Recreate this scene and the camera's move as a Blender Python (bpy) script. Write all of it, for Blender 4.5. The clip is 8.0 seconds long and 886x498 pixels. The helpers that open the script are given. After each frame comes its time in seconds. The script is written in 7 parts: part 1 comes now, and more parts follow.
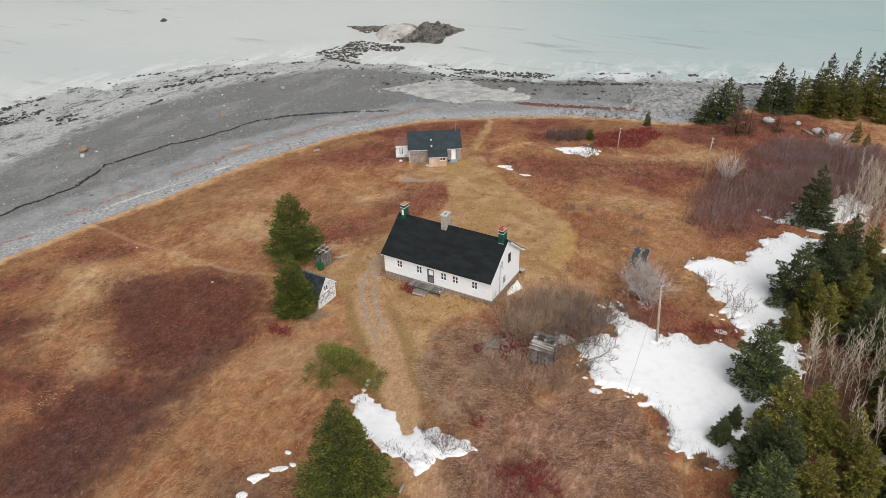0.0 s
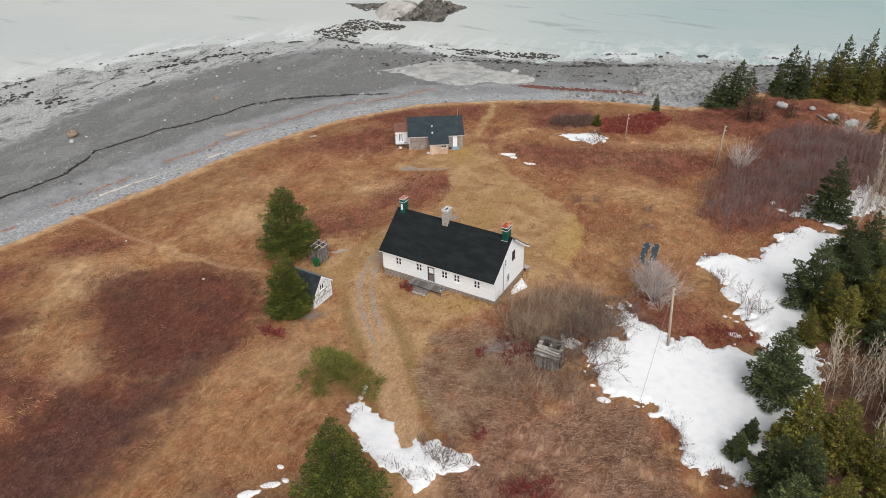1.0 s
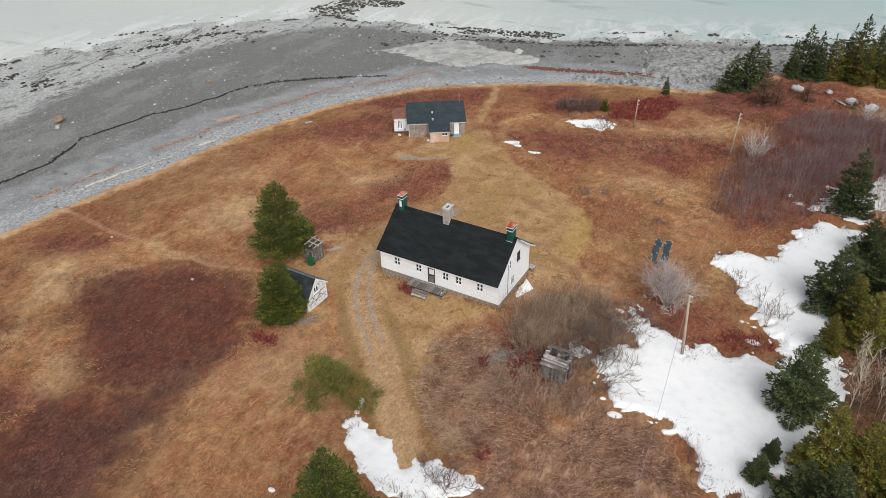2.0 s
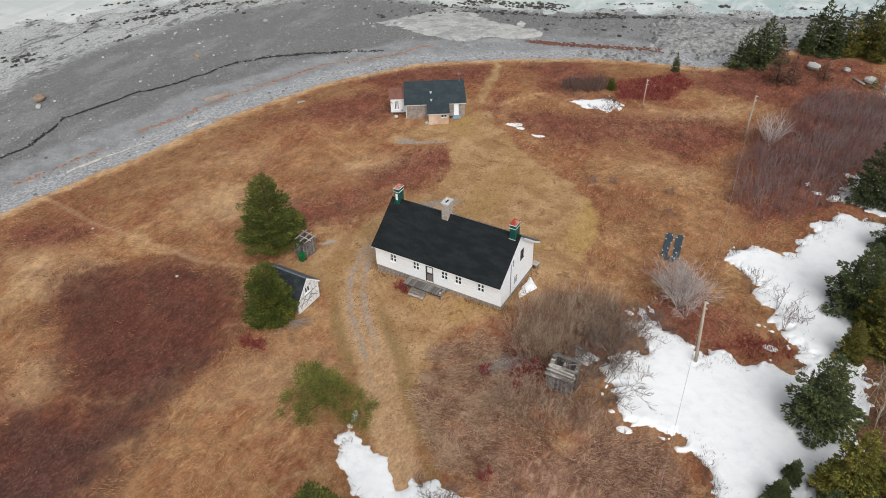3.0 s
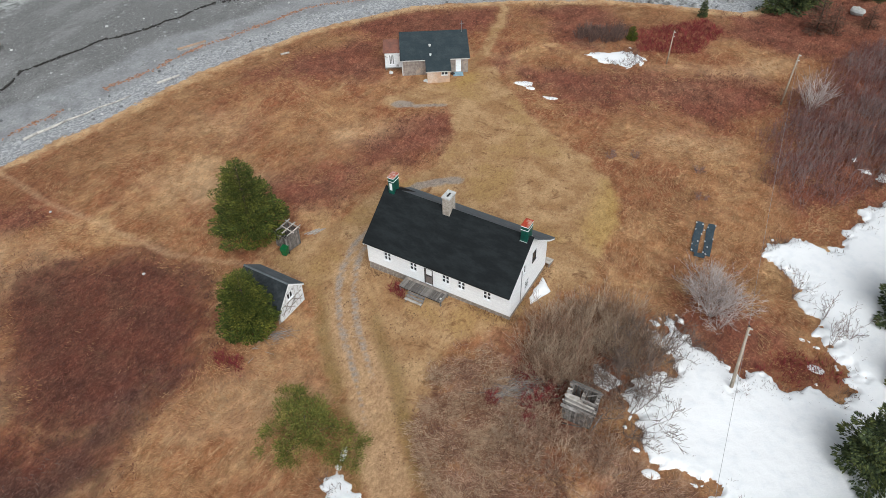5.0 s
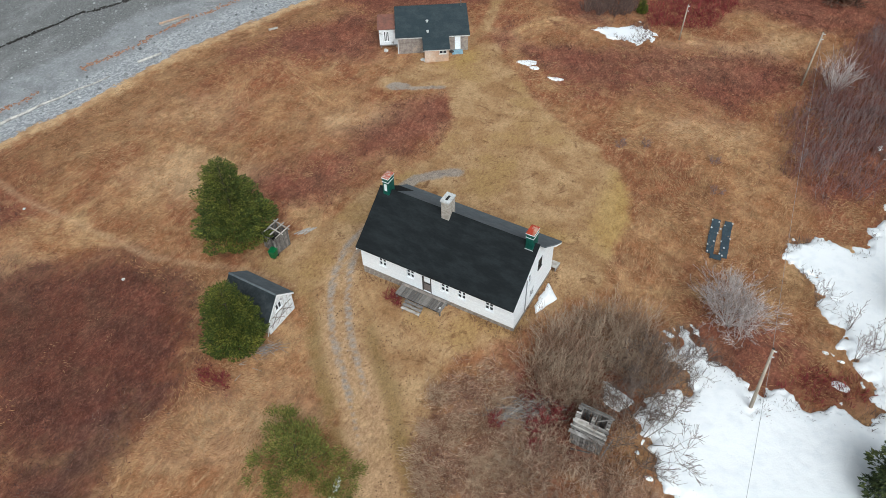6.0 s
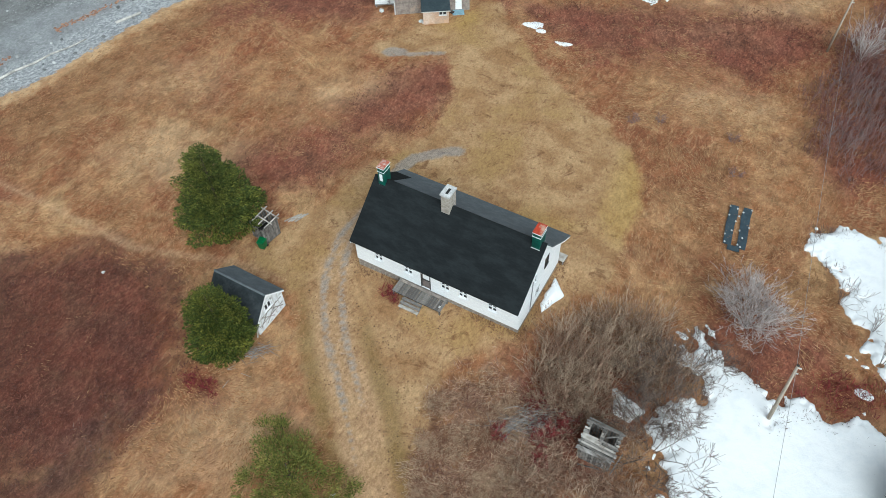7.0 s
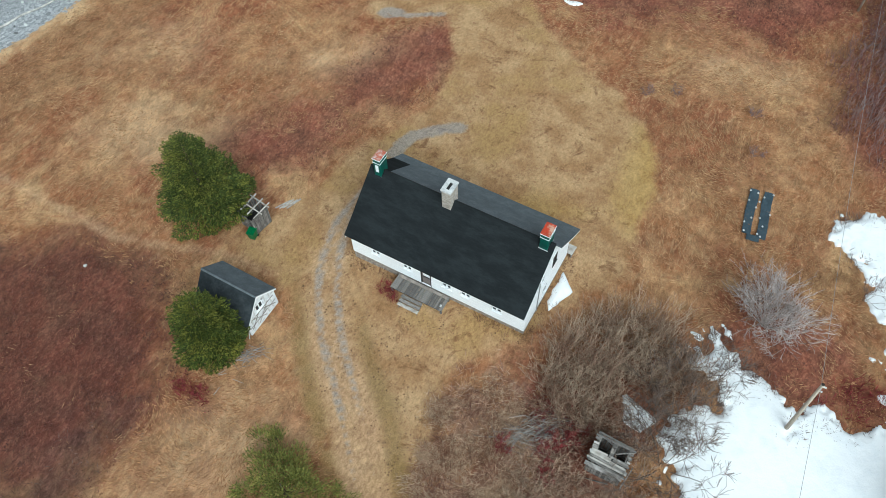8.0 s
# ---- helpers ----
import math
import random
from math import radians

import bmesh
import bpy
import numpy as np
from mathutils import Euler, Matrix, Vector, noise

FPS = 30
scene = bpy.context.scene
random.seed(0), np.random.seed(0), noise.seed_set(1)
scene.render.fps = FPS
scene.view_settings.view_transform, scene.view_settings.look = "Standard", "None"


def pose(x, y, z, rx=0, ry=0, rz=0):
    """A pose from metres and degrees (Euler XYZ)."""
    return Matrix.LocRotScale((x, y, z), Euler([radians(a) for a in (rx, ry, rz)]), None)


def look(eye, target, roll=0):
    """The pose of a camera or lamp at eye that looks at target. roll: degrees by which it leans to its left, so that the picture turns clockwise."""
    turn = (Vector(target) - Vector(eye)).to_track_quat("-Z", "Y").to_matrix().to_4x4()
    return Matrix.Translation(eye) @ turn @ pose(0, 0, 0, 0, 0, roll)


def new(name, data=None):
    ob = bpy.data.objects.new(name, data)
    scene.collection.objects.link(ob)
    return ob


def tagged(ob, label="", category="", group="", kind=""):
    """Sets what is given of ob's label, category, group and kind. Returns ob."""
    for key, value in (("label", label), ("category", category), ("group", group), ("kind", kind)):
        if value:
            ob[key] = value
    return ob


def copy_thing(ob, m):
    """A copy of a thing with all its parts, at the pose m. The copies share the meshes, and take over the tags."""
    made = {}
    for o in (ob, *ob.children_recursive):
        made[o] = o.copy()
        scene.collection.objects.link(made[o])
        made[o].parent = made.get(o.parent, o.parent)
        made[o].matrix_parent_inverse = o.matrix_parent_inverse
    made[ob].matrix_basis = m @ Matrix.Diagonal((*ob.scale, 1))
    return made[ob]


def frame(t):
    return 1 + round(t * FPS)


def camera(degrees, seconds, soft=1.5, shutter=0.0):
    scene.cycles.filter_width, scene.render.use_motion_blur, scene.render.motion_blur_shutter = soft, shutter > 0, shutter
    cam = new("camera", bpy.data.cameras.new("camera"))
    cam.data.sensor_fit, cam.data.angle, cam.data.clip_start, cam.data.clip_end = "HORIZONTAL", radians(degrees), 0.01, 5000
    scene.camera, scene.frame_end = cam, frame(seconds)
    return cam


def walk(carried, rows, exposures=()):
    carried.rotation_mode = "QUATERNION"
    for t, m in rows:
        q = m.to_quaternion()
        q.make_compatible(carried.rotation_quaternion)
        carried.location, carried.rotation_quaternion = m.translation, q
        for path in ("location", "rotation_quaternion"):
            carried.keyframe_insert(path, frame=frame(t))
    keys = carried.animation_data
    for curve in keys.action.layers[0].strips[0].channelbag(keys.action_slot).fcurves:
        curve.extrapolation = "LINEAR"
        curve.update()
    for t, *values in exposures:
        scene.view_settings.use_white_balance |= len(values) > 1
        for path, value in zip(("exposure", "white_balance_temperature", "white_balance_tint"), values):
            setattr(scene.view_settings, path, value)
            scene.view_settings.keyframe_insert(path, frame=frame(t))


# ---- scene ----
cam = camera(61.6, 8.0, soft=0.9)
PATH = [
    (0, (-0.224, 1.679, 51.181), (-1.098, 3.173, 50.178), -1.3),
    (0.5, (-1.325, 3.699, 51.217), (-2.194, 5.177, 50.186), -1.3),
    (1, (-2.602, 5.923, 51.285), (-3.463, 7.385, 50.226), -1.3),
    (1.5, (-3.982, 8.31, 51.328), (-4.836, 9.755, 50.24), -1.4),
    (3, (-8.31, 15.984, 51.326), (-9.128, 17.364, 50.131), -1.4),
    (3.5, (-9.845, 18.685, 51.307), (-10.646, 20.035, 50.068), -1.5),
    (4, (-11.48, 21.381, 51.314), (-12.262, 22.699, 50.029), -1.5),
    (4.5, (-13.097, 24.061, 51.309), (-13.858, 25.348, 49.981), -1.4),
    (4.7, (-13.755, 25.171, 51.306), (-14.512, 26.447, 49.964), -1.4),
    (6, (-17.95, 32.506, 51.205), (-18.657, 33.691, 49.757), -1.7),
    (6.5, (-19.54, 35.361, 51.212), (-20.221, 36.498, 49.714), -1.9),
    (7, (-21.219, 38.255, 51.306), (-21.863, 39.325, 49.744), -1.9),
    (7.5, (-22.855, 41.167, 51.389), (-23.462, 42.167, 49.767), -2.2),
    (8, (-24.464, 44.04, 51.465), (-25.035, 44.968, 49.788), -2.6),
]
walk(cam, [(t, look(eye, target, roll)) for t, eye, target, roll in PATH],
     [(0, 0.0, 6500, 10), (3, 0.0, 6400, 9), (4.5, 0.03, 6250, 8), (6.5, 0.1, 5850, 1), (8, 0.19, 5660, -4)])

# ---- light: overcast sky, one very wide weak sun ----
world = bpy.data.worlds.new("overcast")
scene.world = world
world.use_nodes = True
wn, wl = world.node_tree.nodes, world.node_tree.links
sky = wn.new("ShaderNodeTexSky")
sky.sky_type = "NISHITA"
sky.sun_disc = False
sky.sun_elevation, sky.sun_rotation = radians(44), radians(135)
sky.air_density, sky.dust_density, sky.ozone_density = 1.0, 6.0, 1.0
grey = wn.new("ShaderNodeHueSaturation")
grey.inputs["Saturation"].default_value = 0.2
back = wn["Background"]
back.inputs["Strength"].default_value = 0.12
wl.new(sky.outputs[0], grey.inputs["Color"])
wl.new(grey.outputs[0], back.inputs["Color"])
sun_data = bpy.data.lights.new("sun", "SUN")
sun_data.energy, sun_data.angle, sun_data.color = 1.35, radians(60), (1.0, 0.99, 0.98)
sun = new("sun", sun_data)
sun.matrix_world = look((0, 0, 60), (-44, 44, 0))


# ---- small tools ----
def srgb(r, g, b):
    return tuple((v / 255 / 12.92) if v < 10 else ((v / 255 + 0.055) / 1.055) ** 2.4 for v in (r, g, b))


def lattice(ix, iy, seed):
    h = (ix * 374761393 + iy * 668265263 + seed * 974634533) & 0x7FFFFFFF
    h = ((h ^ (h >> 13)) * 1274126177) & 0x7FFFFFFF
    return ((h ^ (h >> 16)) & 0xFFFF) / 65535.0


def vnoise(x, y, size, seed=0):
    """Smooth value noise of 0 to 1, with lumps about size metres wide."""
    u, v = np.asarray(x, float) / size + 1000, np.asarray(y, float) / size + 1000
    iu, iv = np.floor(u).astype(np.int64), np.floor(v).astype(np.int64)
    fu, fv = u - iu, v - iv
    fu, fv = fu * fu * (3 - 2 * fu), fv * fv * (3 - 2 * fv)
    a, b = lattice(iu, iv, seed), lattice(iu + 1, iv, seed)
    c, d = lattice(iu, iv + 1, seed), lattice(iu + 1, iv + 1, seed)
    return (a * (1 - fu) + b * fu) * (1 - fv) + (c * (1 - fu) + d * fu) * fv


def fractal(x, y, size, seed=0):
    return 0.55 * vnoise(x, y, size, seed) + 0.3 * vnoise(x, y, size * 0.43, seed + 1) + 0.15 * vnoise(x, y, size * 0.19, seed + 2)


def line_dist(x, y, line):
    best = np.full(np.shape(x), 1e9)
    for (ax, ay), (bx, by) in zip(line, line[1:]):
        dx, dy = bx - ax, by - ay
        k = np.clip(((x - ax) * dx + (y - ay) * dy) / (dx * dx + dy * dy), 0, 1)
        best = np.minimum(best, np.hypot(x - ax - k * dx, y - ay - k * dy))
    return best


def area_dist(x, y, area):
    """Distance to the border of a closed outline, positive inside."""
    inside = np.zeros(np.shape(x), bool)
    ring = list(area) + [area[0]]
    for (ax, ay), (bx, by) in zip(ring, ring[1:]):
        if ay != by:
            hit = ((ay > y) != (by > y)) & (x < (bx - ax) * (y - ay) / (by - ay) + ax)
            inside ^= hit
    d = line_dist(x, y, ring)
    return np.where(inside, d, -d)


def areas(x, y, *many):
    out = area_dist(x, y, many[0])
    for a in many[1:]:
        out = np.maximum(out, area_dist(x, y, a))
    return out


def oval(cx, cy, rx, ry, turn=0.0, n=14):
    c, s = math.cos(radians(turn)), math.sin(radians(turn))
    pts = [(rx * math.cos(k * math.tau / n), ry * math.sin(k * math.tau / n)) for k in range(n)]
    return [(cx + c * a - s * b, cy + s * a + c * b) for a, b in pts]


def smooth(v, a, b):
    k = np.clip((v - a) / (b - a), 0, 1)
    return k * k * (3 - 2 * k)


# ---- the plan: shore, covers, paths ----
SHORE = [(-118, -60), (-110, 10), (-105.1, 35.6), (-101.4, 49), (-99.3, 61.6), (-96, 75.6), (-93.1, 93), (-86.8, 110.3),
         (-77.3, 124.5), (-64.8, 133), (-51.6, 140.4), (-40.8, 143.9), (-30.1, 146.4), (-20, 160), (-12, 170), (10, 182), (60, 205), (200, 280)]
TIDE = [(-186, -60), (-180, 30), (-173, 70), (-169.6, 92.4), (-165.6, 108.5), (-158.9, 120), (-152.5, 133), (-144.5, 143.5), (-133.1, 154.6),
        (-124, 160.5), (-106.4, 161.5), (-90.3, 162.6), (-76.6, 166.3), (-63.2, 170.2), (-45, 179.1), (-26.5, 185.7), (-8, 192), (60, 225), (220, 300)]
SHINGLE = [(-128, -60), (-131, 30), (-135.7, 70.6), (-137.8, 84.1), (-140.2, 100), (-136.9, 119.1), (-131, 134.6), (-122.5, 149.9), (-112, 155.5),
           (-98, 158.5), (-76.6, 163), (-45, 176), (-8, 189), (220, 297)]
REST = [(2500, 400), (2500, -2500), (-400, -2500)]
SEA = -4.45
LAWN = [(-55.0, 97.8), (-50.7, 103.5), (-43.8, 99.1), (-35.7, 96.2), (-30.8, 91.4), (-28.5, 86.9), (-28.6, 82.4), (-27.6, 77.1), (-30.1, 73.7),
        (-32.6, 68.1), (-36.0, 63.6), (-35.3, 61.5), (-34.4, 57.2), (-32.3, 52.0), (-29.5, 46.0), (-31.0, 45.2), (-36.6, 49.6), (-40.6, 53.8),
        (-44.3, 55.9), (-46.6, 57.8), (-48.5, 61.6), (-53.6, 64.1), (-58.2, 64.1), (-57.3, 68.0), (-55.7, 71.5), (-54.6, 77.8), (-52.9, 81.7),
        (-51.1, 87.0), (-51.9, 92.9)]
LANE = [(-50.5, 89.2), (-52.4, 93.4), (-56, 98.1), (-62.6, 94.8), (-64.8, 96.7), (-58.3, 106.4), (-57.4, 112), (-52.7, 108), (-45.9, 101.3), (-36, 95)]
LANE_FAR = [(-58, 106), (-58, 113.8), (-60.3, 124), (-63.2, 131), (-64.6, 131), (-61.8, 122.0), (-59.6, 113), (-59.4, 106)]
TRACK_A = [(-50.5, 79), (-51.2, 74.9), (-51.4, 70.3), (-50.2, 66.5), (-48.2, 63.3), (-45.9, 60.6), (-43.0, 58.0), (-40.7, 55.8), (-37.2, 52.2), (-33, 47.8), (-29, 44), (-24, 38), (-14, 26)]
TRACK_B = [(-50.0, 76.5), (-50.3, 71.6), (-49.6, 68.6), (-47.7, 65.3), (-44.9, 61.7), (-41.7, 58.7), (-39.3, 56.5), (-36.0, 52.8), (-31.6, 48.4), (-27.8, 44.8), (-22.8, 38.8), (-12.6, 26.8)]
FOOTPATH = [(-102, 61.7), (-95.6, 61.9), (-86.3, 60.5), (-75.9, 60.6), (-67.4, 60.5), (-58, 63.5), (-53, 64)]
GRAVEL_BACK = [(-51.2, 79.6), (-50.7, 82.2), (-48.6, 84.3), (-47.2, 85.2)]
RED = [
    [(-81.8, 50.6), (-79.6, 53.4), (-75.5, 55.5), (-70.2, 60.0), (-65.5, 60.8), (-60.3, 59.4), (-55.0, 53.7), (-54.9, 50.0), (-55.3, 47.3), (-55.4, 43.9),
     (-55.4, 40.6), (-54.8, 35.9), (-54.6, 32.4), (-53.9, 28.8), (-53.5, 24.9), (-52, 18), (-58, 14), (-66, 20), (-61.7, 24.0), (-62.0, 29.0), (-61.6, 33.5),
     (-61.6, 38.3), (-69.1, 41.9), (-75.3, 44.7)],
    [(-62.6, 39.8), (-64.6, 36), (-65, 30), (-66.5, 24), (-62, 16), (-50.5, 18), (-51, 25), (-52.2, 30), (-52.8, 36), (-54, 44), (-58, 46)],
    [(-86.0, 39.5), (-83.2, 42), (-78.9, 41), (-77.5, 36.9), (-79.1, 34), (-86, 32)], [(-79, 34), (-71.3, 35.5), (-69.7, 33.5), (-72.2, 30.7), (-80, 28)],
]
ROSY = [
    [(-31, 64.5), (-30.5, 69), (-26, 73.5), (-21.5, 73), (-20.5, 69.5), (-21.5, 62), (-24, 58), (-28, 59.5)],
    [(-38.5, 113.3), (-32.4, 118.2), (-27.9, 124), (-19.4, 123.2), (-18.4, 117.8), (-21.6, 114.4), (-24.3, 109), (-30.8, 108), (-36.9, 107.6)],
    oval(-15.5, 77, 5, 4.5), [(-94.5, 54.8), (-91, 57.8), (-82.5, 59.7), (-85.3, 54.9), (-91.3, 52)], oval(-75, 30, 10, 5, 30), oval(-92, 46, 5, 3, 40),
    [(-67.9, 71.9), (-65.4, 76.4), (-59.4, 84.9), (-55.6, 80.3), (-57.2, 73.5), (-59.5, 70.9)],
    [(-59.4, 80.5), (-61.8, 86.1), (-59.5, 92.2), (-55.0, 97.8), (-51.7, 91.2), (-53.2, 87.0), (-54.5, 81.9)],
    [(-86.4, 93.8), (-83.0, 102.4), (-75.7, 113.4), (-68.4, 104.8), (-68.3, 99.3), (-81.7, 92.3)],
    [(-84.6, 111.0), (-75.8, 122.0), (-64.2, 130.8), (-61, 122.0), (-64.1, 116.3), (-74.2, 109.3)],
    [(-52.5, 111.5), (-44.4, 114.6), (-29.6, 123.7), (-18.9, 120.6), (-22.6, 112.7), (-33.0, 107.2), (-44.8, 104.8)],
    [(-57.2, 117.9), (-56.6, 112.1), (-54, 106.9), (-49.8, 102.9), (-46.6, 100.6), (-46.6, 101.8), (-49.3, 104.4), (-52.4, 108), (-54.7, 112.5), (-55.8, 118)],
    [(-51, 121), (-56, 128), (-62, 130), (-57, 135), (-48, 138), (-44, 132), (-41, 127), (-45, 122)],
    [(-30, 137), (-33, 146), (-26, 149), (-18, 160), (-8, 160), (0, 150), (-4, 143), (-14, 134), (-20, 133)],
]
PALE = [[(-35.1, 120.3), (-30.6, 126.8), (-25.2, 127.1), (-25.6, 132.5), (-19.8, 131.6), (-19.6, 127.3), (-23.5, 122), (-30.1, 117.7)],
        [(-91, 52), (-86.2, 55.8), (-75.8, 54), (-73.8, 50.4), (-77.6, 46.5), (-80.8, 44.4)], [(-73.5, 40.2), (-68.2, 43.6), (-65, 39.8), (-63.9, 36), (-66.6, 34.4)],
        [(-54, 43), (-53, 48.6), (-49.2, 52.6), (-43.8, 56), (-45.6, 48.3), (-49.2, 43.9)], oval(-71.5, 71.5, 8.5, 4.2, 20), oval(-62, 88.5, 8, 3.5, 30), oval(-80, 80, 7, 3.5, 40), oval(-31, 117, 10, 2.2, 35), oval(-46.5, 51.5, 5, 3, 40), oval(-84, 52, 8, 2.5, 20), oval(-26, 104, 6, 2, 20)]
BRIGHT_RED = [[(-41.7, 130.1), (-34.2, 140.6), (-30.3, 136.5), (-32.3, 127.1), (-39.7, 124.3)], oval(-43.6, 66.8, 1.0, 0.7), [(-20.9, 45.7), (-17.0, 48.5), (-14, 45.4), (-19.1, 42.3)],
              [(-11.7, 73.9), (-10.0, 77.3), (-6.3, 78.0), (-5.3, 76.1), (-8.5, 73.8)], oval(-27.3, 62.6, 1.8, 1.3), oval(-52.2, 52.6, 1.8, 0.9), oval(-28.4, 64, 1.5, 1.2)]
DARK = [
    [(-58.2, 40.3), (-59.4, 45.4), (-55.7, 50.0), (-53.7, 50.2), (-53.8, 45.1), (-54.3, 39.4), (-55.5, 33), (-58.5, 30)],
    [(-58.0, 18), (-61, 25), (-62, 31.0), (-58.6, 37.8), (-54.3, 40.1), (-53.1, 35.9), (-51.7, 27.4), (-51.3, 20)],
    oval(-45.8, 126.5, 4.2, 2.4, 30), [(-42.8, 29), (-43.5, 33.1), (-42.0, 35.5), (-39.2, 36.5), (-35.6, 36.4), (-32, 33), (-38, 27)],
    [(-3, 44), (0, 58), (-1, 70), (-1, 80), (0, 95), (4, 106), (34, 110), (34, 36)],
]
REEDS = [(-36.1, 61.7), (-33.4, 65.6), (-29.4, 64.0), (-24.9, 61.0), (-19, 61.2), (-14, 60.6), (-9.1, 55.8), (-6, 50.1), (-4, 40), (-22.8, 38), (-27, 44), (-24.5, 47.5), (-28, 49.5), (-33, 50.3), (-34.6, 56)]
THICKET = [(-18.8, 109.4), (-17.8, 115.3), (-18.2, 121.0), (-14.5, 131.6), (-12.3, 140.0), (6, 142.1), (10, 119.0), (-1, 109), (-3.9, 106.3), (-8.2, 100.8), (-13.4, 97.0), (-16.9, 100.8)]
SNOW = {
    "main": [(-21.0, 74.8), (-19.9, 75.9), (-18.0, 75.0), (-15.7, 74.1), (-13.9, 72.6), (-12.9, 71.6), (-12.2, 73.2), (-10.4, 73.7), (-8.1, 73.2), (-5.2, 74.0), (-4.8, 77.6), (-7.8, 78.7),
             (-8.1, 81.4), (-10.5, 85.3), (-11.9, 86.7), (-14.2, 88.9), (-14.2, 91.4), (-12.0, 93.2), (-8.4, 93.3), (-6.4, 100.8), (-3.8, 104.9), (0.5, 104.5),
             (5, 100), (2, 90), (-1, 84), (1, 76), (0.5, 69), (3, 66), (-1, 62), (0, 57), (-4, 54.5), (-6.3, 55.2), (-8.3, 56.8), (-10.6, 60.6), (-13.8, 60.9),
             (-16.2, 61.3), (-18.4, 61.3), (-19.7, 62.2), (-19.3, 64.5), (-20.5, 65.6), (-20.7, 68.0), (-19.2, 69.2), (-17.6, 69.5), (-17.6, 70.4), (-18.8, 71.3), (-20.3, 72.6)],
    "near": [(-38.4, 47.6), (-37.5, 48.5), (-35.4, 47.7), (-33.0, 47.6), (-30.6, 45.3), (-29.8, 46.1), (-30.5, 47.8), (-28.4, 48.0), (-25.7, 47.1), (-24.0, 46.8),
             (-25.2, 45.2), (-26.5, 44.2), (-26.8, 41.8), (-28.8, 42.5), (-31.0, 42.5), (-34.1, 44.2)],
    "field": [(-45.3, 120.1), (-42.1, 123.1), (-40.4, 124.8), (-38.3, 121.4), (-39.5, 118.3), (-42.5, 119.1)],
    "wood": [(-10.8, 107.8), (-8.1, 110.3), (-6.5, 108.4), (-4.7, 115.5), (-3.0, 118.6), (-0.9, 115.7), (1.5, 123.4), (5.5, 119.1), (4.8, 115.2), (2.1, 110.5), (1.1, 103.8), (-1.4, 105.8), (-5.2, 107.7), (-6.5, 105.8)],
    "hut": [(-23.9, 67.8), (-23.2, 68.2), (-22.4, 69.1), (-22.2, 67.8), (-21.5, 67.1), (-22.2, 66.0), (-23.2, 66.2)],
}
SNOW_SMALL = [(-39.3, 34.6, 1.0, 0.5, 50), (-38.4, 36.2, 0.9, 0.35, 40), (-39.2, 32.2, 0.5, 0.4, 30), (-37.6, 37.2, 0.35, 0.2, 0), (-39.0, 38.2, 0.3, 0.2, 0), (-50, 108.1, 1.3, 0.5, 20), (-48.6, 107.4, 0.6, 0.4, 10), (-45.3, 105.9, 1.3, 0.6, 25),
              (-38.1, 50.0, 0.22, 0.7, 20), (-37.8, 48.9, 0.3, 0.25, 0), (-16.6, 60.0, 0.75, 0.4, 10), (-18.3, 61.5, 0.3, 0.2, 0), (4.2, 136.5, 1.6, 0.5, 25),
              (10.4, 63, 1.6, 1.1, 30), (9, 58, 1.6, 0.8, 20), (9, 106, 2.5, 1.2, 50), (-36.3, 40.2, 0.4, 0.3, 0), (-7.5, 76.4, 0.7, 0.4, 0)]
SLABS = [([(-99.4, 141.6), (-95.1, 151.1), (-88.7, 158), (-76.9, 157), (-64.3, 152.1), (-66.4, 144.7), (-77.5, 139.1), (-93.0, 140.2)], 0.5),
         ([(-44.2, 160.9), (-43.8, 169.9), (-37.4, 175.4), (-22, 179), (-14, 177), (-19, 167), (-27.6, 158.6), (-33.5, 153.7), (-39.3, 150.9)], 1.6),
         ([(-51.2, 141.3), (-46.1, 146.6), (-38.9, 149.7), (-36.4, 146.4), (-46.5, 143.4)], 0.7)]


def shore_dist(x, y):
    return area_dist(x, y, SHORE + REST)


def tide_dist(x, y):
    return area_dist(x, y, TIDE + REST)


def shingle_dist(x, y):
    return area_dist(x, y, SHINGLE + REST)


def ground_z(x, y):
    x, y = np.asarray(x, float), np.asarray(y, float)
    d, w = shore_dist(x, y), tide_dist(x, y)
    inland = -2.2 * np.exp(-np.maximum(d, 0) / 22) + 0.25 * (fractal(x, y, 9, 3) - 0.5) * smooth(d, 0, 12)
    inland = inland + (0.12 + 0.33 * smooth(x, -47, -37)) * smooth(area_dist(x, y, [(-46.5, 68.5), (-32.7, 68.5), (-32.7, 76.3), (-46.5, 76.3)]), -7, -0.3)
    s = np.maximum(-d, 0)
    r = s / (s + np.maximum(w, 0.01))
    beach = -2.35 - 0.25 * smooth(s, 0, 3) - 1.85 * r ** 0.9 + 0.5 * (fractal(x, y, 5, 8) - 0.5) * smooth(r, 0.55, 0.9)
    under = SEA + 0.035 * np.minimum(w, 0) + 0.7 * (fractal(x, y, 6, 8) - 0.52)
    k = smooth(w, -6, 2)
    sea = under * (1 - k) + beach * k
    return np.where(d > 0, inland, np.maximum(sea, -9))


def z_at(x, y):
    return float(ground_z(np.array([x]), np.array([y]))[0])


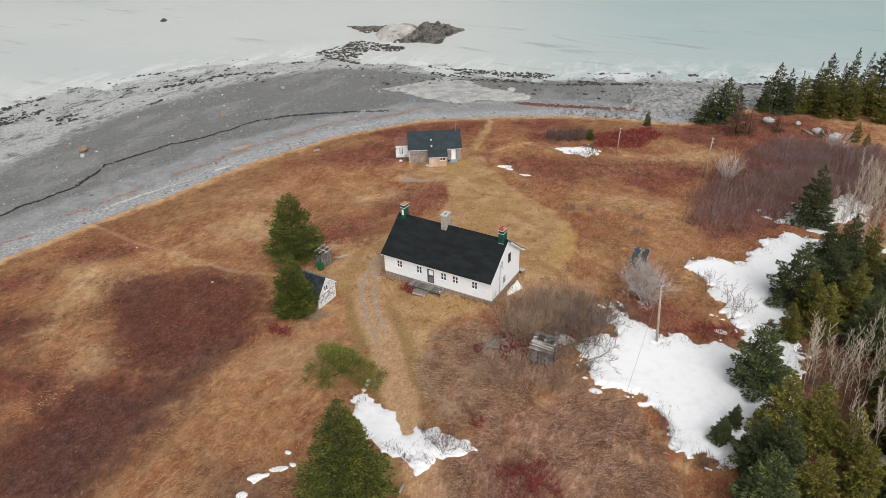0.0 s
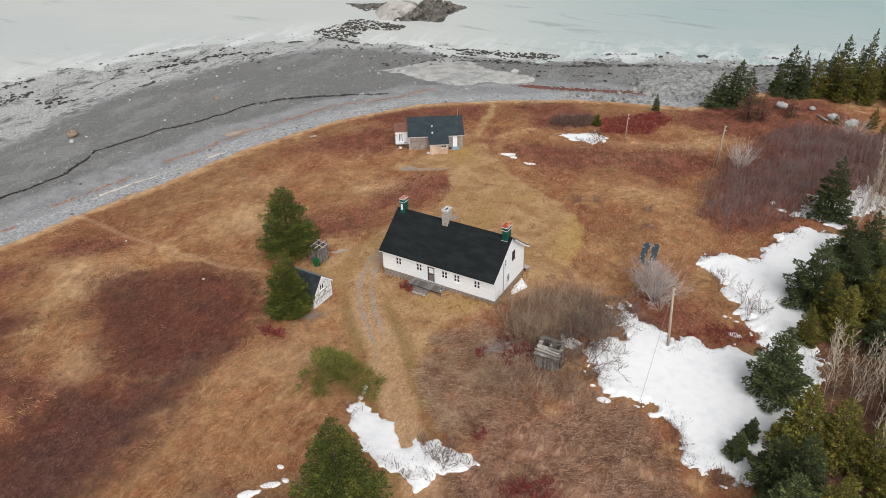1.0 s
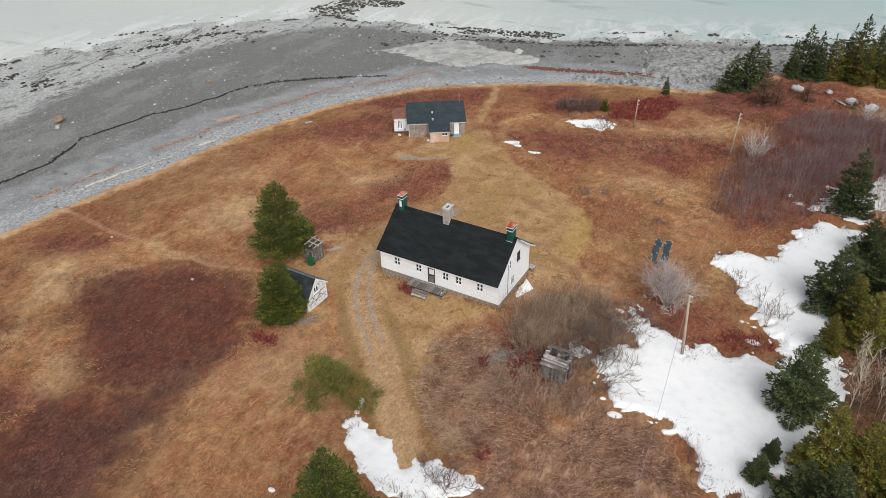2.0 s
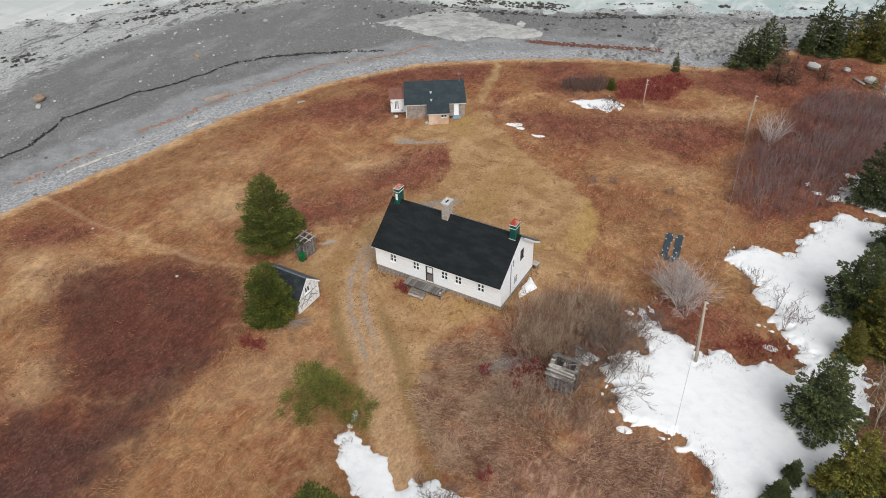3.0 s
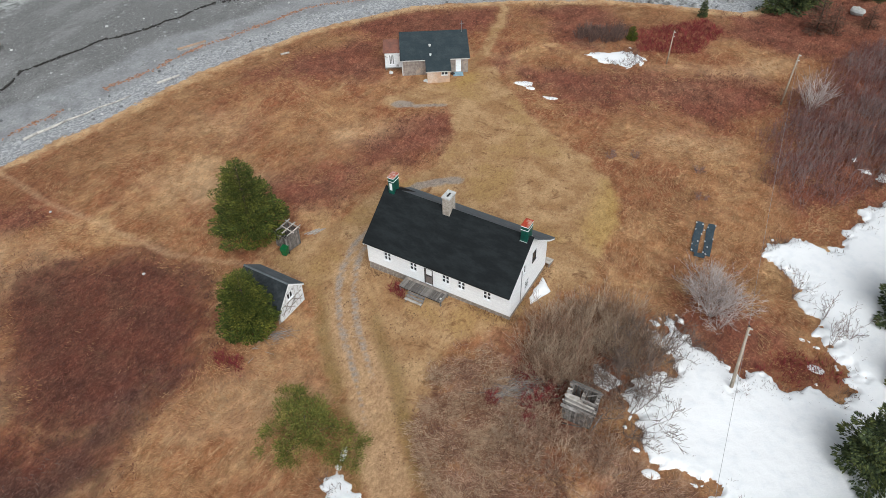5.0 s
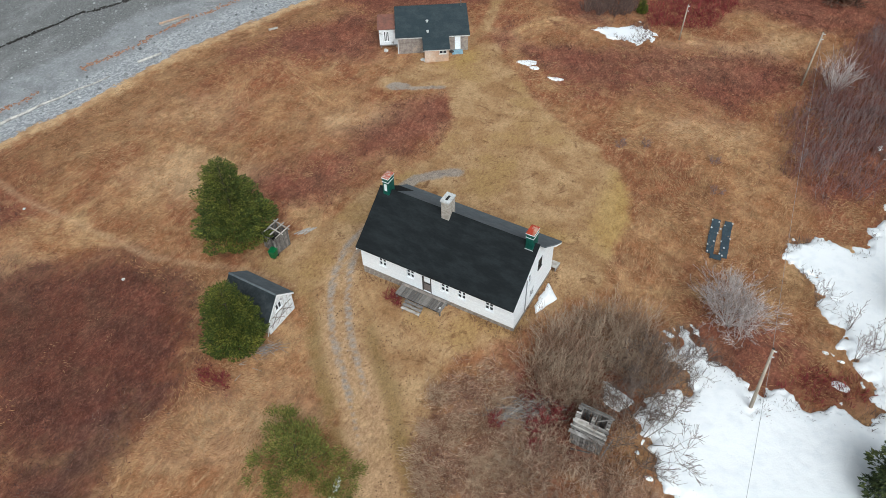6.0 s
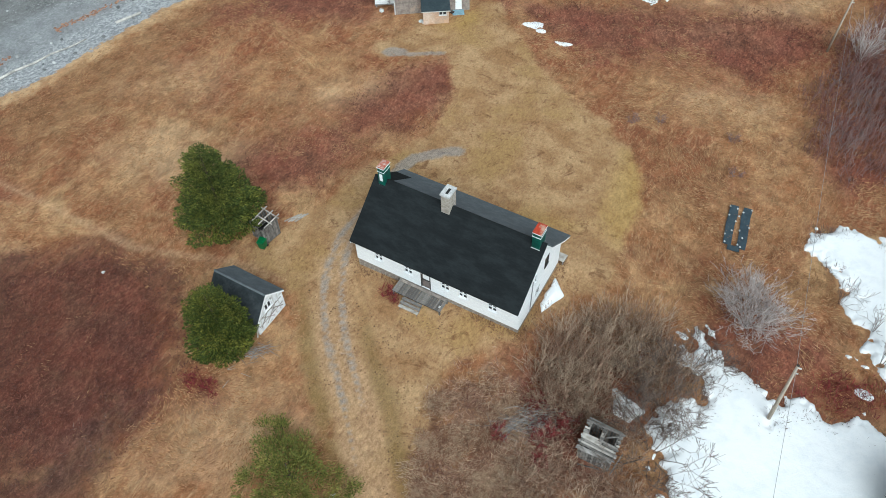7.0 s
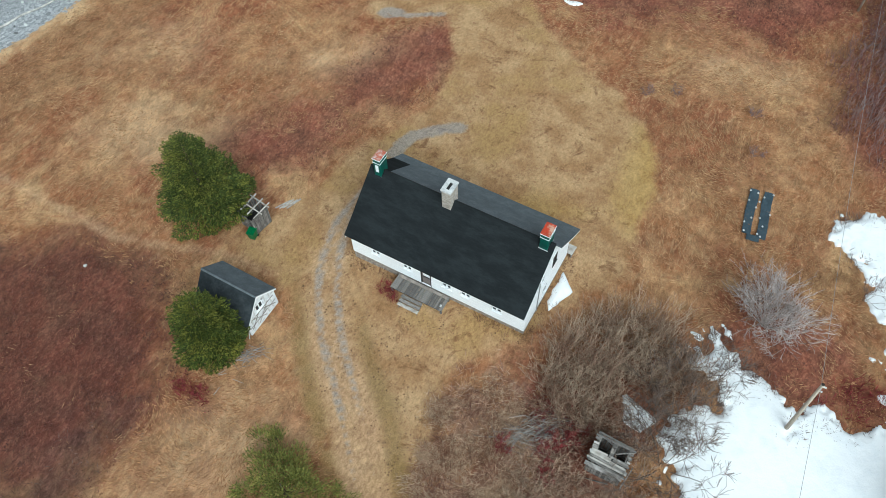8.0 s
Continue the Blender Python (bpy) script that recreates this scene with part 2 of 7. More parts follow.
# ---- mesh tools ----
def np_mesh(name, verts, faces, material, smooth_shade=False):
    """A mesh from arrays of corners and of faces with equal numbers of corners."""
    verts, faces = np.asarray(verts, np.float32), np.asarray(faces, np.int32)
    me = bpy.data.meshes.new(name)
    me.vertices.add(len(verts))
    me.vertices.foreach_set("co", verts.ravel())
    n, k = faces.shape
    me.loops.add(n * k)
    me.loops.foreach_set("vertex_index", faces.ravel())
    me.polygons.add(n)
    me.polygons.foreach_set("loop_start", np.arange(0, n * k, k, dtype=np.int32))
    me.polygons.foreach_set("use_smooth", np.full(n, smooth_shade))
    me.update(calc_edges=True)
    me.validate()
    me.materials.append(material)
    return me


def set_attr(me, name, values):
    a = me.attributes.new(name, "FLOAT", "POINT")
    a.data.foreach_set("value", np.asarray(values, np.float32))


def part(name, bm, material, parent, label="", smooth_shade=False):
    me = bpy.data.meshes.new(name)
    bmesh.ops.recalc_face_normals(bm, faces=bm.faces)
    bm.to_mesh(me)
    bm.free()
    for p in me.polygons:
        p.use_smooth = smooth_shade
    me.materials.append(material)
    ob = new(name, me)
    ob.parent = parent
    return tagged(ob, label)


def np_part(name, verts, faces, material, parent, label="", smooth_shade=False):
    ob = new(name, np_mesh(name, verts, faces, material, smooth_shade))
    ob.parent = parent
    return tagged(ob, label)


def empty(name, x, y, z, rz, label, category, group="", kind=""):
    ob = new(name)
    ob.empty_display_size = 0.3
    ob.matrix_basis = pose(x, y, z, 0, 0, rz)
    return tagged(ob, label, category, group, kind)


def add_box(bm, x0, y0, z0, x1, y1, z1, bevel=0.0, m=None):
    made = bmesh.ops.create_cube(bm, size=1)["verts"]
    for v in made:
        v.co = Vector((x0 + (v.co.x + 0.5) * (x1 - x0), y0 + (v.co.y + 0.5) * (y1 - y0), z0 + (v.co.z + 0.5) * (z1 - z0)))
    if bevel:
        edges = list({e for v in made for e in v.link_edges})
        got = bmesh.ops.bevel(bm, geom=edges, offset=bevel, segments=1, affect="EDGES")
        made = list({v for f in got["faces"] for v in f.verts} | {v for v in made if v.is_valid})
    if m is not None:
        bmesh.ops.transform(bm, matrix=m, verts=made)
    return bm


def box(*a, **k):
    return add_box(bmesh.new(), *a, **k)


def prism(points, lift):
    """A solid between an outline of 3D points and the same moved by lift."""
    bm = bmesh.new()
    a = [bm.verts.new(p) for p in points]
    b = [bm.verts.new(Vector(p) + Vector(lift)) for p in points]
    bm.faces.new(a)
    bm.faces.new(b[::-1])
    for i in range(len(a)):
        j = (i + 1) % len(a)
        bm.faces.new((a[i], b[i], b[j], a[j]))
    return bm


def tube(a, b, ra, rb, sides=8):
    a, b = Vector(a), Vector(b)
    way = (b - a).normalized()
    u = way.orthogonal().normalized()
    v = way.cross(u)
    bm = bmesh.new()
    lo = [bm.verts.new(a + ra * (u * math.cos(k * math.tau / sides) + v * math.sin(k * math.tau / sides))) for k in range(sides)]
    hi = [bm.verts.new(b + rb * (u * math.cos(k * math.tau / sides) + v * math.sin(k * math.tau / sides))) for k in range(sides)]
    bm.faces.new(lo[::-1])
    bm.faces.new(hi)
    for k in range(sides):
        j = (k + 1) % sides
        bm.faces.new((lo[k], lo[j], hi[j], hi[k]))
    return bm


def wall(u0, u1, bottom, top, cuts, openings, thick, place):
    """A wall along u with a top given as a function, cut through by openings (u0, z0, u1, z1); place(u, n, z) puts it in space."""
    us = sorted({u0, u1, *cuts, *(o[0] for o in openings), *(o[2] for o in openings)})
    bm = bmesh.new()
    for a, b in zip(us, us[1:]):
        mid = (a + b) / 2
        spans, z = [], bottom
        for o in sorted((o for o in openings if o[0] < mid < o[2]), key=lambda o: o[1]):
            spans.append((z, z, o[1], o[1]))
            z = o[3]
        spans.append((z, z, top(a), top(b)))
        for la, lb, ha, hb in spans:
            pts = [place(a, n, h) for n in (0, thick) for h in (la, ha)] + [place(b, n, h) for n in (0, thick) for h in (lb, hb)]
            v = [bm.verts.new(p) for p in pts]
            for f in ((0, 1, 5, 4), (2, 6, 7, 3), (0, 4, 6, 2), (1, 3, 7, 5), (0, 2, 3, 1), (4, 5, 7, 6)):
                bm.faces.new([v[i] for i in f])
    bmesh.ops.remove_doubles(bm, verts=bm.verts, dist=0.0005)
    return bm


# ---- materials ----
class Nodes:
    """Short words for building a node material."""

    def __init__(self, name):
        self.m = bpy.data.materials.new(name)
        self.m.use_nodes = True
        self.t = self.m.node_tree
        self.bsdf = self.t.nodes["Principled BSDF"]
        self.co = self.t.nodes.new("ShaderNodeTexCoord").outputs["Object"]

    def link(self, a, b):
        if isinstance(a, (int, float)):
            b.default_value = a
        elif isinstance(a, tuple):
            b.default_value = (*a, 1.0) if len(a) == 3 and b.type == "RGBA" else a
        else:
            self.t.links.new(a, b)

    def attr(self, name):
        n = self.t.nodes.new("ShaderNodeAttribute")
        n.attribute_name = name
        return n.outputs["Fac"]

    def noise(self, scale, detail=4.0, rough=0.6, stretch=None, turn=0.0, distort=0.0):
        n = self.t.nodes.new("ShaderNodeTexNoise")
        n.inputs["Scale"].default_value, n.inputs["Detail"].default_value = scale, detail
        n.inputs["Roughness"].default_value, n.inputs["Distortion"].default_value = rough, distort
        v = self.co
        if stretch:
            mp = self.t.nodes.new("ShaderNodeMapping")
            mp.inputs["Scale"].default_value = stretch
            mp.inputs["Rotation"].default_value = (0, 0, radians(turn))
            self.link(v, mp.inputs["Vector"])
            v = mp.outputs[0]
        self.link(v, n.inputs["Vector"])
        return n.outputs["Fac"]

    def voronoi(self, scale, feature="F1", out="Distance"):
        n = self.t.nodes.new("ShaderNodeTexVoronoi")
        n.feature = feature
        n.inputs["Scale"].default_value = scale
        self.link(self.co, n.inputs["Vector"])
        return n.outputs[out]

    def math(self, op, a, b=0.0, c=0.0):
        n = self.t.nodes.new("ShaderNodeMath")
        n.operation = op
        for v, s in zip((a, b, c), n.inputs):
            self.link(v, s)
        return n.outputs[0]

    def step(self, v, a, b, lo=0.0, hi=1.0):
        n = self.t.nodes.new("ShaderNodeMapRange")
        n.interpolation_type = "SMOOTHSTEP"
        for s, w in zip(n.inputs, (v, a, b, lo, hi)):
            self.link(w, s)
        return n.outputs[0]

    def mix(self, f, a, b):
        n = self.t.nodes.new("ShaderNodeMix")
        n.data_type = "RGBA"
        self.link(f, n.inputs[0])
        self.link(a, n.inputs[6])
        self.link(b, n.inputs[7])
        return n.outputs[2]

    def scaled(self, colour, f):
        n = self.t.nodes.new("ShaderNodeVectorMath")
        n.operation = "SCALE"
        self.link(colour, n.inputs[0])
        self.link(f, n.inputs["Scale"])
        return n.outputs[0]

    def random(self):
        return self.t.nodes.new("ShaderNodeObjectInfo").outputs["Random"]

    def island(self):
        return self.t.nodes.new("ShaderNodeNewGeometry").outputs["Random Per Island"]

    def bump(self, height, strength=0.5, distance=0.05):
        n = self.t.nodes.new("ShaderNodeBump")
        n.inputs["Strength"].default_value, n.inputs["Distance"].default_value = strength, distance
        self.link(height, n.inputs["Height"])
        self.link(n.outputs[0], self.bsdf.inputs["Normal"])

    def done(self, colour, rough=0.9, metal=0.0, spec=0.3):
        self.link(colour, self.bsdf.inputs["Base Color"])
        self.link(rough, self.bsdf.inputs["Roughness"])
        self.link(metal, self.bsdf.inputs["Metallic"])
        self.bsdf.inputs["Specular IOR Level"].default_value = spec
        return self.m


def worn(name, a, b, size=1.0, fine=12.0, rough=0.85, metal=0.0, spec=0.3, bump=0.3, stretch=None, c=None, vary=0.0):
    """A plain surface: colour a with stains of b, a fine grain and a little relief."""
    n = Nodes(name)
    big = n.step(n.noise(1 / size, 5, 0.65, stretch), 0.38, 0.68)
    grain = n.noise(fine, 4, 0.7, stretch)
    col = n.mix(big, a, b)
    if c:
        col = n.mix(n.step(n.noise(0.37 / size, 3), 0.55, 0.7), col, c)
    col = n.scaled(col, n.step(grain, 0.2, 0.8, 0.78, 1.2))
    if vary:
        col = n.scaled(col, n.step(n.random(), 0.0, 1.0, 1 - vary, 1 + vary))
    n.bump(grain, bump, 0.02)
    return n.done(col, n.step(grain, 0.2, 0.8, rough - 0.08, min(rough + 0.08, 1.0)), metal, spec)


def ground_material():
    n = Nodes("meadow_and_beach")
    broad, mid = n.noise(0.07, 4, 0.6), n.noise(0.33, 5, 0.65)
    fine = n.noise(4.2, 6, 0.8, (1.0, 0.62, 1.0), 35, 0.4)
    streak = n.noise(1.9, 6, 0.75, (1.0, 0.36, 1.0), 62, 0.9)
    grit = n.noise(14, 3, 0.8)
    dry = n.mix(n.step(mid, 0.36, 0.66), srgb(156, 107, 73), srgb(184, 144, 104))
    dry = n.mix(n.step(broad, 0.44, 0.6), dry, srgb(150, 97, 69))
    dry = n.mix(n.step(n.noise(0.11, 5, 0.7, None, 0, 0.8), 0.52, 0.68), dry, srgb(200, 162, 118))
    dry = n.mix(n.step(n.noise(0.19, 5, 0.7), 0.56, 0.7), dry, srgb(138, 94, 70))
    dry = n.mix(n.step(streak, 0.48, 0.72), dry, srgb(196, 158, 118))
    dry = n.mix(n.step(fine, 0.58, 0.8), dry, srgb(114, 82, 64))
    wob = n.math("MULTIPLY", n.math("SUBTRACT", mid, 0.5), 5.0)
    wob = n.math("ADD", wob, n.math("MULTIPLY", n.math("SUBTRACT", fine, 0.5), 2.5))
    big_wob = n.math("ADD", wob, n.math("MULTIPLY", n.math("SUBTRACT", n.noise(0.13, 4, 0.6), 0.5), 11.0))
    red = n.step(n.math("ADD", n.attr("red"), big_wob), -2.8, 3.0)
    redc = n.mix(n.step(mid, 0.35, 0.65), srgb(108, 63, 53), srgb(92, 59, 51))
    redc = n.mix(n.step(fine, 0.5, 0.75), redc, srgb(138, 94, 78))
    pale = n.step(n.math("ADD", n.attr("pale"), big_wob), -2.0, 4.0)
    dry = n.mix(n.math("MULTIPLY", pale, 0.8), dry, n.mix(n.step(fine, 0.4, 0.7), srgb(212, 178, 138), srgb(188, 150, 112)))
    brown = n.math("MULTIPLY", n.step(n.attr("seaward"), -15, -7), n.step(n.attr("seaward"), -1.5, -3.5))
    dry = n.mix(n.math("MULTIPLY", brown, 0.4), dry, n.mix(n.step(fine, 0.4, 0.7), srgb(126, 90, 66), srgb(150, 112, 80)))
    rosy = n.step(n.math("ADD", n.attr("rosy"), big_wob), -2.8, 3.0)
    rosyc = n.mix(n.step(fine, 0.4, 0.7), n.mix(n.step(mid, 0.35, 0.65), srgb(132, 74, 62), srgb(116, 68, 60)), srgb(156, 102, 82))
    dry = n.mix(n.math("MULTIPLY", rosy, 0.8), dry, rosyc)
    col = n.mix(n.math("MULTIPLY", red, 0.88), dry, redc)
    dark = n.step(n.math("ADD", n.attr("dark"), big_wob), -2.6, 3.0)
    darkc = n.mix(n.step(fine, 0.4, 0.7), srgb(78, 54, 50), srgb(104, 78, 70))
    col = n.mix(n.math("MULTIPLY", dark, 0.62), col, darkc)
    bright = n.step(n.math("ADD", n.attr("bright_red"), n.math("MULTIPLY", wob, 1.3)), -1.8, 1.8)
    col = n.mix(n.math("MULTIPLY", bright, 0.65), col, n.mix(fine, srgb(136, 58, 56), srgb(112, 60, 52)))
    reed = n.step(n.math("ADD", n.attr("reeds"), wob), -1.2, 1.2)
    reedc = n.mix(n.step(streak, 0.4, 0.65), srgb(142, 108, 92), srgb(186, 158, 138))
    reedc = n.mix(n.step(fine, 0.5, 0.72), reedc, srgb(108, 82, 72))
    reedc = n.mix(n.math("MULTIPLY", n.step(n.noise(0.17, 4, 0.65, None, 0, 0.6), 0.5, 0.62), 0.75), reedc, n.mix(n.step(streak, 0.4, 0.65), srgb(164, 116, 76), srgb(190, 146, 100)))
    reedc = n.mix(n.math("MULTIPLY", n.step(n.noise(0.36, 5, 0.75, None, 0, 1.0), 0.56, 0.68), 0.7), reedc, srgb(98, 70, 62))
    col = n.mix(n.math("MULTIPLY", reed, 0.65), col, reedc)
    mottle = n.noise(0.85, 6, 0.78, (1.0, 0.7, 1.0), 40, 0.6)
    col = n.scaled(col, n.step(mottle, 0.3, 0.7, 0.66, 1.22))
    lawn = n.step(n.math("ADD", n.attr("lawn"), n.math("MULTIPLY", wob, 0.45)), -0.5, 0.7)
    lawnc = n.mix(n.step(mid, 0.35, 0.65), srgb(162, 124, 86), srgb(190, 156, 116))
    lawnc = n.mix(n.step(n.noise(0.12, 4), 0.5, 0.66), lawnc, srgb(172, 138, 92))
    lawnc = n.mix(n.step(grit, 0.6, 0.78), lawnc, srgb(130, 106, 78))
    lawnc = n.mix(n.step(n.noise(1.3, 6, 0.85), 0.53, 0.68), lawnc, srgb(138, 100, 70))
    lawnc = n.mix(n.math("MULTIPLY", n.step(n.noise(0.42, 6, 0.8, None, 0, 1.0), 0.55, 0.66), 0.8), lawnc, srgb(122, 86, 60))
    lawnc = n.mix(n.math("MULTIPLY", n.step(n.math("ADD", n.attr("golden"), wob), -1.5, 2.0), 0.42), lawnc, srgb(182, 150, 76))
    col = n.mix(lawn, col, lawnc)
    path = n.step(n.math("ADD", n.attr("path"), n.math("MULTIPLY", wob, 0.16)), -0.5, 0.35)
    pathc = n.mix(n.step(fine, 0.4, 0.7), srgb(186, 150, 116), srgb(208, 174, 138))
    verge = n.step(n.math("ADD", n.attr("verge"), n.math("MULTIPLY", wob, 0.45)), -0.6, 0.6)
    col = n.mix(n.math("MULTIPLY", verge, 0.65), col, n.mix(n.step(grit, 0.4, 0.65), srgb(124, 102, 62), srgb(146, 120, 76)))
    col = n.mix(n.math("MULTIPLY", path, 0.5), col, pathc)
    grav = n.step(n.math("ADD", n.attr("gravel"), n.math("ADD", n.math("MULTIPLY", wob, 0.12), n.math("MULTIPLY", n.math("SUBTRACT", n.noise(0.9, 5, 0.75), 0.5), 0.9))), -0.25, 0.2)
    gravc = n.mix(n.step(grit, 0.35, 0.65), srgb(132, 127, 123), srgb(172, 168, 164))
    col = n.mix(n.math("MULTIPLY", grav, 0.7), col, gravc)
    # the beach: pebbles above, grey sand, dark gravel, weed-mottled flats
    sea = n.attr("seaward")
    w2 = n.math("MULTIPLY", n.math("SUBTRACT", n.noise(0.16, 4), 0.5), 6.0)
    s = n.math("ADD", sea, w2)
    stones = n.voronoi(4.0, out="Color")
    peb = n.mix(n.step(stones, 0.3, 0.8), srgb(152, 153, 155), srgb(190, 191, 192))
    sand = n.mix(n.step(mid, 0.35, 0.65), srgb(160, 161, 162), srgb(140, 141, 142))
    shingle = n.mix(n.step(grit, 0.42, 0.66), srgb(100, 100, 99), srgb(156, 156, 154))
    shingle = n.mix(n.math("MULTIPLY", n.step(n.noise(0.12, 5, 0.7, (1, 0.4, 1), 35), 0.5, 0.62), 0.5), shingle, srgb(150, 150, 149))
    shingle = n.mix(n.step(n.voronoi(1.5), 0.2, 0.1), shingle, srgb(182, 182, 180))
    sand = n.mix(n.math("MULTIPLY", n.step(n.noise(0.55, 7, 0.8, (1, 0.5, 1), 35, 0.6), 0.5, 0.64), 0.7), sand, n.mix(n.step(stones, 0.3, 0.8), srgb(120, 120, 120), srgb(186, 186, 184)))
    b = n.mix(n.step(s, 4.0, 7.5), peb, sand)
    b = n.mix(n.step(s, 12.5, 15.0), b, shingle)
    wet = n.step(n.math("ADD", n.attr("flats"), n.math("ADD", w2, n.math("MULTIPLY", n.math("SUBTRACT", n.noise(0.5, 6, 0.8), 0.5), 9.0))), -2.5, 2.5)
    weed = n.step(n.noise(0.3, 7, 0.85, (1, 0.45, 1), 40, 0.8), 0.51, 0.6)
    flats = n.mix(weed, n.mix(n.step(fine, 0.4, 0.6), srgb(158, 160, 158), srgb(196, 198, 196)), srgb(112, 112, 109))
    b = n.mix(wet, b, flats)
    edge = n.math("ADD", sea, n.math("ADD", n.math("MULTIPLY", wob, 0.5), n.math("ADD", n.math("MULTIPLY", w2, 0.35), n.math("MULTIPLY", n.math("SUBTRACT", n.noise(0.8, 5, 0.75), 0.5), 3.5))))
    straw = n.math("MULTIPLY", n.step(n.math("ABSOLUTE", n.math("SUBTRACT", edge, -0.7)), 2.2, 0.3), n.step(n.noise(0.22, 5, 0.75), 0.4, 0.58, 0.35, 1.0))
    col = n.mix(n.math("MULTIPLY", straw, 0.9), col, n.mix(n.step(fine, 0.4, 0.65), srgb(230, 198, 154), srgb(204, 164, 120)))
    col = n.mix(n.step(edge, -0.1, 0.4), col, b)
    col = n.scaled(col, n.step(n.math("ADD", fine, n.math("MULTIPLY", grit, 0.6)), 0.42, 1.18, 0.55, 1.43))
    n.bump(n.math("ADD", n.math("MULTIPLY", fine, 1.6), n.math("ADD", streak, n.math("MULTIPLY", grit, 0.4))), 0.7, 0.16)
    return n.done(col, 0.95, 0.0, 0.15)


def water_material():
    n = Nodes("sea_water")
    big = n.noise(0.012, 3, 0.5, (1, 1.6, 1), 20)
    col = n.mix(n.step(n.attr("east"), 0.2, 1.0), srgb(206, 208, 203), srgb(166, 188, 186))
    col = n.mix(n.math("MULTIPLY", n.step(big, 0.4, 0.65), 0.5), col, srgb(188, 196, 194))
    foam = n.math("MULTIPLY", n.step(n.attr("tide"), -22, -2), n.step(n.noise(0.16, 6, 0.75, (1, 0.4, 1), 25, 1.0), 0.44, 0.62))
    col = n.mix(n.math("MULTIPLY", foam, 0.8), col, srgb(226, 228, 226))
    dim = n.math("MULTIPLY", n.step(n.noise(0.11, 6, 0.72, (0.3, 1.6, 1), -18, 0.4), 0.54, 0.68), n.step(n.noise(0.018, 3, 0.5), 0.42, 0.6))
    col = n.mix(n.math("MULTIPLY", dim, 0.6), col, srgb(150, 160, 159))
    n.bump(n.noise(0.5, 5, 0.6, (0.5, 1.4, 1), -18), 0.25, 0.25)
    return n.done(col, 0.22, 0.0, 0.4)


def snow_material():
    n = Nodes("old_snow")
    grain, lump = n.noise(9, 4, 0.7), n.noise(0.9, 4)
    col = n.mix(n.step(lump, 0.45, 0.7), (0.88, 0.885, 0.89), (0.82, 0.835, 0.85))
    col = n.mix(n.step(n.noise(2.6, 5, 0.8), 0.66, 0.76), col, (0.5, 0.46, 0.42))
    n.bump(n.math("ADD", grain, n.math("MULTIPLY", lump, 3.0)), 0.4, 0.07)
    return n.done(col, 0.8, 0.0, 0.2)


def plant_material(name, a, b, c=None, rough=0.8, translucent=0.0):
    """Leaves, blades and twigs: each one takes its own tone between a and b (and c for some)."""
    n = Nodes(name)
    r = n.island()
    col = n.mix(r, a, b)
    big = n.noise(0.4, 3)
    if c:
        col = n.mix(n.step(n.math("ADD", n.math("MULTIPLY", r, 0.35), big), 0.62, 0.82), col, c)
    col = n.scaled(col, n.step(n.math("FRACT", n.math("MULTIPLY", r, 17.3)), 0.0, 1.0, 0.7, 1.3))
    return n.done(col, rough, 0.0, 0.2)


def needle_material(name, a, b, c):
    n = Nodes(name)
    r = n.math("FRACT", n.math("ADD", n.island(), n.random()))
    col = n.mix(n.step(r, 0.1, 0.9), a, b)
    col = n.mix(n.step(n.math("ADD", n.noise(0.55, 3), n.math("MULTIPLY", r, 0.25)), 0.58, 0.85), col, c)
    col = n.scaled(col, n.step(n.random(), 0.0, 1.0, 0.85, 1.2))
    col = n.scaled(col, n.step(n.math("FRACT", n.math("MULTIPLY", r, 23.7)), 0.0, 1.0, 0.68, 1.32))
    return n.done(col, 0.75, 0.0, 0.25)


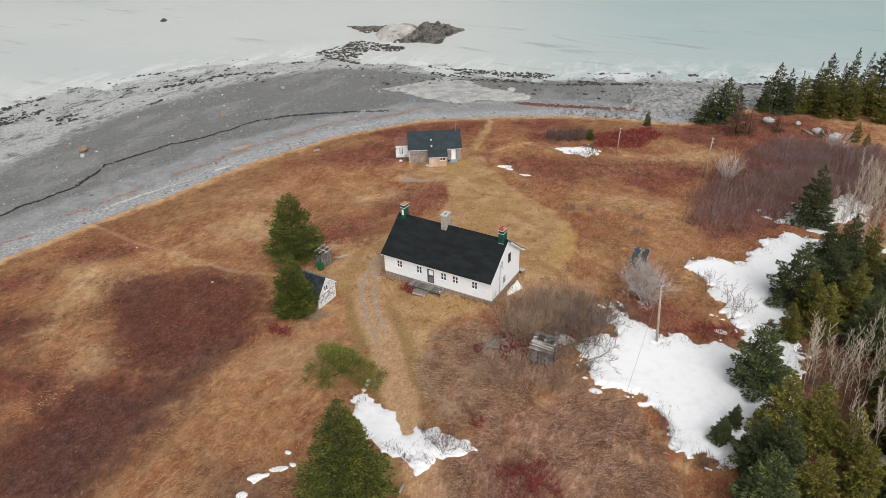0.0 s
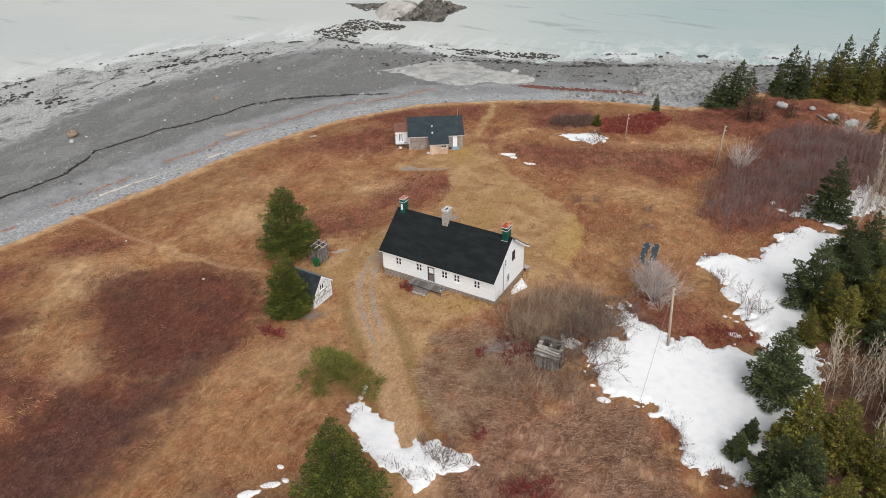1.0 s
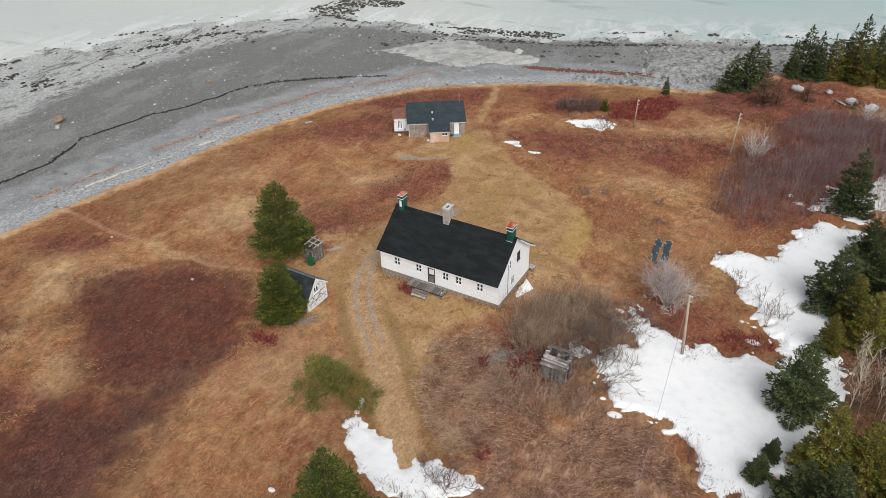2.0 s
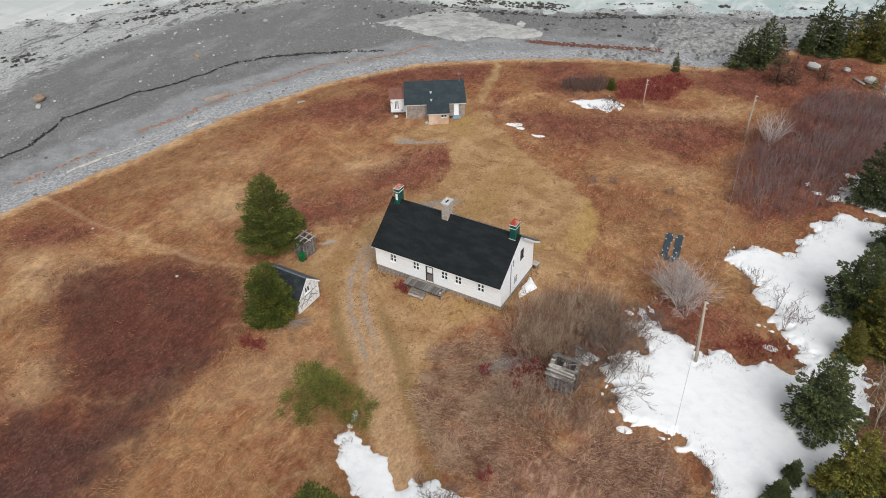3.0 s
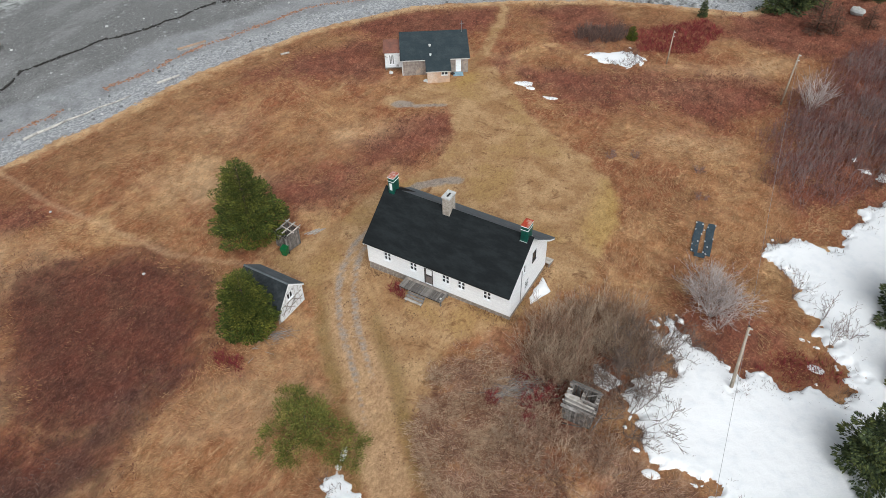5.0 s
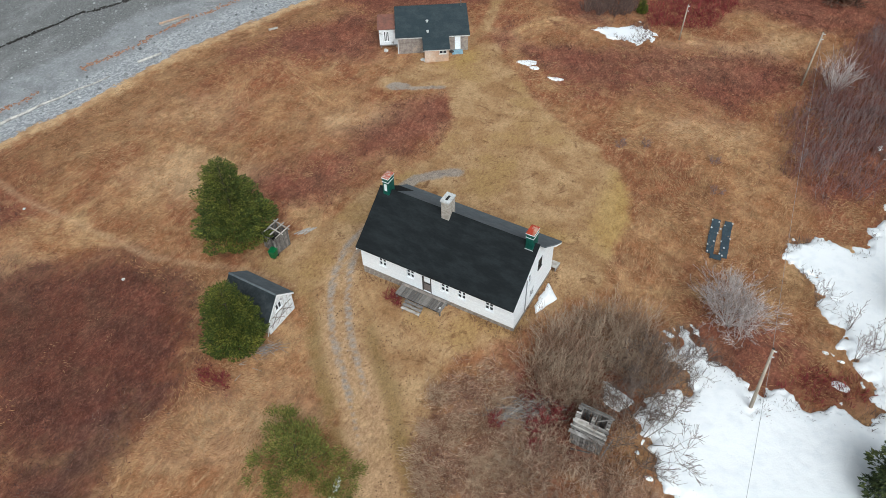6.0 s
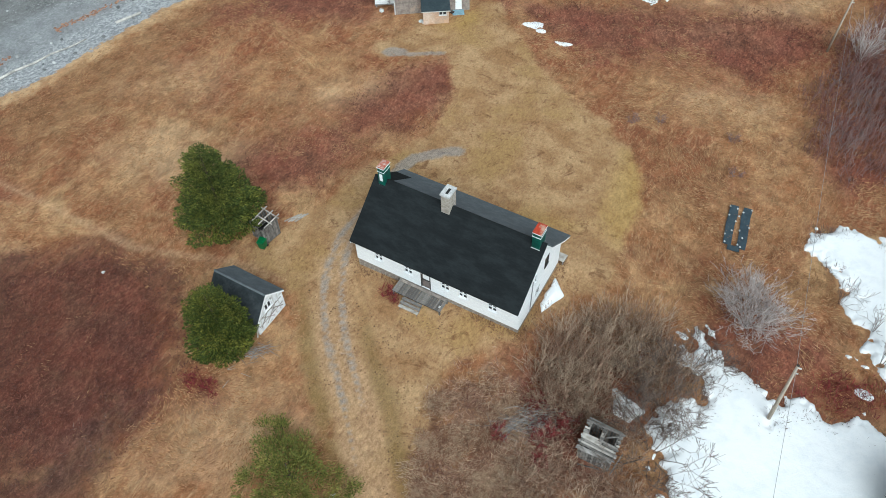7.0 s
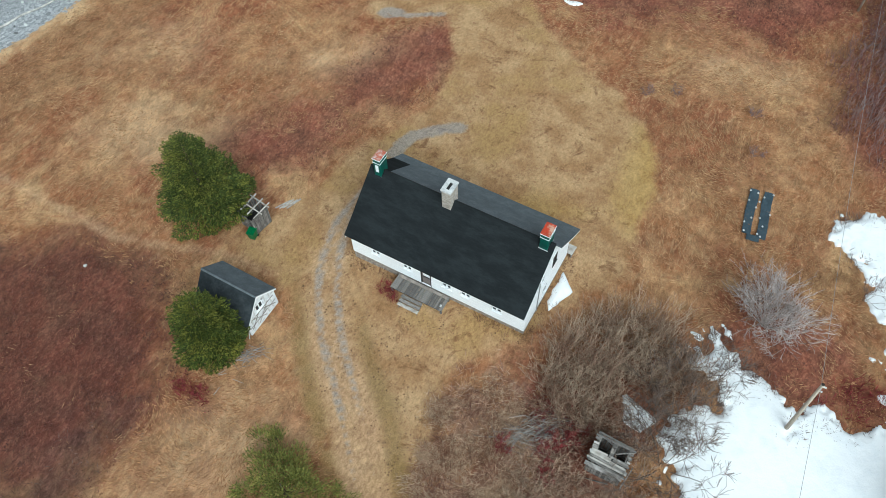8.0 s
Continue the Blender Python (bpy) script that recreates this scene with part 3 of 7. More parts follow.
M = {
    "ground": ground_material(), "water": water_material(), "snow": snow_material(),
    "white": worn("white_painted_boards", (0.85, 0.87, 0.88), (0.79, 0.81, 0.83), 1.2, 9, 0.6, spec=0.35, stretch=(0.4, 0.4, 6)),
    "stone_base": worn("grey_fieldstone", srgb(158, 148, 138), srgb(112, 102, 94), 0.4, 6),
    "shingles": worn("black_asphalt_shingles", (0.0125, 0.0145, 0.0155), (0.0205, 0.0245, 0.026), 1.1, 7, 0.9, spec=0.12, bump=0.5, stretch=(0.5, 1.6, 1)),
    # lighter copy of the black shingles: sky reflection on rear slopes, put into the colour
    "shingles_grey": worn("grey_asphalt_shingles", (0.105, 0.12, 0.13), (0.14, 0.157, 0.17), 0.8, 7, 0.85, bump=0.5),
    "slate_roof": worn("dark_green_grey_roll_roofing", (0.036, 0.05, 0.057), (0.052, 0.066, 0.072), 1.5, 6, 0.92, spec=0.12),
    "green": worn("green_painted_tin", srgb(16, 84, 72), srgb(10, 62, 54), 0.6, 8, 0.5, spec=0.4),
    "rust": worn("rusty_red_tin", srgb(186, 66, 40), srgb(150, 62, 44), 0.25, 9, 0.6, c=srgb(190, 150, 130)),
    "rust_pale": worn("flaking_rusty_tin", srgb(176, 92, 70), srgb(196, 178, 168), 0.25, 9, 0.6),
    "stucco": worn("beige_stucco", srgb(176, 168, 158), srgb(142, 134, 124), 0.3, 9, 0.9),
    "cap": worn("pale_concrete", srgb(206, 206, 204), srgb(178, 178, 176), 0.4, 9, 0.85),
    # black for flue soot and bin wheels, and for interior shade painted on hut floors
    "soot": worn("soot_black", (0.02, 0.02, 0.02), (0.035, 0.033, 0.03), 0.3, 9, 0.95),
    "wood": worn("weathered_grey_wood", srgb(146, 140, 134), srgb(108, 102, 98), 0.5, 10, 0.9, stretch=(1, 6, 1), vary=0.28),
    "hut_wood": worn("dark_weathered_planks", srgb(126, 121, 116), srgb(84, 79, 76), 0.35, 10, 0.95, stretch=(1, 6, 1), c=srgb(150, 146, 142), vary=0.35),
    "peeling": worn("peeling_white_paint", (0.78, 0.80, 0.81), (0.62, 0.64, 0.66), 0.25, 8, 0.75, c=srgb(150, 150, 150)),
    "shed_roof": worn("weathered_black_shingles", (0.024, 0.029, 0.032), (0.045, 0.052, 0.056), 0.7, 7, 0.9, spec=0.15, bump=0.6),
    "pale_rock": worn("smooth_pale_sea_rock", srgb(186, 182, 176), srgb(156, 152, 146), 2.5, 2.5, 0.85, bump=0.5, stretch=(1, 0.3, 1), c=srgb(116, 112, 106)),
    "larch": plant_material("red_brown_dead_needles", srgb(108, 78, 64), srgb(86, 64, 56), srgb(122, 90, 72)),
    "wood_pale": worn("bleached_wood", srgb(182, 176, 168), srgb(150, 142, 134), 0.4, 10, 0.9, vary=0.15),
    "wood_dark": worn("dark_rotten_wood", srgb(70, 64, 60), srgb(50, 46, 44), 0.4, 10, 0.95),
    "cedar": worn("weathered_cedar_shingle", srgb(150, 140, 132), srgb(120, 110, 104), 0.5, 6, 0.9, c=srgb(166, 150, 136)),
    "plywood": worn("tan_plywood", srgb(190, 158, 132), srgb(172, 150, 132), 1.0, 6, 0.85, c=srgb(200, 182, 166)),
    "brown_roof": worn("faded_brown_roofing", srgb(138, 92, 78), srgb(118, 84, 74), 0.6, 6, 0.85),
    "blue": worn("pale_blue_paint", srgb(132, 164, 178), srgb(116, 146, 160), 0.4, 8, 0.6),
    "glass": worn("dark_window_glass", (0.03, 0.035, 0.04), (0.05, 0.055, 0.06), 0.5, 3, 0.2, spec=0.3, bump=0.02),
    "frame_dark": worn("dark_painted_frame", (0.03, 0.028, 0.027), (0.05, 0.045, 0.04), 0.4, 8, 0.6),
    "screen": worn("grey_screen_door", srgb(120, 110, 106), srgb(98, 90, 88), 0.4, 8, 0.7),
    "tarp": worn("blue_grey_tarpaulin", srgb(62, 76, 84), srgb(50, 62, 70), 0.5, 5, 0.5, spec=0.4, bump=0.6),
    "pole": worn("silvered_pole_wood", srgb(176, 164, 148), srgb(150, 138, 124), 0.5, 12, 0.9, stretch=(6, 6, 0.6)),
    "metal": worn("galvanised_steel", (0.42, 0.43, 0.44), (0.35, 0.36, 0.37), 0.3, 9, 0.45, metal=0.7),
    "wire": worn("grey_cable", (0.3, 0.29, 0.29), (0.36, 0.35, 0.35), 0.5, 9, 0.6),
    "plastic_green": worn("green_plastic", srgb(24, 104, 58), srgb(18, 84, 48), 0.3, 9, 0.45),
    "slab": worn("pale_bedrock", srgb(180, 179, 175), srgb(146, 147, 146), 2.2, 3, 0.9, bump=0.9),
    "slab_grey": worn("cracked_grey_bedrock", srgb(158, 158, 155), srgb(104, 105, 104), 0.8, 3, 0.9, bump=1.0, c=srgb(84, 84, 82)),
    "bleached": worn("sun_bleached_wood", srgb(204, 199, 192), srgb(172, 167, 160), 0.4, 10, 0.9),
    "islet": worn("banded_sea_rock", srgb(112, 107, 100), srgb(46, 45, 42), 1.1, 2.5, 0.85, bump=1.0, stretch=(1, 0.3, 1), c=srgb(50, 48, 44)),
    "weed_rock": worn("weed_covered_rock", srgb(56, 54, 50), srgb(92, 89, 84), 0.8, 6, 0.85, bump=0.8),
    "boulder": worn("lichen_boulder", srgb(150, 128, 106), srgb(120, 112, 104), 0.5, 6, 0.9, bump=0.7),
    "pebble": plant_material("beach_stones", srgb(118, 119, 120), srgb(186, 186, 184)),
    "black_weed": plant_material("black_sea_wrack", srgb(34, 33, 32), srgb(60, 56, 52)),
    "orange_weed": plant_material("orange_brown_sea_wrack", srgb(174, 132, 104), srgb(148, 108, 88)),
    "red_weed": plant_material("red_brown_sea_wrack", srgb(128, 86, 72), srgb(100, 72, 64)),
    "grass": plant_material("dry_meadow_grass", srgb(176, 134, 94), srgb(146, 100, 70), srgb(176, 136, 98)),
    "red_twigs": plant_material("red_dwarf_shrub_twigs", srgb(98, 56, 48), srgb(138, 94, 78), srgb(86, 60, 54)),
    "crimson": plant_material("crimson_shrub_twigs", srgb(140, 54, 57), srgb(116, 62, 58)),
    "dark_twigs": plant_material("dark_grey_shrub_twigs", srgb(94, 76, 72), srgb(124, 102, 92)),
    "reed": plant_material("flattened_dead_reeds", srgb(190, 160, 136), srgb(142, 102, 82), srgb(118, 84, 70)),
    "weeds": plant_material("dead_brown_weeds", srgb(112, 80, 60), srgb(140, 106, 78)),
    "bark": worn("conifer_bark", srgb(84, 72, 62), srgb(60, 52, 46), 0.3, 14, 0.95),
    "fir": needle_material("fir_needles", srgb(49, 60, 27), srgb(83, 91, 37), srgb(114, 113, 46)),
    "fir_bright": needle_material("bright_fir_needles", srgb(55, 67, 27), srgb(93, 102, 39), srgb(126, 123, 48)),
    "spruce": needle_material("dark_spruce_needles", srgb(50, 61, 40), srgb(75, 84, 51), srgb(98, 103, 56)),
    "olive": needle_material("olive_conifer_needles", srgb(74, 78, 34), srgb(106, 102, 42), srgb(130, 116, 50)),
    "pine": needle_material("young_pine_needles", srgb(96, 101, 45), srgb(128, 126, 60), srgb(148, 139, 72)),
    "alder": plant_material("brown_alder_twigs", srgb(162, 141, 119), srgb(192, 170, 148), srgb(142, 111, 93)),
    "purple": plant_material("purple_grey_twigs", srgb(122, 105, 103), srgb(148, 131, 129), srgb(130, 94, 88)),
    "rose": plant_material("dull_red_twigs", srgb(126, 90, 84), srgb(150, 114, 106), srgb(118, 80, 74)),
    "silver": plant_material("silver_grey_twigs", srgb(176, 166, 162), srgb(200, 190, 186), srgb(152, 138, 132)),
    "birch": plant_material("pale_birch_bark", srgb(198, 186, 168), srgb(172, 156, 138)),
    "straw": plant_material("pale_straw", srgb(198, 164, 124), srgb(172, 134, 98), srgb(152, 112, 82)),
    "clod": plant_material("dark_earth_clods", srgb(116, 90, 66), srgb(142, 112, 82)),
    "cane": plant_material("bleached_dead_canes", srgb(202, 178, 150), srgb(168, 137, 112), srgb(138, 98, 78)),
    "branch": plant_material("dark_bare_branches", srgb(98, 84, 76), srgb(124, 108, 98)),
    "dead": plant_material("dead_branches", srgb(150, 142, 136), srgb(122, 114, 108)),
}


# ---- ground: one sheet to the horizon ----
def axis(core0, core1, step, mid0, mid1, mid, far):
    a = list(np.arange(core0, core1, step))
    lo, hi = list(np.arange(mid0, core0, mid)), list(np.arange(core1, mid1, mid))
    out_lo = [mid0 - far * k ** 2 for k in range(1, 14)][::-1]
    out_hi = [mid1 + far * k ** 2 for k in range(1, 14)]
    return np.array(out_lo + lo + a + hi + out_hi)


def grid_mesh(xs, ys):
    gx, gy = np.meshgrid(xs, ys)
    n, m = len(xs), len(ys)
    i = (np.arange(m - 1)[:, None] * n + np.arange(n - 1)[None, :]).ravel()
    return gx.ravel(), gy.ravel(), np.stack([i, i + 1, i + n + 1, i + n], 1)


def build_ground():
    xs = axis(-108, 12, 0.46, -186, 40, 0.9, 9)
    ys = axis(26, 150, 0.46, 0, 208, 0.9, 9)
    x, y, f = grid_mesh(xs, ys)
    me = np_mesh("ground", np.stack([x, y, ground_z(x, y)], 1), f, M["ground"], True)
    near = (np.abs(x + 60) < 140) & (np.abs(y - 90) < 130)

    def put(name, fn):
        v = np.full(len(x), -9.0)
        v[near] = np.clip(fn(x[near], y[near]), -9, 9)
        set_attr(me, name, v)

    put("red", lambda a, b: areas(a, b, *RED))
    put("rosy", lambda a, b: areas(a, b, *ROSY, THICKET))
    put("pale", lambda a, b: areas(a, b, *PALE))
    put("bright_red", lambda a, b: areas(a, b, *BRIGHT_RED))
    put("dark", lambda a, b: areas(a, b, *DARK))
    put("reeds", lambda a, b: np.minimum(area_dist(a, b, REEDS), -areas(a, b, oval(-23, 55.8, 3.2, 2.4, 40), oval(-6.8, 51.6, 1.4, 2.4, 20))))
    put("golden", lambda a, b: areas(a, b, oval(-30.2, 87.5, 2.2, 6.5, 10), oval(-37, 80, 4, 1.5, 20), oval(-57.5, 106, 1.2, 2.5)))
    put("lawn", lambda a, b: areas(a, b, LAWN, LANE, LANE_FAR))
    put("path", lambda a, b: np.maximum(0.22 - line_dist(a, b, FOOTPATH), 0.42 + 0.45 * smooth(b, 64, 58) - np.minimum(line_dist(a, b, TRACK_A), line_dist(a, b, TRACK_B))))
    put("verge", lambda a, b: 0.55 - np.abs(np.minimum(line_dist(a, b, TRACK_A), line_dist(a, b, TRACK_B)) - 1.75) - np.clip((b - 62) * 0.2, 0, 3))
    put("gravel", lambda a, b: np.maximum.reduce([0.22 - line_dist(a, b, TRACK_A) - np.clip((58 - b) * 0.06, 0, 1), 0.22 - line_dist(a, b, TRACK_B) - np.clip((60 - b) * 0.06, 0, 1),
                                                  0.6 - line_dist(a, b, GRAVEL_BACK), area_dist(a, b, oval(-61.6, 96.3, 1.9, 1.3, 30)) - 0.4, 0.3 - line_dist(a, b, [(-61, 96), (-56.5, 98.4)])]))
    sea = -shore_dist(x, y)
    set_attr(me, "seaward", np.clip(sea, -30, 90))
    set_attr(me, "flats", np.clip(-shingle_dist(x, y), -40, 60))
    return tagged(new("ground", me), "rust and straw coloured spring meadow running down to a grey shingle beach", "ground", kind="structure")


build_ground()


def build_water():
    xs = axis(-260, 60, 4.0, -300, 100, 8.0, 24)
    ys = axis(30, 330, 4.0, 0, 380, 8.0, 24)
    x, y, f = grid_mesh(xs, ys)
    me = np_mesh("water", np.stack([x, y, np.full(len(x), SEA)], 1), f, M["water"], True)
    set_attr(me, "tide", np.clip(tide_dist(x, y), -60, 10))
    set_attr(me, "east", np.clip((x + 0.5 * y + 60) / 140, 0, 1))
    return tagged(new("water", me), "calm pale grey-green sea lapping at the shingle beach", "sea", kind="structure")


build_water()


# ---- snow: lumpy sheets that thin out into the grass ----
def snow_patch(area, depth, step, label, seed, ragged=0.9, wider=0.0):
    a = np.array(area)
    xs = np.arange(a[:, 0].min() - 1, a[:, 0].max() + 1, step)
    ys = np.arange(a[:, 1].min() - 1, a[:, 1].max() + 1, step)
    x, y, f = grid_mesh(xs, ys)
    d = area_dist(x, y, area) + wider + ragged * 2.2 * (fractal(x, y, 2.4, seed) - 0.5) + ragged * 0.8 * (vnoise(x, y, 0.6, seed + 5) - 0.5) + ragged * 0.45 * (vnoise(x, y, 0.34, seed + 6) - 0.5)
    hole = np.maximum(0, fractal(x, y, 3.1, seed + 9) - 0.66) * 9 * (1 - smooth(d, 2.0, 5.0))
    if ragged > 0.3:
        d = d - hole
    z = ground_z(x, y) + depth * smooth(d, -0.25, 1.3) - 0.4 * smooth(d, 0.12, -0.3) + 0.05 + 0.09 * (fractal(x, y, 1.3, seed + 3) - 0.5) * smooth(d, 0, 1)
    keep = (d[f] > -0.34).all(1)
    used = np.unique(f[keep])
    back_index = np.full(len(x), -1)
    back_index[used] = np.arange(len(used))
    cx, cy, cz = x[used].mean(), y[used].mean(), z[used].min()
    me = np_mesh("snow_patch", np.stack([x[used] - cx, y[used] - cy, z[used] - cz], 1), back_index[f[keep]], M["snow"], True)
    ob = new("snow_patch", me)
    ob.location = (cx, cy, cz)
    return tagged(ob, label, "snow", kind="stuff")


snow_patch(SNOW["main"], 0.28, 0.15, "large melting snowfield beside the spruce wood", 21, 1.35, 0.1)
snow_patch(SNOW["near"], 0.22, 0.16, "melting snow patch across the end of the drive", 33, 0.6, 0.22)
snow_patch(SNOW["field"], 0.15, 0.2, "small snow patch among the red shrubs", 41, 1.3, 0.2)
snow_patch(SNOW["wood"], 0.2, 0.22, "broken snow lying under the thicket and the first trees", 43, 2.0, -0.8)
snow_patch(SNOW["hut"], 0.2, 0.14, "snow remnant among bare bushes near the ruined hut", 47, 0.5, 0.1)
for k, (sx, sy, rx, ry, turn) in enumerate(SNOW_SMALL):
    snow_patch(oval(sx, sy, rx, ry, turn), 0.12, 0.13, "thin scrap of leftover snow in the grass", 60 + 7 * k, 0.4 if min(rx, ry) > 0.4 else 0.1, 0.05)
snow_patch([(-32.45, 75.3), (-30.9, 73.75), (-31.3, 72.7), (-31.9, 71.2), (-32.3, 72)], 0.5, 0.08, "heap of roof snow against the gable wall", 203, 0.1)


# ---- rocks ----
def slab_rock(name, area, height, material, label, seed, base=None, step=0.7, rough=0.5, lumpy=0.75, even=0.45, ragged=3.0):
    a = np.array(area)
    xs, ys = np.arange(a[:, 0].min() - 1, a[:, 0].max() + 1, step), np.arange(a[:, 1].min() - 1, a[:, 1].max() + 1, step)
    x, y, f = grid_mesh(xs, ys)
    d = area_dist(x, y, area) + ragged * (fractal(x, y, 6, seed) - 0.5)
    ridge = np.abs(fractal(x + 0.4 * y, y * 2.2, 5, seed + 4) - 0.5) * 2
    crack = np.abs(fractal(x, y, 2.6, seed + 7) - 0.5)
    z0 = ground_z(x, y) if base is None else np.full(len(x), base)
    z = z0 - 0.35 + height * smooth(d, -0.8, 3.5) * (even + lumpy * ridge) - rough * 0.4 * smooth(crack, 0.06, 0.0) + 0.3 * smooth(d, -0.5, 1)
    keep = (d[f] > -0.9).all(1)
    used = np.unique(f[keep])
    idx = np.full(len(x), -1)
    idx[used] = np.arange(len(used))
    c = (x[used].mean(), y[used].mean(), z[used].min())
    me = np_mesh(name, np.stack([x[used] - c[0], y[used] - c[1], z[used] - c[2]], 1), idx[f[keep]], material)
    ob = new(name, me)
    ob.location = c
    return tagged(ob, label, "rock")


for k, (area, hgt) in enumerate(SLABS):
    slab_rock("bedrock_slab", area, hgt, M["slab" if k == 0 else "slab_grey"], "pale cracked bedrock slab rising out of the beach", 300 + k * 11, lumpy=0.45 if k == 0 else 0.7, even=0.6, ragged=8.0)
slab_rock("sea_rock", [(-130.5, 186), (-129.5, 195), (-121, 197), (-117.5, 189), (-118.5, 181), (-124, 181)], 2.6, M["pale_rock"], "smooth pale dome of sea rock in the shallows", 331, SEA, 0.5, 0.3, 0.3, 0.85)
slab_rock("sea_rock", [(-120, 181), (-107.5, 186), (-108, 192), (-108.5, 202), (-114, 204), (-124, 202), (-122, 195), (-119, 190)], 3.4, M["islet"], "dark banded sea rock with upturned strata", 337, SEA, 0.35, 1.8, 0.9, 0.35)
slab_rock("sea_rock", [(-143.5, 190), (-137, 194), (-128, 199), (-127.5, 194), (-135, 188)], 1.6, M["islet"], "low dark ledge of sea rock", 341, SEA, 0.5, 1.0)


def lump(seed, rings=5, sides=8):
    """Corners and faces of a rough stone about one metre wide."""
    rng = np.random.RandomState(seed)
    v, f = [(0, 0, 0.5)], []
    for r in range(1, rings):
        el = math.pi * r / rings
        for s in range(sides):
            az = math.tau * (s + 0.5 * (r % 2)) / sides
            k = 0.5 * (0.75 + 0.45 * rng.rand())
            v.append((k * math.sin(el) * math.cos(az), k * math.sin(el) * math.sin(az), 0.8 * k * math.cos(el)))
    v.append((0, 0, -0.45))
    for s in range(sides):
        f.append((0, 1 + s, 1 + (s + 1) % sides))
        last = 1 + (rings - 2) * sides
        f.append((len(v) - 1, last + (s + 1) % sides, last + s))
    for r in range(rings - 2):
        for s in range(sides):
            a, b = 1 + r * sides + s, 1 + r * sides + (s + 1) % sides
            f += [(a, a + sides, b), (b, a + sides, b + sides)]
    return np.array(v), np.array(f)


def boulder(x, y, size, material, label, seed, base=None):
    v, f = lump(seed, 7, 11)
    ob = new("boulder", np_mesh("boulder", v * np.array([size, size * 0.8, size * 0.75]), f, material))
    ob.matrix_basis = pose(x, y, (z_at(x, y) if base is None else base) + size * 0.22, 0, 0, seed * 37)
    return tagged(ob, label, "boulder")


boulder(-128.4, 83.4, 2.3, M["boulder"], "large brown boulder on the dark shingle", 3)
boulder(-126.0, 81.4, 1.2, M["slab"], "pale boulder next to a large brown one", 4)
boulder(-117.9, 110.1, 1.4, M["boulder"], "rusty boulder alone on the shingle", 5)
boulder(-70.0, 153.8, 1.9, M["slab"], "pale boulder on the beach flats", 6)
boulder(-119.5, 131.8, 1.3, M["slab_grey"], "dark wet boulder near the tide line", 7)
boulder(-203.2, 171.2, 3.0, M["weed_rock"], "lone dark rock out in the sea", 8, SEA - 0.75)
boulder(-14.2, 152.0, 2.3, M["slab"], "pale upright boulder among the red shrubs", 9)
boulder(-5.2, 149.0, 2.0, M["slab"], "grey boulder at the wood's edge", 10)
boulder(-2.0, 146.5, 2.4, M["slab"], "grey boulder at the wood's edge", 11)
boulder(-9.0, 153.0, 1.3, M["slab"], "grey boulder at the wood's edge", 12)


def scatter_lumps(name, xs, ys, sizes, material, label, seed, flat=0.7, base=None, category="stones"):
    v, f = lump(seed, 4, 6)
    n = len(xs)
    rng = np.random.RandomState(seed)
    a = rng.rand(n) * math.tau
    zs = ground_z(xs, ys) if base is None else base + np.zeros(n)
    sx, sy = sizes * (0.7 + 0.6 * rng.rand(n)), sizes * (0.7 + 0.6 * rng.rand(n))
    px = v[None, :, 0] * sx[:, None]
    py = v[None, :, 1] * sy[:, None]
    V = np.stack([xs[:, None] + px * np.cos(a)[:, None] - py * np.sin(a)[:, None], ys[:, None] + px * np.sin(a)[:, None] + py * np.cos(a)[:, None],
                  (zs + sizes * 0.15)[:, None] + v[None, :, 2] * (sizes * flat)[:, None]], 2).reshape(-1, 3)
    F = (f[None] + (np.arange(n) * len(v))[:, None, None]).reshape(-1, 3)
    return tagged(new(name, np_mesh(name, V, F, material)), label, "seaweed" if "wrack" in name else category, kind="stuff")


def along(line, n, spread, rng):
    line = np.array(line, float)
    seg = np.hypot(*(line[1:] - line[:-1]).T)
    t = rng.rand(n) * seg.sum()
    c = np.concatenate([[0], np.cumsum(seg)])
    k = np.clip(np.searchsorted(c, t) - 1, 0, len(seg) - 1)
    u = ((t - c[k]) / seg[k])[:, None]
    p = line[k] * (1 - u) + line[k + 1] * u
    wob = 3.0 * (vnoise(p[:, 0], p[:, 1], 9, 77) - 0.5)
    return p[:, 0] + wob + rng.randn(n) * spread, p[:, 1] + wob * 0.6 + rng.randn(n) * spread


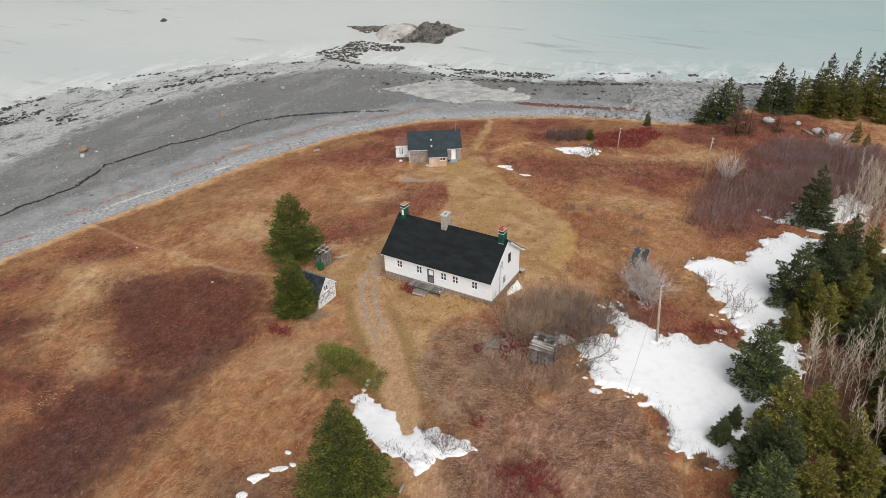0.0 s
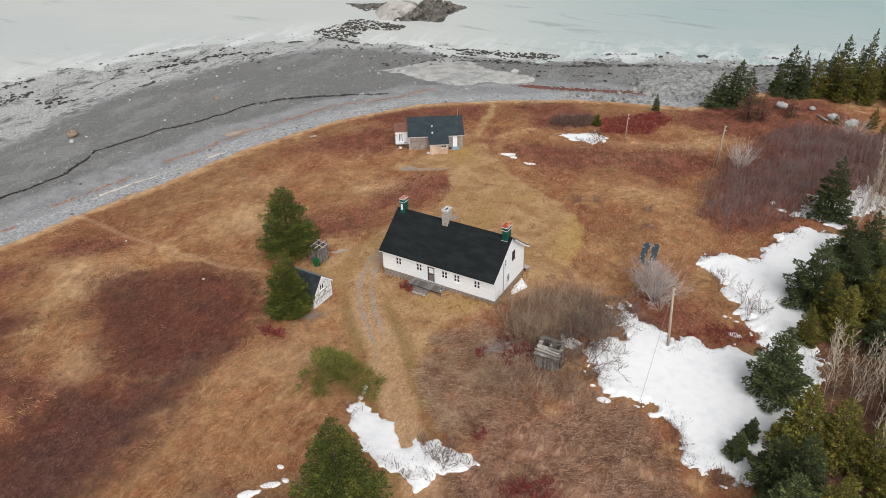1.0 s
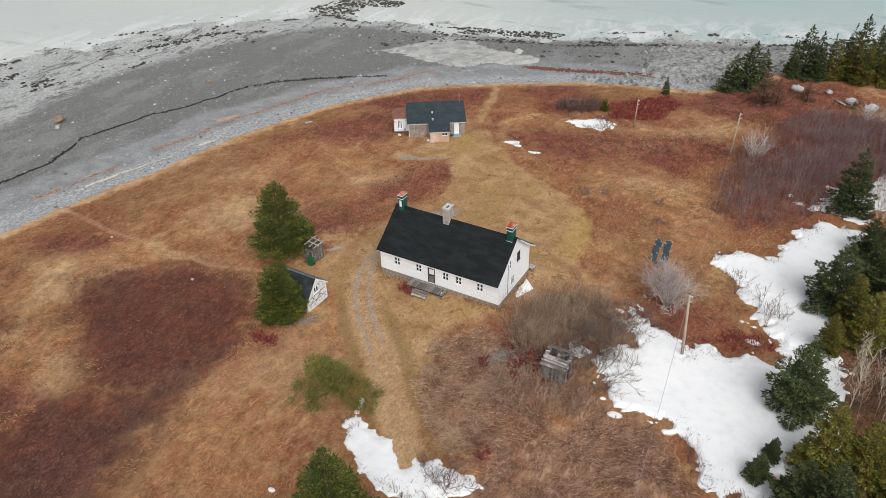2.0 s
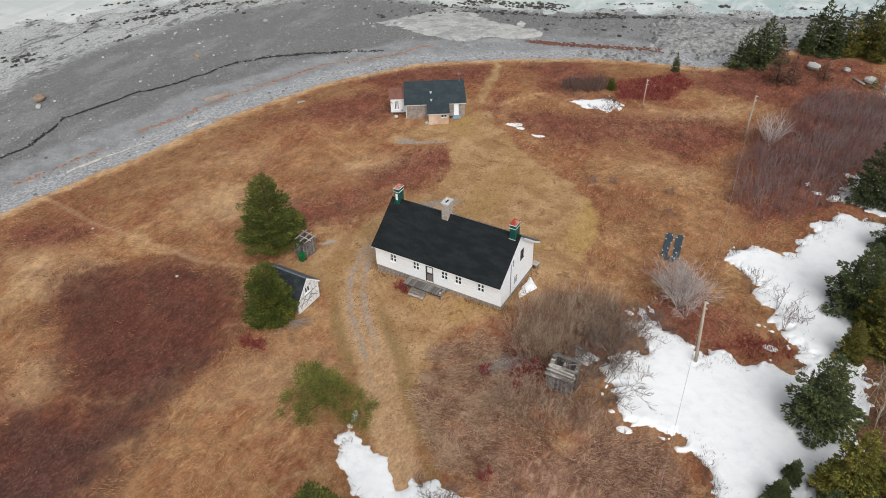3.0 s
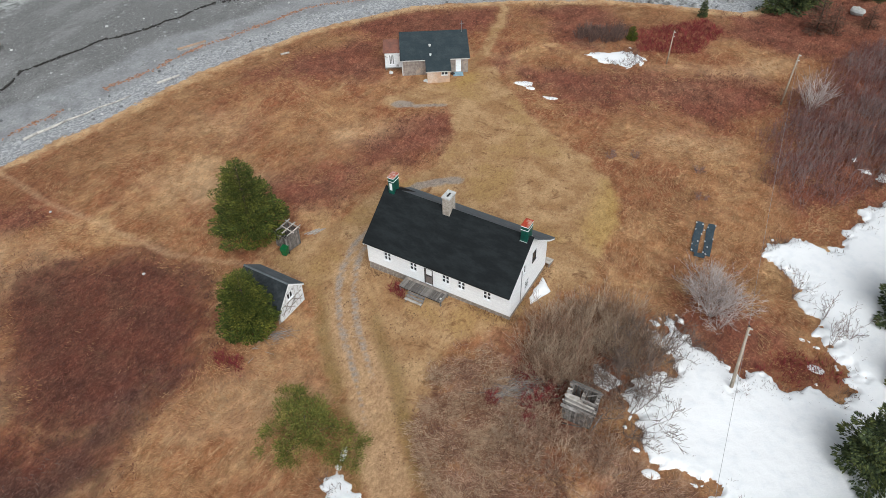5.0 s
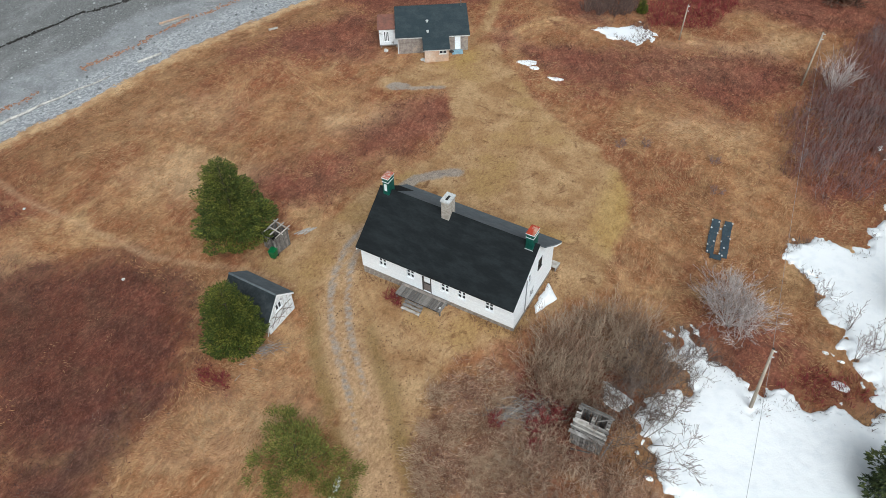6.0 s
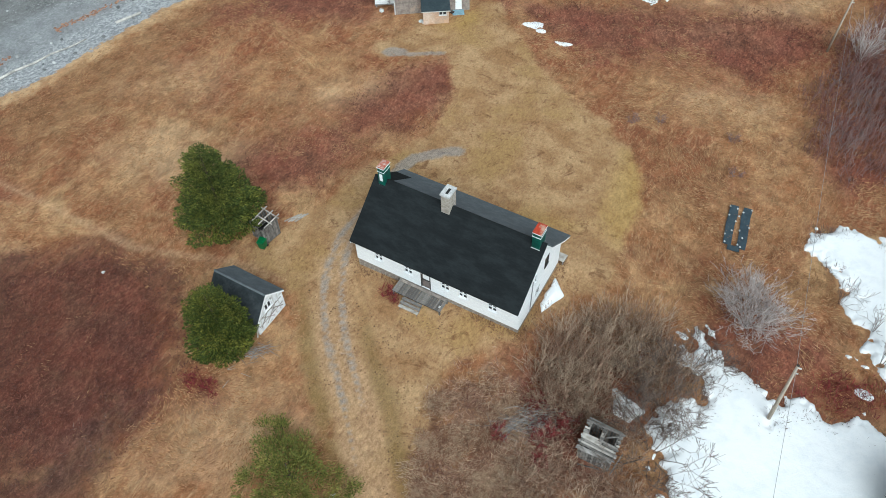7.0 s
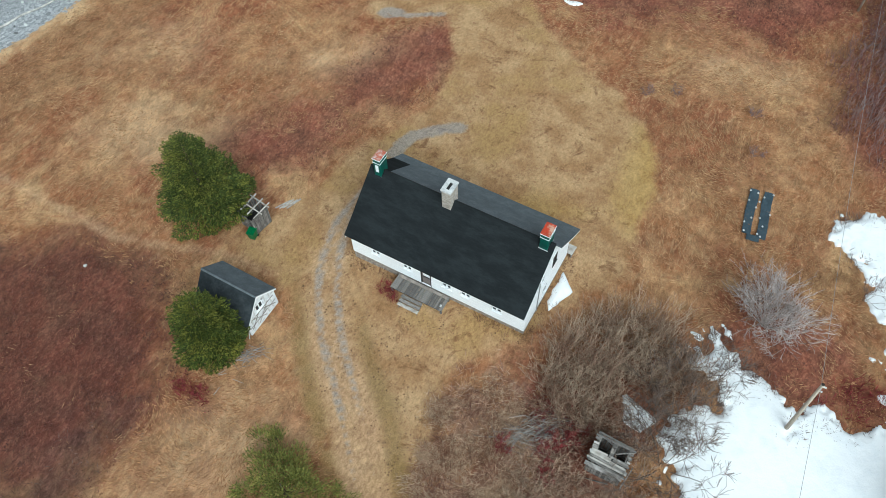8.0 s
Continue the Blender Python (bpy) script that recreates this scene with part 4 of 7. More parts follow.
def build_beach_litter():
    rng = np.random.RandomState(5)
    x, y = rng.uniform(-145, -5, 24000), rng.uniform(30, 190, 24000)
    s, w = -shore_dist(x, y), tide_dist(x, y)
    ok = (s > 0.6) & (w > -3)
    ok &= rng.rand(len(x)) < np.where(s < 6, 0.9, 0.28)
    x, y = x[ok], y[ok]
    scatter_lumps("beach_stones", x, y, 0.16 + 0.5 * rng.rand(len(x)) ** 5, M["pebble"], "loose grey and white stones on the shingle beach", 2, 0.55)
    x, y = rng.uniform(-178, -5, 130000), rng.uniform(40, 205, 130000)
    w = tide_dist(x, y)
    a = 0.62 * x + 0.78 * y
    ok = (w > -5) & (w < 22 - 16 * smooth(x, -105, -80)) & (0.5 * fractal(a * 0.3, w, 2.6, 91) + 0.5 * fractal(a * 0.45, w, 9, 93) > 0.56 + 0.006 * np.abs(w - 7)) & (rng.rand(len(x)) < 0.75)
    ok |= (np.abs(w - 6) < 12) & (rng.rand(len(x)) < 0.02)
    reef = areas(x, y, [(-143.5, 191), (-131, 198.5), (-127, 193), (-133, 187.5), (-138, 188)], [(-134, 162), (-132.6, 169), (-129, 178.5), (-114.5, 180), (-113.5, 174), (-120.5, 169), (-120, 163), (-126, 160)])
    ok |= (reef + 5 * (fractal(x, y, 5, 17) - 0.5) > 0) & (vnoise(x, y, 1.6, 18) > 0.18)
    x, y = x[ok], y[ok]
    scatter_lumps("weed_stones", x, y, 0.24 + 0.85 * rng.rand(len(x)) ** 2.5, M["weed_rock"], "dark weed-covered stones along the tide line", 6, 0.35, np.maximum(ground_z(x, y), SEA - 0.04))
    x, y = rng.uniform(-100, -8, 9000), rng.uniform(136, 186, 9000)
    w = areas(x, y, *[a for a, _ in SLABS])
    ok = (w > -3) & (rng.rand(len(x)) < np.where(x > -60, 0.3, 0.03)) & (shore_dist(x, y) < -0.5)
    x, y = x[ok], y[ok]
    scatter_lumps("bedrock_stones", x, y, 0.4 + 1.1 * rng.rand(len(x)) ** 3, M["slab_grey"], "broken blocks of pale bedrock on the shore", 12, 0.8)

    def gappy(line, n, spread, gap):
        ax, ay = along(line, n, spread, rng)
        ax = ax + 1.3 * (vnoise(ax, ay, 3.1, 64) - 0.5)
        ok = vnoise(ax, ay, 2.2, 61) * 0.5 + vnoise(ax, ay, 8, 62) * 0.5 > gap
        return ax[ok], ay[ok]

    bx, by = gappy([(-115.6, 50.0), (-114.9, 67.7), (-117.2, 81.3), (-114.6, 92.5), (-110.7, 103.9), (-107.6, 112)], 1300, 0.15, 0.27)
    tx_, ty_ = gappy([(-107.6, 112), (-105.8, 115.7), (-96.4, 123.2), (-88, 128)], 420, 0.3, 0.5)
    bx, by = np.concatenate([bx, tx_]), np.concatenate([by, ty_])
    scatter_lumps("sea_wrack", bx, by, 0.14 + 0.3 * rng.rand(len(bx)), M["black_weed"], "black line of washed-up seaweed on the beach", 8, 0.3)
    ox, oy = gappy([(-107.9, 45), (-105.2, 65.3), (-103.6, 81.9), (-100.1, 92.3), (-97.9, 106.0), (-92.6, 117.5), (-84.5, 128.1), (-80.2, 136.4)], 1700, 0.24, 0.34)
    scatter_lumps("sea_wrack", ox, oy, 0.12 + 0.26 * rng.rand(len(ox)), M["orange_weed"], "orange-brown line of dried seaweed on the upper beach", 9, 0.25)
    ox, oy = gappy([(-66, 145), (-54.6, 148.0), (-46, 150.5), (-39, 152.6)], 900, 0.5, 0.3)
    scatter_lumps("sea_wrack", ox, oy, 0.2 + 0.4 * rng.rand(len(ox)), M["red_weed"], "red-brown band of dried seaweed below the slabs", 10, 0.25)


build_beach_litter()


def log(points, r, label, material, name="driftwood_log"):
    ob = empty(name, points[0][0], points[0][1], z_at(*points[0][:2]), 0, label, "driftwood")
    o = Vector((points[0][0], points[0][1], z_at(*points[0][:2])))
    ws = [Vector((p[0], p[1], z_at(p[0], p[1]) + r)) - o for p in points]
    for k, (a, b) in enumerate(zip(ws, ws[1:])):
        part("log_length", tube(a, b, r * (1 - 0.09 * k), r * (0.91 - 0.09 * k), 7), material, ob, smooth_shade=True)


log([(-101.9, 68.5), (-101.6, 70.4), (-101.0, 72.2), (-100.6, 74.4), (-99.7, 76.4), (-99.3, 78.6), (-98.3, 80.6), (-97.7, 82.8)], 0.2, "long bleached driftwood trunk at the top of the beach", M["bleached"])
log([(-97, 87), (-95.6, 90)], 0.18, "bleached driftwood branch on pale pebbles", M["bleached"])
log([(-102, 96.0), (-100.0, 100.0)], 0.16, "weathered plank washed up on the beach", M["plywood"])
log([(-101.4, 95.8), (-99.6, 99.6)], 0.13, "bleached pole washed up beside a plank", M["wood_pale"])
log([(-7.8, 149.5), (-5.9, 147.4)], 0.2, "fallen silver log at the wood's edge", M["wood_pale"])
log([(-6.0, 113.4), (-5.0, 111.5)], 0.1, "thin fallen log in the thicket", M["wood_pale"])
log([(-27.0, 38.8), (-27.3, 40.1)], 0.13, "short white post lying in the grass", M["wood_pale"])
log([(-85.5, 100.6), (-84.7, 101.6)], 0.16, "bleached stump near the beach edge", M["wood_pale"])
for k, (lx, ly) in enumerate([(-67.5, 57.1), (-84.7, 59.5)]):
    boulder(lx, ly, 0.34, M["cap"], "small white stone showing in the meadow", 40 + k)


# ---- buildings ----
def window(parent, place, u0, z0, u1, z1, depth, frame_mat, panes=(2, 2), label="small white casement window with dark panes"):
    """A window in a wall: place(u, n, z) puts points in the wall's space, n going inwards."""
    def bar(name, a0, n0, b0, a1, n1, b1, mat, under, lab=""):
        bm = bmesh.new()
        v = [bm.verts.new(place(a, n, b)) for a in (a0, a1) for n in (n0, n1) for b in (b0, b1)]
        for f in ((0, 1, 3, 2), (4, 6, 7, 5), (0, 4, 5, 1), (2, 3, 7, 6), (0, 2, 6, 4), (1, 5, 7, 3)):
            bm.faces.new([v[i] for i in f])
        return part(name, bm, mat, under, lab)

    bm_parent = bar("window", u0, depth * 0.75, z0, u1, depth * 0.8, z1, M["frame_dark"], parent, label)
    t = 0.055
    for a0, a1, b0, b1 in ((u0, u0 + t, z0, z1), (u1 - t, u1, z0, z1), (u0 + t, u1 - t, z0, z0 + t), (u0 + t, u1 - t, z1 - t, z1)):
        bar("window_frame", a0, -0.02, b0, a1, depth * 0.7, b1, frame_mat, bm_parent)
    bar("window_sill", u0 - 0.05, -0.07, z0 - 0.06, u1 + 0.05, -0.003, z0, frame_mat, bm_parent)
    nu, nz = panes
    wu, wz = (u1 - u0 - 2 * t) / nu, (z1 - z0 - 2 * t) / nz
    for i in range(nu):
        for j in range(nz):
            a, b = u0 + t + i * wu, z0 + t + j * wz
            bar("pane", a + 0.02, depth * 0.45, b + 0.02, a + wu - 0.02, depth * 0.5, b + wz - 0.02, M["glass"], bm_parent)
    for i in range(1, nu):
        a = u0 + t + i * wu
        bar("mullion", a - 0.05, 0.01, z0 + t, a + 0.05, depth * 0.44, z1 - t, frame_mat, bm_parent)
    for j in range(1, nz):
        b = z0 + t + j * wz
        bar("mullion", u0 + t, 0.014, b - 0.02, u1 - t, depth * 0.43, b + 0.02, frame_mat, bm_parent)
    return bm_parent


def roof_slab(profile, x0, x1, thick):
    """A roof plane of constant thickness: profile is a line of (y, z) from eave to ridge."""
    top = [(x0, y, z) for y, z in profile]
    low = [(x0, y, z - thick) for y, z in reversed(profile)]
    return prism(top + low, (x1 - x0, 0, 0))


def chimney(house, x0, y0, x1, y1, z0, z1, kind, at):
    c = Vector(at)
    bx = lambda a0, b0, c0, a1, b1, c1, bev=0.0: box(a0 - c.x, b0 - c.y, c0 - c.z, a1 - c.x, b1 - c.y, c1 - c.z, bevel=bev)
    if kind == "stucco":
        body = part("chimney", bx(x0, y0, z0, x1, y1, z1 - 0.16, 0.02), M["stucco"], house, "beige stuccoed chimney with a pale open cap")
        for a0, b0, a1, b1 in ((x0 - 0.06, y0 - 0.06, x1 + 0.06, y0 + 0.22), (x0 - 0.06, y1 - 0.22, x1 + 0.06, y1 + 0.06), (x0 - 0.06, y0 + 0.22, x0 + 0.24, y1 - 0.22), (x1 - 0.24, y0 + 0.22, x1 + 0.06, y1 - 0.22)):
            part("chimney_cap", bx(a0, b0, z1 - 0.157, a1, b1, z1), M["cap"], body)
        part("flue", bx(x0 + 0.2, y0 + 0.18, z1 - 0.157, x1 - 0.2, y1 - 0.18, z1 - 0.1), M["soot"], body, "sooty open flue")
        return
    body = part("chimney", bx(x0, y0, z0, x1, y1, z1 - 0.1, 0.015), M["green"], house, "green painted tin chimney with white bands and rusty top")
    for zb in (z1 - 0.5,):
        part("band", bx(x0 - 0.03, y0 - 0.03, zb, x1 + 0.03, y1 + 0.03, zb + 0.045), M["white"], body, "white painted band")
    part("flashing", bx(x0 - 0.04, y0 - 0.04, z0, x1 + 0.04, y1 + 0.04, z0 + 0.22), M["cap"], body, "pale metal flashing")
    if kind == "striped":
        part("panel", bx(x0 + 0.16, y0 - 0.02, z0 + 0.7, x1 - 0.16, y0 - 0.003, z1 - 0.7), M["white"], body, "white painted panel")
        part("panel", bx(x0 - 0.02, y0 + 0.25, z0 + 0.7, x0 - 0.003, y1 - 0.25, z1 - 0.7), M["white"], body, "white painted panel")
    part("rim", bx(x0 - 0.05, y0 - 0.05, z1 - 0.1, x1 + 0.05, y1 + 0.05, z1 - 0.03), M["white"], body)
    part("chimney_cap", bx(x0 - 0.04, y0 - 0.04, z1 - 0.03, x1 + 0.04, y1 + 0.04, z1 + 0.03, 0.01), M["rust_pale" if kind == "striped" else "rust"], body, "rusty red tin cap")


def build_farmhouse():
    at = (-40.35, 72.4, 0.0)
    h = empty("farmhouse", *at, 0, "long white wooden farmhouse with a steep black roof and three chimneys", "house")
    X0, X1, Y0, Y1 = -48.05 - at[0], -32.7 - at[0], 68.5 - at[1], 76.3 - at[1]
    front = [(68.03 - at[1], 3.58), (69.5 - at[1], 4.68), (72.67 - at[1], 7.23)]
    rear = [(76.9 - at[1], 4.08), (75.6 - at[1], 4.92), (72.67 - at[1], 7.23)]
    RL = -48.22 - at[0]
    ridge = front[-1][0]
    under = 0.17

    def roofline(y):
        for line in (front, rear):
            for (a, za), (b, zb) in zip(line, line[1:]):
                if min(a, b) - 1e-6 <= y <= max(a, b) + 1e-6:
                    return za + (zb - za) * (y - a) / (b - a) - under
        return 3.5

    th = 0.22
    fx = lambda x: x - at[0]
    win = [(fx(c) - 0.41, 1.84, fx(c) + 0.41, 2.9) for c in (-45.75, -42.85, -39.35, -37.7, -35.05)]
    door = (fx(-41.18) - 0.46, 0.86, fx(-41.18) + 0.46, 2.9)
    fp = lambda u, n, z: (u, Y0 + n, z)
    part("front_wall", wall(X0, X1, 0.8, lambda u: roofline(Y0), [], win + [door], th, fp), M["white"], h)
    part("rear_wall", wall(X0, X1, 0.8, lambda u: roofline(Y1), [], [], th, lambda u, n, z: (u, Y1 - n, z)), M["white"], h)
    gwin = [(72.85 - at[1], 3.95, 73.62 - at[1], 5.1), (70.97 - at[1], 4.0, 71.4 - at[1], 5.08), (71.5 - at[1], 1.5, 72.28 - at[1], 2.6)]
    gp = lambda u, n, z: (X1 - n, u, z)
    cuts = [ridge, front[1][0], rear[1][0]]
    part("gable_wall", wall(Y0 + th, Y1 - th, 0.8, roofline, cuts, gwin, th, gp), M["white"], h)
    part("gable_wall", wall(Y0 + th, Y1 - th, 0.8, roofline, cuts, [], th, lambda u, n, z: (X0 + n, u, z)), M["white"], h)
    for o in win:
        window(h, fp, *o, th, M["white"], (2, 2))
    window(h, gp, *gwin[0], 0.07, M["frame_dark"], (1, 2), "dark upper window in the gable")
    window(h, gp, *gwin[1], 0.07, M["peeling"], (1, 2), "narrow shuttered gable window")
    window(h, gp, *gwin[2], 0.07, M["peeling"], (2, 3))
    d = part("door", box(door[0] + 0.07, Y0 + 0.08, door[1], door[2] - 0.07, Y0 + 0.13, door[3] - 0.07), M["screen"], h, "grey screen door in a dark frame")
    part("door_frame", box(door[0], Y0 - 0.02, door[1], door[0] + 0.068, Y0 + 0.16, door[3]), M["frame_dark"], d)
    part("door_frame", box(door[2] - 0.068, Y0 - 0.02, door[1], door[2], Y0 + 0.16, door[3]), M["frame_dark"], d)
    part("door_frame", box(door[0] + 0.068, Y0 - 0.02, door[3] - 0.068, door[2] - 0.068, Y0 + 0.16, door[3]), M["frame_dark"], d)
    part("door_rail", box(door[0] + 0.1, Y0 + 0.05, 1.82, door[2] - 0.1, Y0 + 0.077, 1.94), M["frame_dark"], d)
    part("door_panel", box(door[0] + 0.16, Y0 + 0.06, 2.02, door[2] - 0.16, Y0 + 0.077, 2.7), M["white"], d, "pale upper door panel")
    part("door_handle", tube((door[2] - 0.14, Y0 + 0.07, 1.85), (door[2] - 0.14, Y0, 1.85), 0.02, 0.02), M["metal"], d)
    # fieldstone base in single stones along the two seen sides, over a recessed core
    part("foundation", box(X0 + 0.12, Y0 + 0.12, -0.6, X1 - 0.12, Y1 - 0.12, 0.797), M["stone_base"], h)
    rng = random.Random(4)
    stone = None
    for side in (0, 1):
        u, end = (X0 + 0.03, X1 - 0.03) if side == 0 else (Y0 + 0.03, Y1 - 0.03)
        for row in range(3):
            p = u
            while p < end - 0.2:
                w = min(rng.uniform(0.35, 0.7), end - p)
                m = pose(p + w / 2, Y0 + 0.1, -0.11 + 0.36 * row) if side == 0 else pose(X1 - 0.1, p + w / 2, -0.11 + 0.36 * row, 0, 0, 90)
                if stone is None:
                    stone = part("foundation_stone", box(-0.5, -0.07, -0.18, 0.5, 0.1, 0.18, bevel=0.03), M["stone_base"], h)
                    s = stone
                else:
                    s = new("foundation_stone", stone.data)
                    s.parent = h
                s.matrix_basis = m @ Matrix.Diagonal((w - 0.03, 1, rng.uniform(0.93, 1.05), 1))
                p += w
    part("roof", roof_slab(front, RL, -32.64 - at[0], 0.14), M["shingles"], h, "black shingled front slope, faintly mottled")
    # the rear slope's grey stands for sky sheen on the same black shingles
    part("roof", roof_slab(rear, RL, -32.2 - at[0], 0.14), M["shingles_grey"], h, "faded grey shingled rear slope with a flared eave")
    # dark area by the left chimney: shade laid on as a thin black sheet
    part("roof_patch", roof_slab([(y, z + 0.012) for y, z in rear[1:]], RL, -46.6 - at[0], 0.01), M["shingles"], h, "newer black shingles patched in beside the chimney")
    rid = part("ridge_cap", prism([(RL, ridge - 0.16, 7.12), (RL, ridge, 7.27), (RL, ridge + 0.16, 7.12)], (15.58, 0, 0)), M["shingles"], h)
    for x, line in ((-32.695 - at[0], front), (-32.28 - at[0], rear), (RL + 0.06, front), (RL + 0.06, rear)):
        low = [(y, z - 0.145) for y, z in line]
        part("rake_board", roof_slab(low, x, x + 0.05, 0.2), M["white"], h)
    part("fascia", box(X0 - 0.1, front[0][0] + 0.06, 3.33, X1 + 0.02, front[0][0] + 0.09, 3.44), M["white"], h)
    part("soffit", box(X0 - 0.1, front[0][0] + 0.092, 3.35, X1 + 0.02, Y0 - 0.003, 3.39), M["white"], h)
    part("downpipe", tube((X1 + 0.06, 70.55 - at[1], 0.8), (X1 + 0.06, 70.55 - at[1], 4.9), 0.04, 0.04, 8), M["metal"], h, "thin grey pipe on the gable wall")
    chimney(h, -41.62, 72.05, -40.88, 73.2, 6.7, 8.8, "stucco", at)
    chimney(h, -33.72, 72.15, -33.06, 73.2, 6.6, 8.6, "plain", at)
    chimney(h, -47.62, 72.2, -47.02, 73.15, 6.6, 8.78, "striped", at)


build_farmhouse()


def build_deck():
    x0, x1, y0, y1, top = -43.65, -39.0, 67.0, 68.42, 0.8
    d = empty("porch_deck", x0, y0, 0, 0, "weathered grey plank deck with steps before the farmhouse door", "deck")
    L, W = x1 - x0, y1 - y0
    for y in (0.1, W / 2, W - 0.1):
        part("joist", box(0.05, y - 0.04, top - 0.2, L - 0.05, y + 0.04, top - 0.045), M["wood_dark"], d)
    for x in (0.12, L / 2, L - 0.12):
        for y in (0.1, W - 0.1):
            part("post", box(x - 0.06, y - 0.06, -0.3, x + 0.06, y + 0.06, top - 0.203), M["wood"], d)
    n, first = 34, None
    rng = random.Random(9)
    for k in range(n):
        w = L / n
        if first is None:
            first = part("plank", box(-w / 2 + 0.006, 0, -0.04, w / 2 - 0.006, W, 0, bevel=0.006), M["hut_wood"], d)
            p = first
        else:
            p = new("plank", first.data)
            p.parent = d
        p.matrix_basis = pose((k + 0.5) * w, rng.uniform(-0.03, 0.03), top + rng.uniform(-0.008, 0.008), 0, 0, rng.uniform(-0.5, 0.5))
    part("board", box(0.2, W - 0.3, top + 0.012, L - 0.2, W - 0.06, top + 0.05), M["cedar"], d, "brownish board lying along the house wall")
    for k, y in enumerate((-0.05, -0.36, -0.67)):
        z = top - 0.12 * (k + 1)
        for j in range(2):
            part("tread", box(1.15, y - 0.27 + j * 0.145, z - 0.04, 3.0, y - 0.135 + j * 0.145, z, bevel=0.006), M["wood_pale" if k == 2 else "wood"], d)
    for x in (1.28, 2.87):
        part("stringer", prism([(x, 0.0, 0.5), (x, -0.95, -0.1), (x, -0.95, 0.1), (x, 0.0, 0.75)], (0.05, 0, 0)), M["wood"], d)
    part("block", box(L - 0.35, 0.3, top + 0.012, L - 0.2, 0.5, top + 0.1, bevel=0.02), M["cap"], d, "pale block lying on the deck")


build_deck()


def build_stoop():
    s = empty("rear_steps", -32.9, 76.5, 0.3, 0, "weathered wooden steps stacked beside the rear corner", "steps")
    for k in range(4):
        part("step_board", box(-0.3, 0.0 + 0.28 * k, 0.5 - 0.09 * k, 0.6, 0.24 + 0.28 * k, 0.56 - 0.09 * k, bevel=0.008), M["wood_pale"], s)
    for x in (-0.22, 0.5):
        part("side_board", prism([(x, 0, -0.2), (x, 1.1, -0.2), (x, 1.1, 0.2), (x, 0, 0.49)], (0.05, 0, 0)), M["wood"], s)


build_stoop()


def build_shed():
    x0, x1 = -56.1, -51.15
    s = empty("garden_shed", -53.6, 60.2, 0, 0, "small black-roofed shed with a peeling white gable", "shed")
    f, r, b = (58.45 - 60.2, 1.3), (0.05, 3.5), (62.15 - 60.2, 1.9)
    L0, L1 = x0 + 53.6, x1 + 53.6
    part("roof", roof_slab([f, r], L0 - 0.1, L1 + 0.15, 0.08), M["shed_roof"], s, "black shingled front slope")
    # rear slope and ridge take the lighter copy with sky sheen in its colour
    part("roof", roof_slab([b, r], L0 - 0.1, L1 + 0.15, 0.08), M["shingles_grey"], s, "worn grey shingled rear slope")
    part("ridge_cap", prism([(L0 - 0.1, -0.07, 3.42), (L0 - 0.1, 0.05, 3.54), (L0 - 0.1, 0.17, 3.42)], (L1 - L0 + 0.25, 0, 0)), M["shingles_grey"], s)
    line = lambda y: (f[1] + (r[1] - f[1]) * (y - f[0]) / (r[0] - f[0]) if y < r[0] else b[1] + (r[1] - b[1]) * (y - b[0]) / (r[0] - b[0])) - 0.1
    ya, yb = f[0] + 0.15, b[0] - 0.15
    gp = lambda u, n, z: (L1 - n, u, z)
    part("gable_wall", wall(ya, yb, -0.3, line, [r[0]], [(-0.35, 1.5, 0.45, 2.3)], 0.1, gp), M["peeling"], s, "white boarded gable with flaking paint")
    part("gable_wall", wall(ya, yb, -0.3, line, [r[0]], [], 0.1, lambda u, n, z: (L0 + n, u, z)), M["wood"], s)
    part("side_wall", box(L0 + 0.1, ya, -0.3, L1 - 0.1, ya + 0.1, line(ya)), M["wood"], s)
    part("side_wall", box(L0 + 0.1, yb - 0.1, -0.3, L1 - 0.1, yb, line(yb)), M["wood"], s)
    window(s, gp, -0.35, 1.5, 0.45, 2.3, 0.1, M["white"], (2, 1), "small window in the shed gable")
    for u in (-1.1, -0.62, 0.7, 1.2):
        part("batten", box(L1 + 0.003, u - 0.05, 0.0, L1 + 0.03, u + 0.05, max(0.6, line(u) - 0.1)), M["cap"], s)
    for z in (0.55, 1.28):
        part("batten", box(L1 + 0.004, ya + 0.15, z - 0.04, L1 + 0.024, yb - 0.25, z + 0.04), M["wood"], s)
    for (ua, za), (ub, zb) in (((-1.3, 0.3), (-0.2, 1.4)), ((-0.5, 0.1), (0.9, 1.5)), ((1.5, 0.2), (0.2, 1.3)), ((0.4, 0.1), (-0.9, 1.3))):
        part("brace", prism([(L1 + 0.032, ua, za - 0.05), (L1 + 0.032, ub, zb - 0.05), (L1 + 0.032, ub, zb + 0.05), (L1 + 0.032, ua, za + 0.05)], (0.02, 0, 0)), M["wood"], s)
    for p0, p1 in (((L1 + 0.11, f[0], f[1]), (L1 + 0.11, r[0], r[1])), ((L1 + 0.11, b[0], b[1]), (L1 + 0.11, r[0], r[1]))):
        a, c = Vector(p0), Vector(p1)
        part("rake_board", prism([a - Vector((0, 0, 0.1)), c - Vector((0, 0, 0.1)), c - Vector((0, 0, 0.28)), a - Vector((0, 0, 0.28))], (0.045, 0, 0)), M["white"], s)
    part("prop", tube((L1 + 0.05, ya - 0.35, -0.1), (L1 + 0.1, ya + 0.02, 1.15), 0.05, 0.04), M["wood_pale"], s, "bleached leaning prop")


build_shed()


